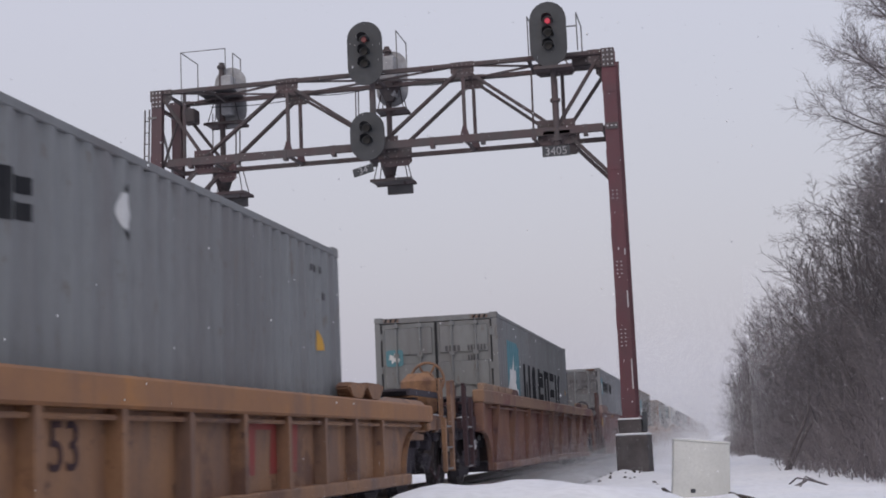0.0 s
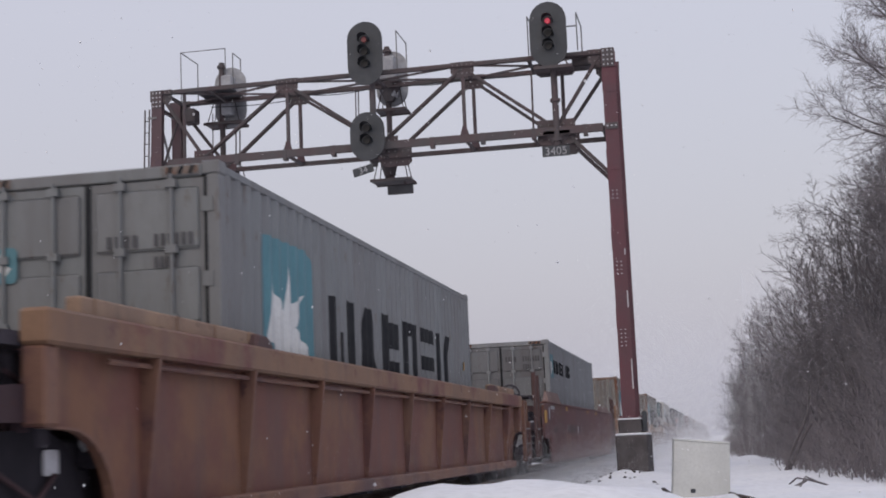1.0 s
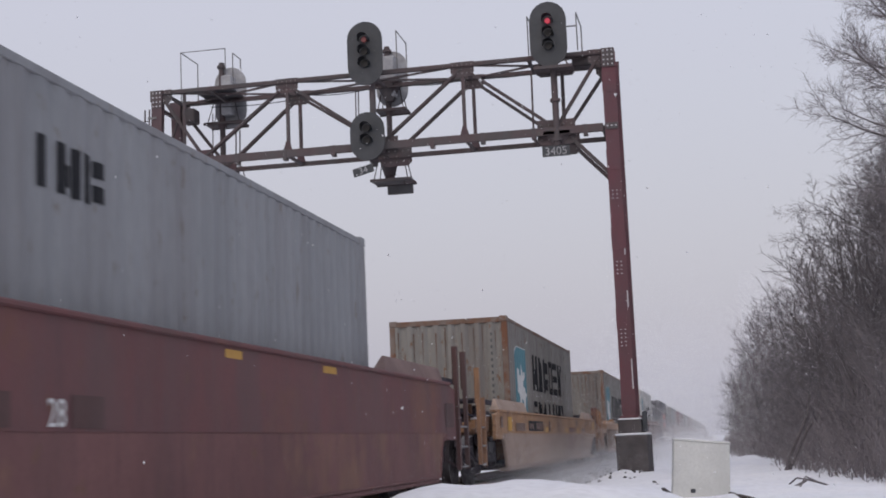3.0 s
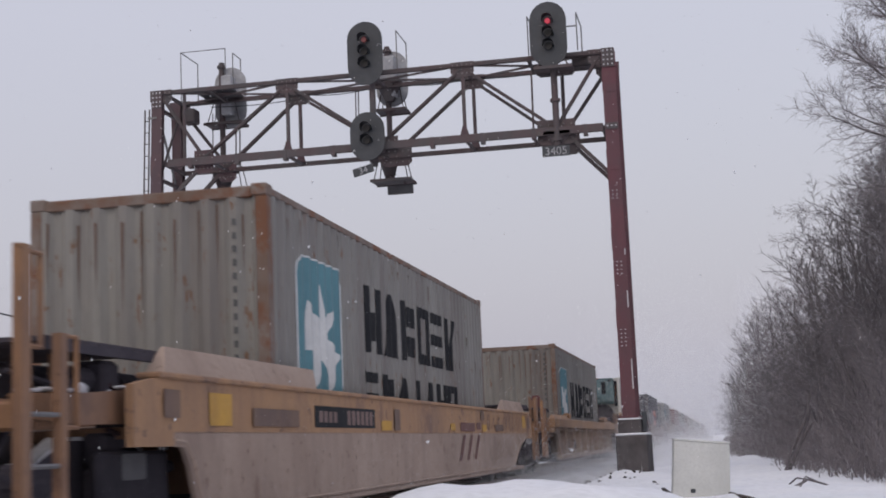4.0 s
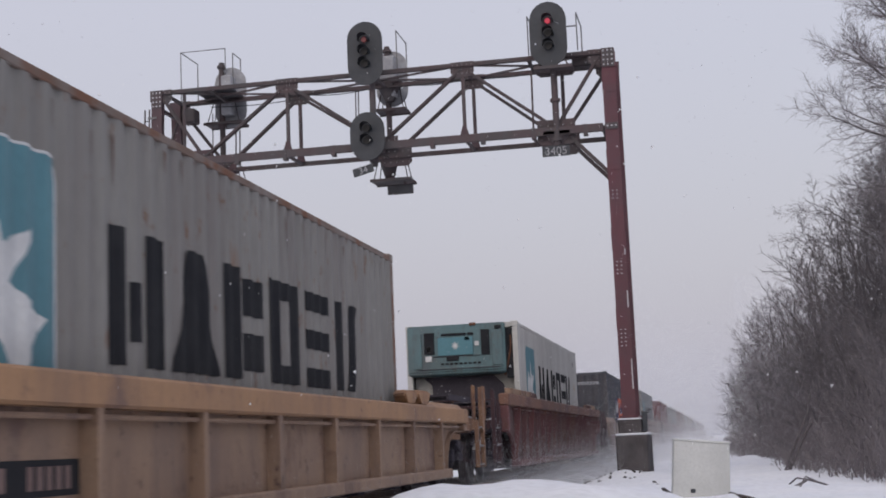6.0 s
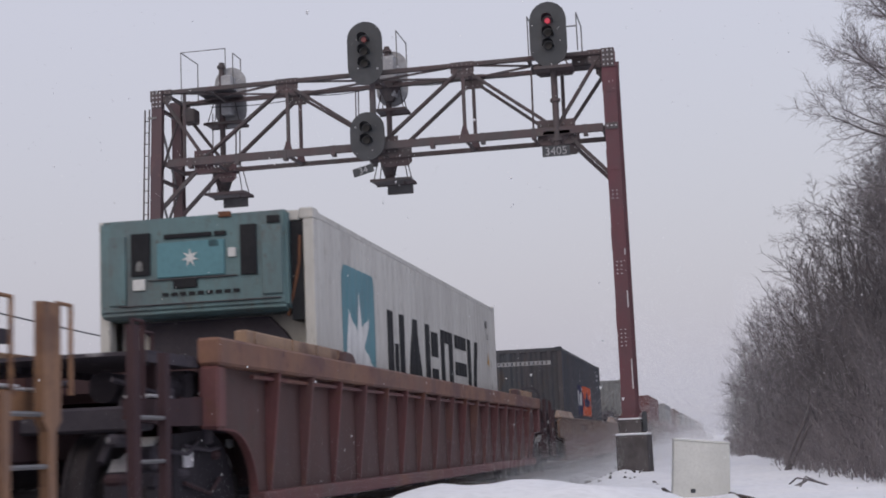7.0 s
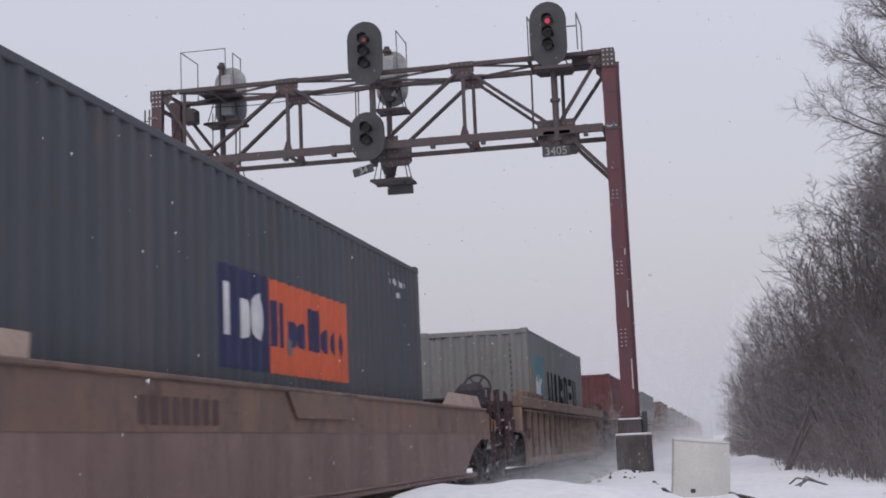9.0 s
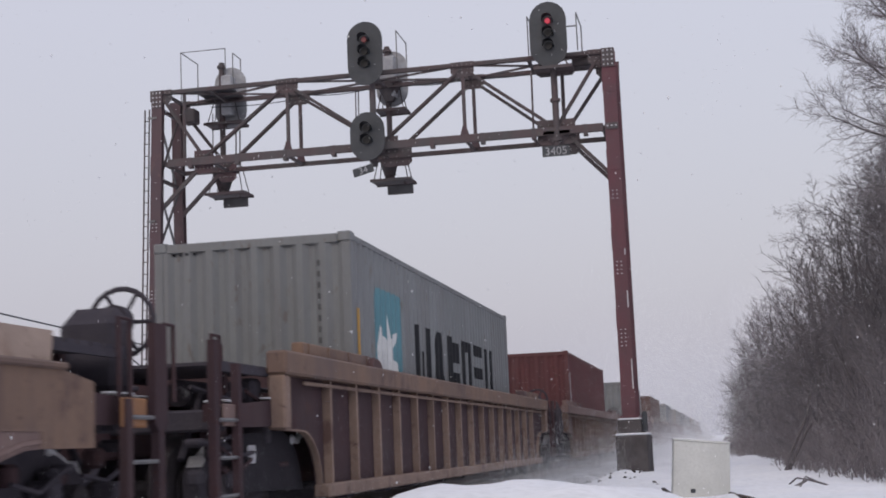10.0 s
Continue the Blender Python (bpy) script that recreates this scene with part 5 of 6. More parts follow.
# container fronts at the start, metres along the track from the camera
FRONT = [2.76, 26.50, 50.10, 73.85, 97.55, 121.36, 145.02, 168.71, 192.45]
while len(FRONT) < 19:
    FRONT.append(FRONT[-1] + 23.72)


def number(words, size, material, x, y, z):
    me = text_mesh(words, size, material, 0.002)
    return me, Matrix.Translation((x, y, z)) @ Euler((radians(90), 0, radians(90))).to_matrix().to_4x4()


CARS, BOXES, WHEELS = [], [], []
RIB_A = dict(style="rib", paint="ochre", chord_paint="orange_chord", low_paint="ochre", guide="ochre", top=1.27, flare=True, rear_guide=(7.1, 9.3), rear_high=0.07, front_high=0.10, lugs=((5.45, 6.20, 0.18), (6.22, 7.05, 0.20), (-5.75, -5.10, 0.17)), end_paint="ochre")
RIB_E = dict(RIB_A, paint="tan_rib", chord_paint="tan", low_paint="tan_rib", guide="tan")
SMOOTH_B = dict(style="smooth", paint="rust", chord_paint="rust", low_paint="rust_dusty", top=1.63, end_paint="brown_dark", rear_brake=False, guide="dust", front_guide=(6.15, 8.67), front_high=0.27, walkz=1.72, front_ladder=(-11.20, -10.62, 2.16, 2.21, "brown"), rear_ladder=(10.40, 11.10, 2.16, 2.20, "brown"))


def panel(x0, x1, z0, z1, cols):
    """A dark stencil panel with pale unreadable bars."""
    return [("stencil_panel", "mark_black", [rect(x0, x1, z0, z1)], "black stencil panel"),
            ("stencil_bar", "mark_white", [], "")]


def logo_bars(x0, x1, z0, z1, lean):
    """Three plain leaning strokes."""
    w = (x1 - x0) / 5
    return [[(x0 + k * w, z0), (x0 + (k + 0.55) * w, z0), (x0 + (k + 0.55) * w + lean, z1), (x0 + k * w + lean, z1)] for k in (0.2, 1.9, 3.6)]


def ribbon(pts, w):
    """A flat band of width w along pts."""
    left, right = [], []
    for i, (x, z) in enumerate(pts):
        a, b = pts[max(i - 1, 0)], pts[min(i + 1, len(pts) - 1)]
        d = math.hypot(b[0] - a[0], b[1] - a[1]) or 1.0
        nx, nz = -(b[1] - a[1]) / d * w / 2, (b[0] - a[0]) / d * w / 2
        left.append((x + nx, z + nz))
        right.append((x - nx, z - nz))
    return left + right[::-1]


def scrawl(x0, x1, z0, z1, seed, w=0.035):
    """Unreadable sprayed strokes: uprights, bows and slashes."""
    rng = random.Random(seed)
    out, x, h = [], x0, z1 - z0
    while x < x1:
        kind = rng.choice(("up", "bow", "slash", "hook"))
        a, b = z0 + h * rng.uniform(0, 0.2), z0 + h * rng.uniform(0.75, 1.0)
        if kind == "up":
            lean = rng.uniform(-0.06, 0.06)
            pts = [(x + lean * k / 4, a + (b - a) * k / 4) for k in range(5)]
        elif kind == "slash":
            pts = [(x + 0.22 * k / 4, a + (b - a) * k / 4) for k in range(5)]
        elif kind == "bow":
            r = (b - a) / 2
            pts = [(x + 0.15 - 0.15 * math.sin(math.pi * k / 8), a + r + r * math.cos(math.pi * k / 8)) for k in range(9)]
        else:
            pts = [(x + 0.02 * math.sin(k), b - (b - a) * k / 6) for k in range(5)] + [(x + 0.08, a + 0.03), (x + 0.2, a + 0.02)]
        out.append(ribbon(pts, w * rng.uniform(0.7, 1.2)))
        x += rng.uniform(0.2, 0.36)
    return out


def streaks(x0, x1, z1, low, high, n, seed):
    """Thin runs of rust that start at z1 and taper off."""
    rng = random.Random(seed)
    out = []
    for k in range(n):
        x = x0 + (x1 - x0) * (k + rng.random() * 0.8) / n
        top = z1 - rng.uniform(0, 0.12)
        length, w = rng.uniform(low, high), rng.uniform(0.007, 0.017)
        left = [(x - w * (1 - q / 6) * rng.uniform(0.5, 1.0), top - length * q / 6) for q in range(6)]
        right = [(x + w * (1 - q / 6) * rng.uniform(0.5, 1.0), top - length * q / 6) for q in range(6)]
        out.append(left + [(x, top - length)] + right[::-1])
    return out


specs = [
    # car A
    (dict(label="ochre well car with vertical side ribs, worn paint and snow below", **RIB_A, rib_gap=1.2, rib_off=0.7,
          marks=[("logo_stroke", "mark_red", logo_bars(2.2, 4.0, 0.54, 1.0, 0.06) + [rect(2.1, 3.0, 0.93, 1.0)], "faded red painted strokes"),
                 ("stencil_panel", "mark_black", [rect(4.42, 4.82, 0.72, 0.88), rect(4.42, 4.82, 0.61, 0.70)], "small black stencil panel")]),
     dict(label="grey corrugated shipping container with black markings and a white patch", paint="grey_box", high=2.591,
          marks=[("lettering_shape", "mark_black", "side", block_shapes(0.4, 5.05, 1.79, 2.12, SIX + ("gap", "post", "posts", "slots")), "row of black painted shapes"),
                 ("patch", "mark_white", "side", [[(6.28, 2.1), (6.36, 1.98), (6.5, 1.98), (6.56, 2.1), (6.5, 2.24), (6.36, 2.24)]], "white painted patch"),
                 ("patch_edge", "mark_black", "side", [[(6.38, 2.26), (6.5, 2.26), (6.5, 2.30), (6.47, 2.34)], [(6.38, 1.96), (6.5, 1.96), (6.46, 1.88)]], ""),
                 ("small_marking", "galv_dark", "side", bars(11.1, 11.5, 2.22, 2.29, 4, 0.5) + bars(11.5, 11.7, 1.95, 2.03, 2, 0.5), ""),
                 ("warning_mark", "mark_yellow", "side", [[(11.27, 1.39), (11.52, 1.40), (11.34, 1.62)]], "small yellow triangle")])),
    # car B
    # lit rib edges are painted in: the ribs take the paler rust_top
    (dict(label="rust-red ribbed well car with an orange-brown top rail", style="rib", paint="rust_warm", chord_paint="red_chord", low_paint="rust_warm", rib_gap=2.07, top=1.63, rib_paint="rust_top", guide="tan_rib", end_paint="brown_dark", half=9.94, out=0.75, rear_ladder=(10.50, 11.22, 1.15, 1.56, "rust_top"),
          rib_guide=((5.9, 9.3), (6.9, 9.6)), plate_y=9.35, wheel_r=0.2),
     dict(label="light grey forty-foot container with turquoise star emblem and black shapes", paint="grey_box", front="doors",
          marks=emblem(1.1, 2.75, 0.9, 2.42) + [("lettering_shape", "mark_black", "side", block_shapes(3.4, 10.45, 1.05, 2.05, SIX), "large black painted shapes"),
                ("door_marking", "galv_dark", "end", bars(0.18, 0.50, 2.17, 2.28, 4) + bars(0.62, 1.0, 2.17, 2.28, 6) + bars(0.62, 0.85, 1.98, 2.08, 4), "small black stencilled bars"),
                ("hazard_mark", "rusty_trim", "end", [rect(q, q + 0.30, 2.79, 2.86) for q in (-1.03, 0.73)], "worn corner stripes"),
                ("hazard_bar", "mark_black", "end", [[(q + k * 0.1, 2.79), (q + k * 0.1 + 0.04, 2.79), (q + k * 0.1 + 0.07, 2.86), (q + k * 0.1 + 0.03, 2.86)] for q in (-1.02, 0.74) for k in range(3)], ""),
                ("warning_mark", "mark_yellow", "side", [[(11.40, 1.58), (11.60, 1.59), (11.48, 1.75)]], "small yellow triangle"),
                ("door_emblem", "teal", "end", [rounded(-1.0, -0.66, 1.93, 2.25, 0.05)], "small turquoise square"),
                ("door_star", "mark_white", "end", [star(-0.83, 2.09, 0.12, 0.4)], "small white star")])),
    # car C
    (dict(label="red-brown smooth-sided well car with dusty lower panels", **SMOOTH_B,
          marks=[("reflector", "mark_yellow", [rect(-9.98, -9.54, 1.14, 1.42), rect(-5.52, -5.08, 1.47, 1.57), rect(0.2, 0.6, 1.49, 1.56), rect(3.0, 3.5, 1.49, 1.56)], "yellow reflective patch"),
                 # the last rect paints in the dark vent panel at the rear end
                 ("stencil_panel", "brown", [rect(-5.3, -3.25, 0.92, 1.12), rect(-2.5, -2.05, 0.92, 1.12), rect(-8.3, -7.7, 0.92, 1.05), rect(9.22, 9.86, 0.98, 1.33)], "faded dark panel"),
                 ("placard", "signal_back", [rect(-9.2, -8.97, 1.22, 1.5), rect(-8.8, -8.0, 1.46, 1.54)], "pale worn placard")]),
     dict(label="light grey container with a small turquoise emblem and black shapes", paint="pale_box", front="doors", deep=0.02, door_paint="shaded_door",
          marks=[("emblem_square", "teal", "side", [rounded(0.28, 0.82, 1.95, 2.55, 0.05)], "small turquoise square"),
                 ("emblem_star", "mark_white", "side", [star(0.55, 2.25, 0.24, 0.34, 0.9)], "white star"),
                 ("lettering_shape", "mark_black", "side", block_shapes(0.97, 4.85, 2.08, 2.42, SIX + ("gap", "post", "posts", "slots")), "row of black painted shapes"),
                 ("hazard_mark", "rusty_trim", "end", [rect(q, q + 0.30, 2.79, 2.86) for q in (-1.03, 0.73)], "worn corner stripes"),
                 ("hazard_bar", "mark_black", "end", [[(q + k * 0.1, 2.79), (q + k * 0.1 + 0.04, 2.79), (q + k * 0.1 + 0.07, 2.86), (q + k * 0.1 + 0.03, 2.86)] for q in (-1.02, 0.74) for k in range(3)], ""),
                 ("door_marking", "galv_dark", "end", bars(0.12, 0.42, 2.37, 2.5, 4) + bars(0.56, 1.0, 2.37, 2.5, 7) + bars(0.56, 0.8, 2.18, 2.3, 4), "small black stencilled bars")])),
    # car D
    (dict(label="pale ochre smooth-sided well car with cut-back ends", style="smooth", paint="tan", chord_paint="tan", low_paint="pale_tan", front_guide=(5.5, 9.35), front_ladder=(-11.45, -10.98, 1.49, 1.97, "ochre"), top=1.32, rear_brake=False, end_paint="ochre", guide="pale_tan",
          rear_guide=(6.7, 9.34), rear_cut=7.45,
          marks=[("stencil_panel", "mark_black", [rect(-5.75, -3.35, 0.95, 1.16)], "black number panel"),
                 ("stencil_bar", "dust", bars(-4.55, -3.42, 0.98, 1.13, 6, 0.7) + bars(-5.6, -4.9, 1.0, 1.11, 4, 0.7), "white bars"),
                 ("logo_stroke", "maroon", logo_bars(1.7, 3.6, 0.50, 0.87, 0.42) + [rect(1.95, 3.2, 0.93, 1.06), rect(3.35, 3.72, 0.96, 1.07)], "faded maroon painted strokes"),
                 ("reflector", "mark_yellow", [rect(-8.6, -8.1, 0.95, 1.2), rect(-3.05, -2.55, 0.93, 1.04), rect(1.15, 1.5, 0.94, 1.04), rect(3.9, 4.32, 0.93, 1.04), rect(8.6, 9.05, 1.0, 1.24)], "yellow reflective patch"),
                 ("scrawl", "spray", scrawl(4.4, 8.3, 0.95, 1.22, 4) + scrawl(4.6, 7.4, 0.38, 0.84, 9, 0.028), "dark sprayed scrawl"),
                 ("placard", "ochre_old", [rect(-9.5, -9.2, 1.0, 1.2), rect(9.32, 9.55, 1.0, 1.2)], ""),
                 ("repaint_patch", "ochre_old", [rect(3.75, 4.08, 1.11, 1.26), rect(-2.42, -2.12, 0.93, 1.18), rect(5.2, 6.1, 0.94, 1.05), rect(-7.6, -6.3, 0.95, 1.1)], "patch of older brown paint")]),
     dict(label="grey-tan container with rusty corner posts, turquoise emblem and black shapes", paint="tan_box", trim="rusty_trim",
          marks=emblem(1.0, 2.65, 0.9, 2.33, True) + [("lettering_shape", "mark_black", "side", block_shapes(3.6, 9.6, 1.49, 2.3, SIX) + block_shapes(3.55, 9.6, 0.62, 1.25, ("rungs", "slots", "wedge", "post", "wedge", "posts", "frame")), "two rows of black painted shapes"),
                ("vertical_marking", "mark_faint", "end", [rect(0.87, 0.91, 2.50 - k * 0.13, 2.565 - k * 0.13) for k in range(11)], "column of small black marks"),
                ("rust_streak", "streak", "end", streaks(-1.08, 1.08, 2.72, 0.3, 1.3, 9, 3), "thin rust run"),
                ("rust_streak", "streak", "side", streaks(6.2, 12.0, 1.75, 0.15, 0.5, 16, 5) + streaks(0.3, 12.0, 2.75, 0.1, 0.35, 18, 6), "thin rust run"),
                ("stain", "stain", "side", streaks(9.5, 11.9, 2.2, 0.1, 0.3, 7, 8), "green-brown stain")])),
    # car E
    (dict(label="bright ochre ribbed well car with a black stencil panel", **RIB_E, rib_gap=1.85, rib_off=0.1, rear_brake=False, stand=True,
          marks=[("stencil_panel", "mark_black", [rect(-5.62, -5.36, 0.52, 0.74), rect(-5.22, -3.62, 0.52, 0.74)], "black stencil panel"),
                 ("stencil_bar", "dust", bars(-5.1, -4.5, 0.56, 0.70, 4, 0.6) + bars(-4.3, -3.7, 0.56, 0.70, 5, 0.6), "pale bars")]),
     dict(label="weathered grey-tan container streaked with rust, turquoise emblem on its side", paint="tan_box", trim="rusty_trim",
          marks=emblem(1.0, 2.62, 0.75, 2.32, True) + [("lettering_shape", "mark_black", "side", block_shapes(3.35, 10.4, 1.03, 2.02, SIX), "large black painted shapes"),
                ("vertical_marking", "mark_faint", "end", [rect(0.91, 0.95, 2.6 - k * 0.13, 2.66 - k * 0.13) for k in range(10)], "column of small black marks"),
                ("rust_streak", "streak", "end", streaks(-1.1, 1.1, 2.74, 0.5, 1.9, 15, 11), "thin rust run"),
                ("rust_streak", "streak", "side", streaks(0.3, 12.0, 2.75, 0.1, 0.4, 22, 12), "thin rust run")])),
    # car F
    (dict(label="dark brown well car with closely spaced vertical ribs", style="rib", paint="brown", chord_paint="rust_top", low_paint="brown", rib_gap=1.04, rib_off=-0.1, rib_paint="rust", guide="tan_rib", rib_guide=((5.9, 9.0), (6.9, 9.4)), end_paint="brown_dark", half=9.94, out=0.75),
     dict(label="white refrigerated container with a teal cooling unit and star emblem", paint="white_cont", front="reefer", deep=0.010,
          marks=emblem(1.05, 2.62, 0.75, 2.42) + [("lettering_shape", "mark_black", "side", block_shapes(3.2, 10.2, 1.0, 2.08, SIX), "large black painted shapes"),
                ("small_marking", "galv_dark", "side", bars(10.95, 11.35, 2.42, 2.54, 3, 0.5) + bars(11.15, 11.3, 2.2, 2.3, 1, 0.5) + bars(11.5, 11.62, 1.70, 1.85, 1, 0.6) + bars(11.5, 11.62, 1.28, 1.40, 1, 0.6), ""),
                ("warning_mark", "mark_yellow", "side", [[(11.08, 1.76), (11.34, 1.72), (11.21, 1.98)]], "small yellow triangle")])),
    # car G
    (dict(label="brown smooth-sided well car with a dusty lower side", style="smooth", paint="ochre_old", chord_paint="ochre_old", low_paint="dust", front_guide=(6.05, 9.35), front_high=0.18, top=1.31, end_paint="brown_dark", rear_cut=7.5, guide="pale_tan", rear_guide=(6.9, 9.5), plates=([(-1.34, 1.27), (-1.06, 1.03), (0.73, 1.03), (1.15, 1.27)],), tags=((10.5, 10.9, 0.93, 1.13, "tag"), (-11.5, -11.14, 0.96, 1.17, "tag")),
          marks=[("stencil_panel", "brown", bars(-4.6, -3.0, 0.95, 1.15, 8, 0.7), "faded dark lettering bars")]),
     dict(label="dark blue-grey container with a navy and orange panel", paint="navy_box",
          marks=[("logo_panel", "mark_navy", "side", [rect(3.99, 5.30, 1.1, 2.0)], "navy painted panel"),
                 ("logo_panel", "mark_orange", "side", [rect(5.30, 8.15, 1.1, 2.0)], "orange painted panel"),
                 ("panel_shape", "mark_white", "side", [rect(4.10, 4.30, 1.38, 1.84), rounded(4.48, 4.74, 1.38, 1.74, 0.10), rounded(4.88, 5.20, 1.38, 1.82, 0.14)], "white painted shapes"),
                 ("panel_shape", "mark_navy", "side", [rect(5.40, 5.54, 1.36, 1.80), rect(5.62, 5.78, 1.36, 1.80)] + [rounded(q, q + 0.24, 1.38, 1.64, 0.09) for q in (5.92, 6.28, 7.14, 7.46, 7.76)]
                  + [rect(q, q + 0.12, 1.38, 1.82) for q in (6.62, 6.86)], "navy painted shapes"),
                 ("panel_spot", "teal_dull", "side", [rect(5.85, 6.05, 1.30, 1.46)], ""),
                 ("top_marking", "snow_dust", "side", bars(10.45, 11.25, 2.49, 2.56, 8, 0.6) + bars(10.80, 10.98, 2.33, 2.40, 2, 0.7), "small white bars"),
                 ("end_marking", "signal_back", "end", [rect(-0.55, 0.92, 2.42, 2.53)], "white number strip on the end"),
                 ("end_bar", "navy_box", "end", bars(-0.52, 0.9, 2.44, 2.51, 12, 0.35), "")])),
    # car H
    (dict(label="brown and ochre ribbed well car with an open latticed side", style="rib", paint="ochre_old", chord_paint="ochre_old", low_paint="brown_dark", rib_gap=1.04, rib_off=0.2, rib_paint="dusty_rib", end_paint="brown_dark", half=9.75, out=0.3, tags=((-11.25, -10.9, 0.95, 1.13, "dust"),)),
     dict(label="light grey container with a turquoise emblem and a yellow label", paint="grey_box",
          marks=emblem(1.05, 2.58, 0.85, 2.35) + [("lettering_shape", "mark_black", "side", block_shapes(3.4, 10.4, 1.1, 2.06, SIX), "large black painted shapes"),
                ("yellow_label", "mark_yellow", "side", [rect(0.2, 0.42, 1.42, 2.0)], "upright yellow label"),
                ("vertical_marking", "mark_faint", "end", [rect(0.80, 0.845, 2.5 - k * 0.13, 2.57 - k * 0.13) for k in range(11)], "column of small black marks"),
                ("hazard_stripe", "mark_black", "end", [rect(-1.0 + k * 0.09, -0.96 + k * 0.09, 2.73, 2.76) for k in range(4)], "")])),
    # car I
    (dict(label="brown ribbed well car", style="rib", paint="ochre_old", chord_paint="dust", low_paint="brown", rib_gap=1.06, rib_paint="ochre_old", end_paint="under"),
     dict(label="dark red corrugated container with a white stripe", paint="red_box",
          marks=[("stripe", "mark_white", "side", [rect(0.4, 0.48, 1.0, 2.3)], "")])),
]
extra = ["grey_box", "brown_box", "grey_box", "tan_box", "navy_box", "grey_box", "brown_box", "grey_box", "red_box", "grey_box"]
names = {"grey_box": "plain light grey container far down the train", "brown_box": "plain brown container far down the train", "tan_box": "plain tan container far down the train",
         "navy_box": "plain dark blue container far down the train", "red_box": "plain dark red container far down the train"}
for i, p in enumerate(extra):
    k = i % 3
    specs.append((dict(label="brown smooth-sided well car" if k else "rust-brown ribbed well car", style="smooth" if k else "rib", paint="brown" if k else "rust",
                       chord_paint="ochre_old" if k == 1 else "rust", low_paint="dust" if k else "rust", rib_gap=1.55),
                  dict(label=names[p], paint=p)))

LIFT = [0.05, 0.03, 0.035, 0.06, 0.016, 0.075, 0.034, 0.04, 0.017] + [0.02] * 10
for (car_spec, box_spec), y, lift in zip(specs, FRONT, LIFT):
    car, sets = build_car(**car_spec)
    cont = build_container(**box_spec)
    CARS.append((car, y + LENGTH / 2 + 0.1, sets))
    BOXES.append((cont, y + LENGTH / 2, FLOOR_Z + lift))

# painted numerals that can be read
for i, words, size, mt, y, z, xx in ((0, "53", 0.44, "brown_dark", -1.10, 0.80, 1.382), (2, "28", 0.24, "mark_white", -2.70, 1.0, 1.506)):
    me, m = number(words, size, mt, xx, y, z)
    part("numeral", me, "", CARS[i][0], "stencilled numerals", at=m)


# ---- lineside things ----
def build_cabinet():
    t = thing("relay_box", "white-painted sheet steel lineside box with a tilted lid, in snow", "lineside box", at=pose(-0.365, 21.0, -0.245, 0, 3.5, 4))
    bm = BM()
    slab(bm, [(-0.41, -0.05), (0.41, -0.05), (0.40, 0.85), (-0.39, 0.89)], 1, -0.32, 0.32)
    bmesh.ops.bevel(bm, geom=bm.edges[:], offset=0.012, segments=2, affect="EDGES")
    part("body", bm, "white_box", t)
    bm = BM()
    slab(bm, [(-0.405, 0.885), (0.415, 0.845), (0.415, 0.872), (-0.405, 0.912)], 1, -0.335, 0.335)
    bmesh.ops.bevel(bm, geom=bm.edges[:], offset=0.008, segments=1, affect="EDGES")
    part("lid", bm, "white_box", t)
    bm = BM()
    box(bm, -0.155, -0.085, -0.335, -0.318, 0.14, 0.20, 0.008)
    part("latch", bm, "signal", t, "small black latch")
    bm = BM()
    slab(bm, [(-0.40, 0.914), (0.41, 0.874), (0.36, 0.886), (0.05, 0.906), (-0.30, 0.922)], 1, -0.33, 0.32)
    part("snow_cap", bm, "snow", t, "thin snow on the lid")


def build_timber(a, b, w, label):
    t = thing("timber", label, "timber", "old timbers in the snow")
    bm = BM()
    beam(bm, a, b, w, w * 0.8)
    bmesh.ops.bevel(bm, geom=bm.edges[:], offset=0.012, segments=1, affect="EDGES")
    part("beam", bm, "wood_old", t)


SIDES = (8, 4, 3, 3, 3)
NEAR, FAR = (0, 7, 5, 3, 1), (0, 6, 3, 1)
GOLDEN = 2.39996


def tip(bm, a, b, r):
    """The pointed end of a twig."""
    d = (b - a).normalized()
    u = d.orthogonal().normalized()
    w = d.cross(u)
    foot = [bm.verts.new(a + (u * math.cos(k * 2.0944) + w * math.sin(k * 2.0944)) * r) for k in range(3)]
    end = bm.verts.new(b)
    for k in range(3):
        bm.faces.new((foot[k], foot[(k + 1) % 3], end))


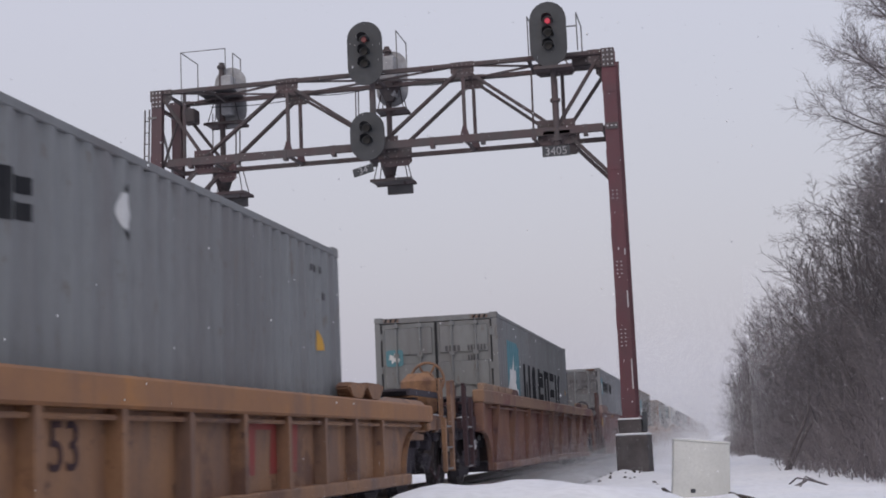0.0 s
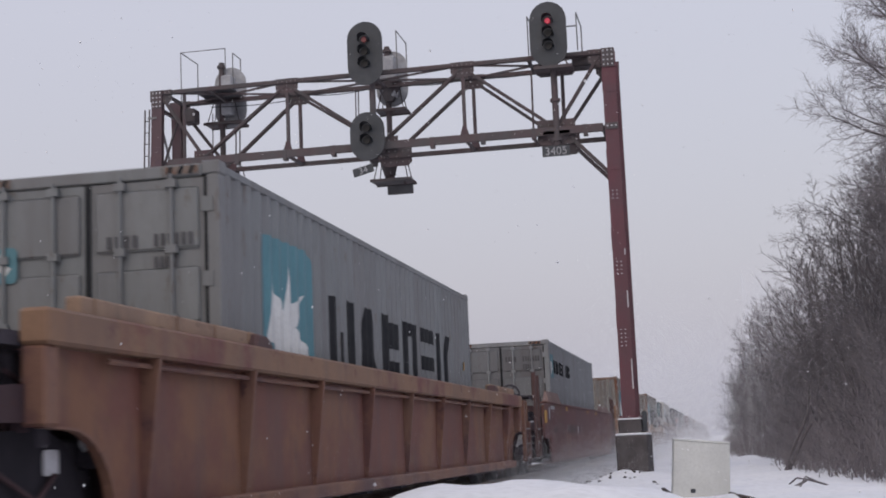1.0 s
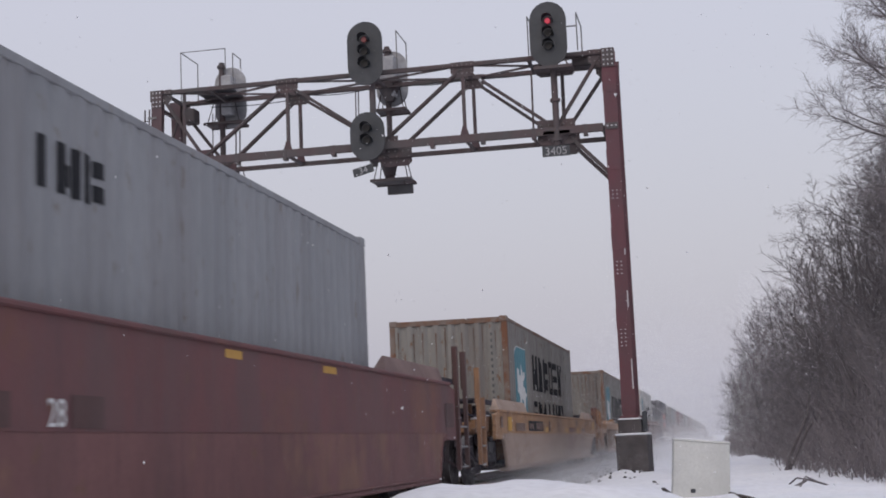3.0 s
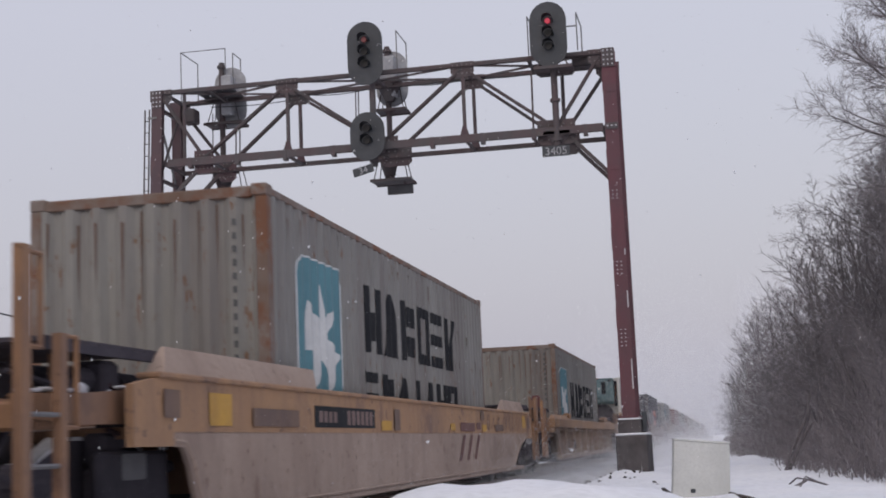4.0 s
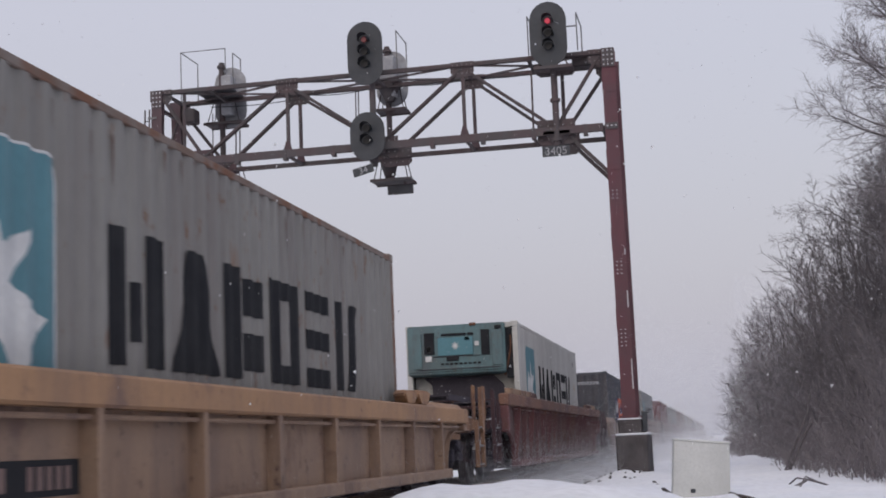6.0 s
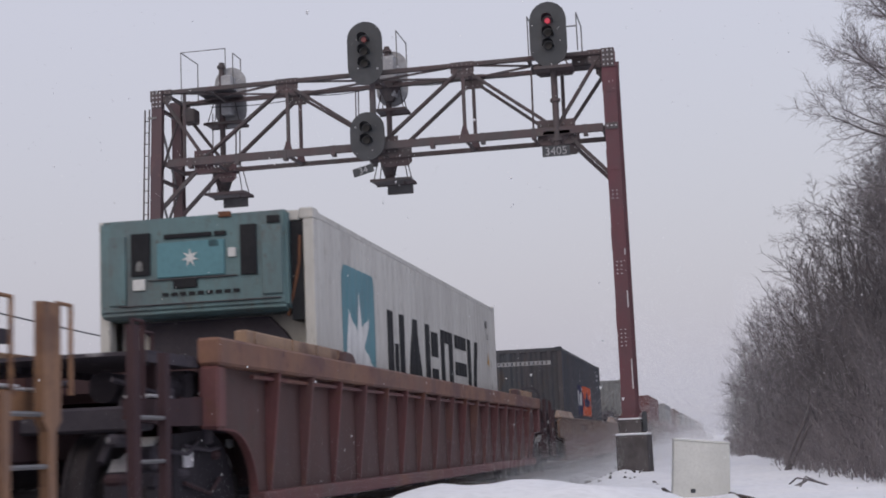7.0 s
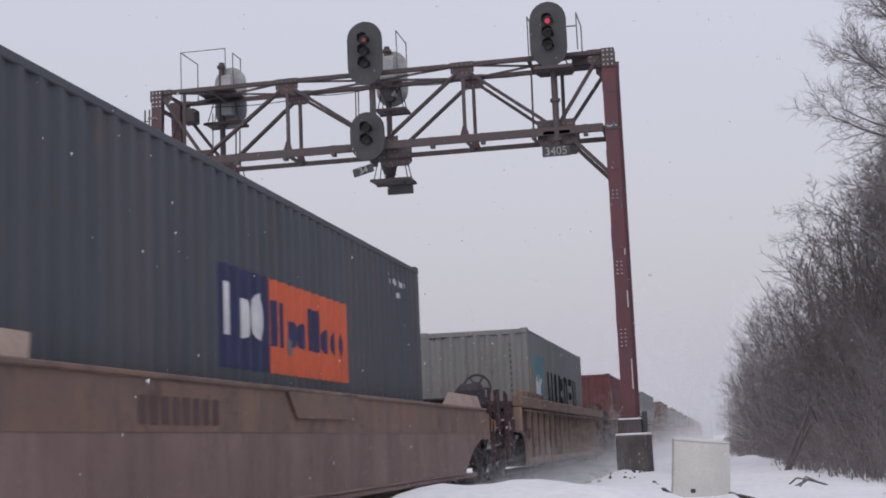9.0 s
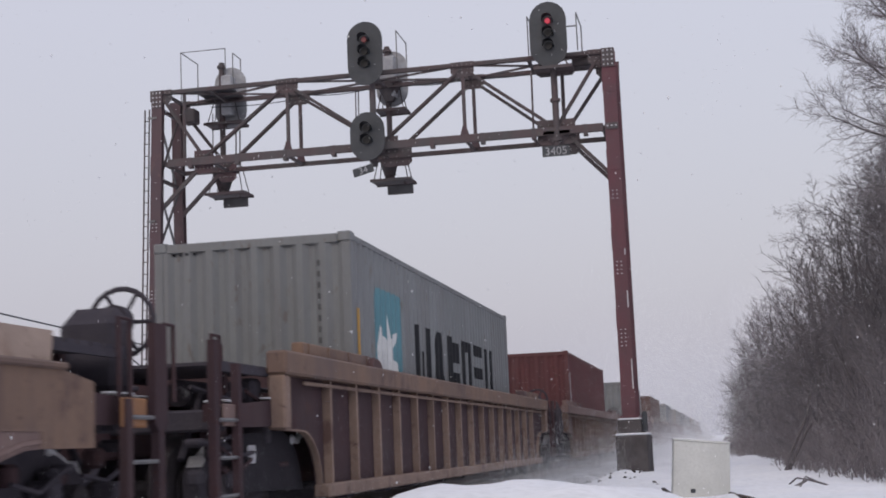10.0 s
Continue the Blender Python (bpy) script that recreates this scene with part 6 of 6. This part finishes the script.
def grow(trunk, twigs, p, d, length, r, depth, rng, last, thin, rise):
    """A limb that curves upwards, thins out and bears side limbs in a spiral; thick wood into one mesh, twigs into the other."""
    steps = NEAR if last == 4 else FAR
    n = steps[depth]
    turn = rng.uniform(0, 2 * math.pi)
    for i in range(n):
        ra, rb = [max(r * (1 - 0.82 * q / n), thin) for q in (i, i + 1)]
        wander = Vector((rng.gauss(0, 1), rng.gauss(0, 1), rng.gauss(0, 0.7))) * (0.09, 0.09, 0.10, 0.07, 0.0)[depth]
        d = (d + wander + Vector((0, 0, rise * (0.5 + 0.7 * i / n)))).normalized()
        q = p + d * (length / n)
        if depth == last:
            tip(twigs, p, q, ra)
        else:
            rod(trunk if depth < 2 else twigs, p, q, ra, rb, SIDES[depth] if last == 4 else 3, caps=False)
        if depth < last and not (depth == 1 and i == 0):
            for _ in range(1 if depth == 1 and i < 2 else 2):
                turn += GOLDEN + rng.uniform(-0.4, 0.4)
                o = Matrix.Rotation(turn, 3, d) @ d.orthogonal().normalized()
                spread = rng.uniform(0.45, 0.90)
                size = length * (1 - 0.5 * i / n) * rng.uniform(0.34, 0.58)
                grow(trunk, twigs, p + (q - p) * rng.uniform(0.1, 1.0), d * math.cos(spread) + o * math.sin(spread),
                     max(size, 0.25), (ra + rb) / 2 * rng.uniform(0.45, 0.65), depth + 1, rng, last, thin, rise)
        p = q


def tree_kind(seed, height, r, last, thin, clear=0.2, broad=0.36, limbs=15, rise=0.10):
    """A bare tree with a rounded crown: the lower limbs reach out, the upper ones stand up."""
    rng = random.Random(seed)
    a, b = BM(), BM()
    pts, lean = [], Vector((0, 0, 1))
    p = Vector((0, 0, -0.3))
    for i in range(10):
        pts.append(p.copy())
        lean = (lean + Vector((rng.gauss(0, 0.05), rng.gauss(0, 0.05), 0.1))).normalized()
        p = p + lean * (height * 0.86 / 9)
    for i, (q0, q1) in enumerate(zip(pts, pts[1:])):
        rod(a, q0, q1, r * (1 - 0.09 * i), r * (1 - 0.09 * (i + 1)), 8, caps=False)
    turn = rng.uniform(0, 6)
    for k in range(limbs):
        u = clear + (0.98 - clear) * (k + rng.random() * 0.8) / limbs
        f = u * 9
        i = min(int(f), 8)
        start = pts[i].lerp(pts[i + 1], f - i)
        turn += GOLDEN + rng.uniform(-0.3, 0.3)
        tilt = 1.15 - 0.75 * (u - clear) / (1 - clear) + rng.uniform(-0.15, 0.15)
        way = Vector((math.cos(turn) * math.sin(tilt), math.sin(turn) * math.sin(tilt), math.cos(tilt)))
        v = (u - clear) / (1 - clear)
        length = height * broad * (0.62 + 0.55 * math.sin(math.pi * min(1, v * 0.8 + 0.18)) - 0.35 * v) * rng.uniform(0.8, 1.15)
        grow(a, b, start, way, length, max(r * (1 - 0.8 * u) * 0.55, 0.02), 1, rng, last, thin, rise)
    t = thing("tree", "leafless deciduous tree with fine dark twigs", "tree", "trees of the wood edge")
    part("trunk", a, "bark", t)
    part("crown", b, "twig", t)
    return t


def build_near_tree():
    """The tall tree whose long boughs reach out over the lineside."""
    rng = random.Random(41)
    a, b = BM(), BM()
    foot = Vector((5.12, 28.5, bank(5.12, 28.5) - 0.1))
    knots = [(0, 0, 0), (0.05, 0.03, 2.5), (-0.02, 0.05, 5.0), (-0.10, 0, 7.5), (-0.05, -0.05, 10.0), (0.05, 0, 12.5), (0.1, 0.1, 15)]
    radii = [0.24, 0.21, 0.185, 0.16, 0.12, 0.075, 0.03]
    for k in range(6):
        rod(a, Vector(knots[k]), Vector(knots[k + 1]), radii[k], radii[k + 1], 10, caps=False)
    # height of the fork, reach sideways, in depth and upwards, thickness
    for z, dx, dy, dz, r in ((6.25, -3.25, -0.3, 1.05, 0.060), (6.35, -2.9, 1.2, 1.5, 0.045), (6.7, -2.75, -1.3, 1.75, 0.05), (7.5, -2.7, 0.3, 1.30, 0.060), (7.3, -2.2, 1.8, 1.9, 0.045),
                             (8.2, -2.3, -0.8, 1.9, 0.05), (8.7, -2.4, 0.9, 1.3, 0.045), (9.4, -2.1, -0.2, 1.9, 0.05), (10.2, -1.8, 1.0, 2.0, 0.04), (6.9, 1.6, 1.4, 1.8, 0.05),
                             (7.8, 2.2, -1.0, 1.6, 0.05), (8.9, 1.9, 0.8, 1.9, 0.05), (10.6, 1.3, -0.9, 2.0, 0.04), (11.4, -0.9, 0.6, 2.2, 0.035), (5.9, -2.6, 0.8, 0.35, 0.035)):
        way = Vector((dx, dy, dz))
        grow(a, b, Vector((-0.05, 0, z)), (way + Vector((0, 0, -0.5))).normalized(), way.length * 0.80, r * 0.85, 1, rng, 4, 0.0032, 0.085)
    t = thing("tree", "tall leafless tree with long sweeping boughs", "tree", "trees of the wood edge", at=Matrix.Translation(foot))
    part("trunk", a, "bark", t)
    part("crown", b, "twig", t)


def brush_edge(y):
    if y < 30:
        return 2.55 - (y - 23.3) * 0.165
    return 1.45 - (y - 30) * 0.02 if y < 42 else max(0.30, 1.2 - (y - 42) * 0.055)


def edge(y):
    """Outer limit of the crowns along the line."""
    return 3.2 - (y - 36) * 0.075 if y < 50 else 2.15 - (y - 50) * 0.045 if y < 75 else max(-0.3, 1.02 - (y - 75) * 0.016)


def build_wood():
    kinds = [tree_kind(11, 9.4, 0.13, 4, 0.0034, rise=0.06), tree_kind(12, 8.8, 0.12, 4, 0.0034, 0.15, 0.34, rise=0.06), tree_kind(13, 8.6, 0.11, 3, 0.0080, 0.12, 0.36, 20, 0.05), tree_kind(14, 9.6, 0.14, 3, 0.0080, 0.14, 0.34, 20, 0.05),
             tree_kind(15, 5.2, 0.07, 3, 0.0065, 0.08, 0.40, 13, 0.06), tree_kind(17, 9.0, 0.13, 3, 0.0080, 0.10, 0.36, 20, 0.05)]
    build_near_tree()
    rng = random.Random(5)
    spots = [(6.2, 34.0, 0), (7.0, 37.0, 0), (5.6, 38.0, 0), (5.45, 42.0, 0), (6.9, 41.0, 0), (5.2, 35.0, 0), (5.2, 46.5, 1), (6.1, 44.5, 1), (6.9, 47.5, 1), (6.0, 49.5, 1), (7.3, 44.0, 1), (4.5, 48.5, 1)]
    y = 45.0
    while y < 240:
        for row, off in enumerate((0.0, 1.7, 3.4, 5.2)):
            x = edge(y) + (2.6 if y < 80 else 2.9) + off + rng.uniform(-0.5, 0.5)
            if x < 0.12 * y + 3.2 and (row < 3 or y < 130):
                spots.append((x, y + rng.uniform(-1, 1), 1))
        y += 2.6 + y * 0.046
    # saplings along the edge
    y = 26.5
    while y < 120:
        spots.append((brush_edge(y) + 1.2 + rng.uniform(0, 1.8), y, 2))
        y += 0.8 + 0.025 * y
    # unseen trees beside and behind the viewpoint, added to dim the near train
    for y in range(-16, 20, 9):
        spots += [(x + rng.uniform(-0.6, 0.6), y + rng.uniform(-1.5, 1.5), 3) for x in (7.5, 11.0)]
    used = set()
    for x, y, row in spots:
        k = rng.choice((0, 1)) if row == 0 else 4 if row == 2 else rng.choice((2, 3, 5))
        m = pose(x, y, bank(x, y) - 0.05, rng.uniform(-4, 4), rng.uniform(-5, 3), rng.uniform(0, 360))
        if k not in used:
            used.add(k)
            kinds[k].matrix_basis = m
        else:
            t = copy_thing(kinds[k], m)
            g = rng.uniform(0.55, 0.95) if row == 2 else rng.uniform(0.86, 1.05)
            t.scale = (g, g, g)


def build_brush():
    """Thin saplings and briars along the foot of the wood."""
    rng = random.Random(8)
    verts, faces = [], []

    def stem(p, q, r):
        a, b = Vector(p), Vector(q)
        base = len(verts)
        for c, rr in ((a, r), (b, r * 0.45)):
            for k in range(3):
                verts.append((c.x + rr * math.cos(2.1 * k), c.y + rr * math.sin(2.1 * k), c.z))
        for k in range(3):
            faces.append((base + k, base + (k + 1) % 3, base + 3 + (k + 1) % 3, base + 3 + k))
    for _ in range(5800):
        y = 22.5 + 150 * rng.random() ** 2.2
        deep = abs(rng.gauss(0, 3.0))
        x = brush_edge(y) + rng.uniform(-0.2, 0.3) + deep
        if x > 0.12 * y + 1.5:
            continue
        z = bank(x, y) - 0.1
        h = rng.uniform(0.35, 1.5) * min(2.2, 0.40 + deep * 0.6)
        p = Vector((x, y, z))
        d = Vector((rng.gauss(0, 0.35), rng.gauss(0, 0.35), 1)).normalized()
        q = p + d * h
        thick = 0.006 + 0.00006 * y
        stem(p, q, thick + 0.003 * h)
        for _ in range(5):
            s = p + (q - p) * rng.uniform(0.15, 0.95)
            stem(s, s + Vector((rng.gauss(0, 0.5), rng.gauss(0, 0.5), rng.uniform(0.1, 0.8))) * h * 0.4, thick)
    me = bpy.data.meshes.new("underbrush")
    me.from_pydata(verts, [], faces)
    me.materials.append(M["brush"])
    tagged(new("underbrush", me), "dense leafless brush and saplings at the wood edge", "underbrush", kind="stuff")


def build_pole(x, y, h):
    t = thing("utility_pole", "wooden utility pole with a crossarm and insulators", "utility pole", at=pose(x, y, -0.4))
    bm = BM()
    rod(bm, (0, 0, 0), (0, 0, h), 0.16, 0.11, 10)
    part("shaft", bm, "wood_hazed", t)
    bm = BM()
    box(bm, -1.8, 1.8, -0.06, 0.06, h - 1.77, h - 1.63, 0.01)
    arm = part("crossarm", bm, "wood_hazed", t)
    for s in (-1, 1):
        bm = BM()
        beam(bm, (s * 0.7, 0, h - 1.75), (0, 0, h - 2.4), 0.04, 0.05, up=(0, 1, 0))
        part("brace", bm, "galv", t)
    for q in (-1.7, -1.35, 0.9, 1.35, 1.7):
        bm = BM()
        rod(bm, (q, 0, h - 1.66), (q, 0, h - 1.45), 0.045, 0.03, 8)
        part("insulator", bm, "signal_back", arm)


build_cabinet()
build_timber((0.05, 20.9, -0.14), (0.38, 18.8, -0.15), 0.08, "dark weathered timber half buried in snow")
build_timber((-1.40, 28.5, -0.16), (-0.80, 21.5, -0.15), 0.07, "dark timber lying in the snow")
build_wood()
build_brush()


def build_dead_wood(name, label, pts, r):
    t = thing(name, label, "fallen wood")
    bm = BM()
    for k, (a, b) in enumerate(zip(pts, pts[1:])):
        rod(bm, a, b, r * (1 - 0.15 * k), r * (1 - 0.15 * (k + 1)), 7)
    part("stem", bm, "bark", t)
    return t


build_dead_wood("dead_tree", "dark dead trunk leaning in the brush", [(1.35, 32.6, -0.2), (1.62, 32.6, 0.45), (1.90, 32.6, 1.0), (2.03, 32.7, 1.55)], 0.045)
build_dead_wood("dead_tree", "pale snow-dusted dead trunk leaning in the brush", [(1.40, 32.3, -0.2), (1.70, 32.3, 0.40), (1.98, 32.3, 0.88)], 0.045)
t_ = build_dead_wood("fallen_branch", "dark forked branch lying on the snow", [(1.05, 22.2, -0.12), (1.25, 22.3, -0.02), (1.45, 22.1, -0.08), (1.6, 22.0, -0.14)], 0.022)
bm_ = BM()
path_rod(bm_, [(1.25, 22.3, -0.02), (1.1, 22.6, 0.0), (1.0, 22.9, -0.1)], 0.014)
part("fork", bm_, "bark", t_)
bm_ = BM()
path_rod(bm_, [(1.4, 22.15, -0.06), (1.2, 21.9, 0.04), (1.1, 21.7, -0.1)], 0.012)
part("fork", bm_, "bark", t_)
build_pole(-22.0, 70.6, 8.35)


def cable(a, b, sag):
    t = thing("overhead_wire", "black overhead wire sagging between poles", "wire")
    bm = BM()
    pts = []
    for i in range(25):
        u = i / 24
        p = Vector(a).lerp(Vector(b), u)
        p.z -= sag * 4 * u * (1 - u)
        pts.append(p)
    path_rod(bm, pts, 0.03, 5)
    part("strand", bm, "signal", t)


cable((-22, 73, 5.2), (-22, 18, 6.65), 0.64)
cable((-22, 47.8, 5.29), (-22, 56, 3.2), 0.1)


def build_stones():
    """Ballast stones kicked onto the snow round the post."""
    rng = random.Random(19)
    for k in range(26):
        bm = BM()
        bmesh.ops.create_icosphere(bm, subdivisions=1, radius=1.0)
        r = rng.uniform(0.02, 0.05)
        for v in bm.verts:
            v.co *= r * rng.uniform(0.7, 1.15)
            v.co.z *= 0.7
        x, y = rng.uniform(-3.3, -1.75), rng.uniform(29.2, 32.2)
        t = new("ballast_stone", mesh_of("ballast_stone", bm, "wood_old"))
        t.matrix_basis = pose(x, y, bank(x, y) + r * 0.3, 0, 0, rng.uniform(0, 360))
        tagged(t, "dark crushed stone lying on the snow", "stone", "stones round the post")


build_stones()


# ---- snow in the air ----
def flakes(name, label, count, place, size, seed, solid=True):
    """Snow crystals: near ones four-sided grains, far ones thin plates."""
    rng = np.random.default_rng(seed)
    c = place(rng, count)
    r = size(rng, count, c)
    if solid:
        shape = np.array([(1, 1, 1), (1, -1, -1), (-1, 1, -1), (-1, -1, 1)]) / math.sqrt(3)
        sides = [(0, 1, 2), (0, 3, 1), (0, 2, 3), (1, 3, 2)]
    else:
        shape = np.array([(math.cos(a), math.sin(a), 0) for a in (0, 2.0944, 4.1888)])
        sides = [(0, 1, 2)]
    turn = rng.normal(size=(count, 4))
    turn /= np.linalg.norm(turn, axis=1)[:, None]
    w, x, y, z = turn.T
    rot = np.stack([1 - 2 * (y * y + z * z), 2 * (x * y - z * w), 2 * (x * z + y * w), 2 * (x * y + z * w), 1 - 2 * (x * x + z * z), 2 * (y * z - x * w),
                    2 * (x * z - y * w), 2 * (y * z + x * w), 1 - 2 * (x * x + y * y)], 1).reshape(-1, 3, 3)
    v = (np.einsum("nij,kj->nki", rot, shape) * r[:, None, None] + c[:, None, :]).reshape(-1, 3)
    f = (np.arange(count)[:, None, None] * len(shape) + np.array(sides)[None]).reshape(-1, 3)
    me = bpy.data.meshes.new(name)
    me.vertices.add(len(v))
    me.vertices.foreach_set("co", v.astype(np.float32).ravel())
    me.loops.add(f.size)
    me.loops.foreach_set("vertex_index", f.astype(np.int32).ravel())
    me.polygons.add(len(f))
    me.polygons.foreach_set("loop_start", np.arange(0, f.size, 3, dtype=np.int32))
    me.update(calc_edges=True)
    me.materials.append(M["flake"])
    return tagged(new(name, me), label, "snow", kind="stuff")


def between(x0, x1, y0, y1, z0, z1):
    return lambda rng, n: np.stack([rng.uniform(x0, x1, n), rng.uniform(y0, y1, n), rng.uniform(z0, z1, n)], 1)


def along_train(rng, n):
    """Powder thrown up by the wheels, spread evenly over the camera's view, wider and higher farther down the line."""
    y = 1 / rng.uniform(1 / 150, 1 / 24, n)
    far = np.clip((y - 30) / 20, 0, 1)
    x = -4.25 + (1.7 + 1.5 * far) * rng.random(n)
    z = -0.30 + rng.exponential(0.26 + 0.22 * far, n)
    return np.stack([x, y, z], 1)


def beside_train(rng, n):
    """The thin powder close by, between the train and the drift, spread evenly over the camera's view."""
    y = 1 / rng.uniform(1 / 27, 1 / 8.5, n)
    x = -4.25 + 3.0 * rng.random(n) ** 1.3
    return np.stack([x, y, -0.30 + rng.exponential(0.27, n)], 1)


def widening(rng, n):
    """Snowfall down the line, laid in a wedge that fits the camera's view along it."""
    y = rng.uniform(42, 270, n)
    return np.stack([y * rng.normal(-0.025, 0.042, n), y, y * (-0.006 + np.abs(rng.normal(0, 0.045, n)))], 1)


near_snow = flakes("falling_snow", "sparse white snowflakes falling through the air", 8500, between(-9, 7, 4.5, 26, -1, 22),
                   lambda rng, n, c: 0.0035 + 0.007 * rng.random(n) ** 2, 1)
mid_snow = flakes("falling_snow", "fine snowflakes falling farther off", 9000, between(-26, 16, 26, 60, -1, 28),
                  lambda rng, n, c: 0.006 + 0.006 * rng.random(n), 2)
# flake size grows with distance, so each stays below a pixel from the camera
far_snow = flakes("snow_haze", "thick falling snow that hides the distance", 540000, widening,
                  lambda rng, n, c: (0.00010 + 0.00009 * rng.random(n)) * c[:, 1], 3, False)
# a second wedge, over the part of the camera's view that holds the wood
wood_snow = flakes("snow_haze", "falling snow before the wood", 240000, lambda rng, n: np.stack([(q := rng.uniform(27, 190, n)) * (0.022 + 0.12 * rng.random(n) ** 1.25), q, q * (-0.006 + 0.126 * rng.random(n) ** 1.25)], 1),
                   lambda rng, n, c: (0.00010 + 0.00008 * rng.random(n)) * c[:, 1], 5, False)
# powder grains also scale with distance, to look equally fine from the camera
drift_snow = flakes("blowing_snow", "powder snow whirled up beside the passing train", 520000, along_train,
                    lambda rng, n, c: (0.00007 + 0.00006 * rng.random(n) + 0.00005 * np.clip((c[:, 1] - 25) / 25, 0, 1)) * c[:, 1], 4, False)

near_drift = flakes("blowing_snow", "thin powder snow streaming past the wheels", 180000, beside_train,
                    lambda rng, n, c: (0.00007 + 0.00006 * rng.random(n)) * c[:, 1], 6, False)


# ---- what moves ----
def motions():
    times = (0, 2.5, 5, 7.5, 10)
    for car, y, sets in CARS:
        walk(car, [(t, pose(TRACK_X, y - travelled(t), 0)) for t in times])
    for cont, y, z in BOXES:
        walk(cont, [(t, pose(TRACK_X, y - travelled(t), z)) for t in times])
    turn = math.degrees(1 / 0.457)
    for car, y, sets in CARS[:9]:
        for w in sets:
            at = w.matrix_basis.translation.copy()
            walk(w, [(k / FPS, pose(at.x, at.y, at.z, travelled(k / FPS) * turn, 0, 0)) for k in range(0, 10 * FPS + 1)])
    walk(near_snow, [(0, pose(0, 0, 0)), (10, pose(-2.0, -1.5, -12.0))])
    walk(mid_snow, [(0, pose(0, 0, 0)), (10, pose(-3.0, -3.0, -12.0))])
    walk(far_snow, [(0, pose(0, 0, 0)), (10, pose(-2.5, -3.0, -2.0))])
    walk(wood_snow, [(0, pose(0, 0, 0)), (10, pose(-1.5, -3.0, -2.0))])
    walk(drift_snow, [(0, pose(0, 0, 0)), (10, pose(0, -5.0, 0))])
    walk(near_drift, [(0, pose(0, 2.0, 0)), (10, pose(0, -3.0, 0))])


motions()
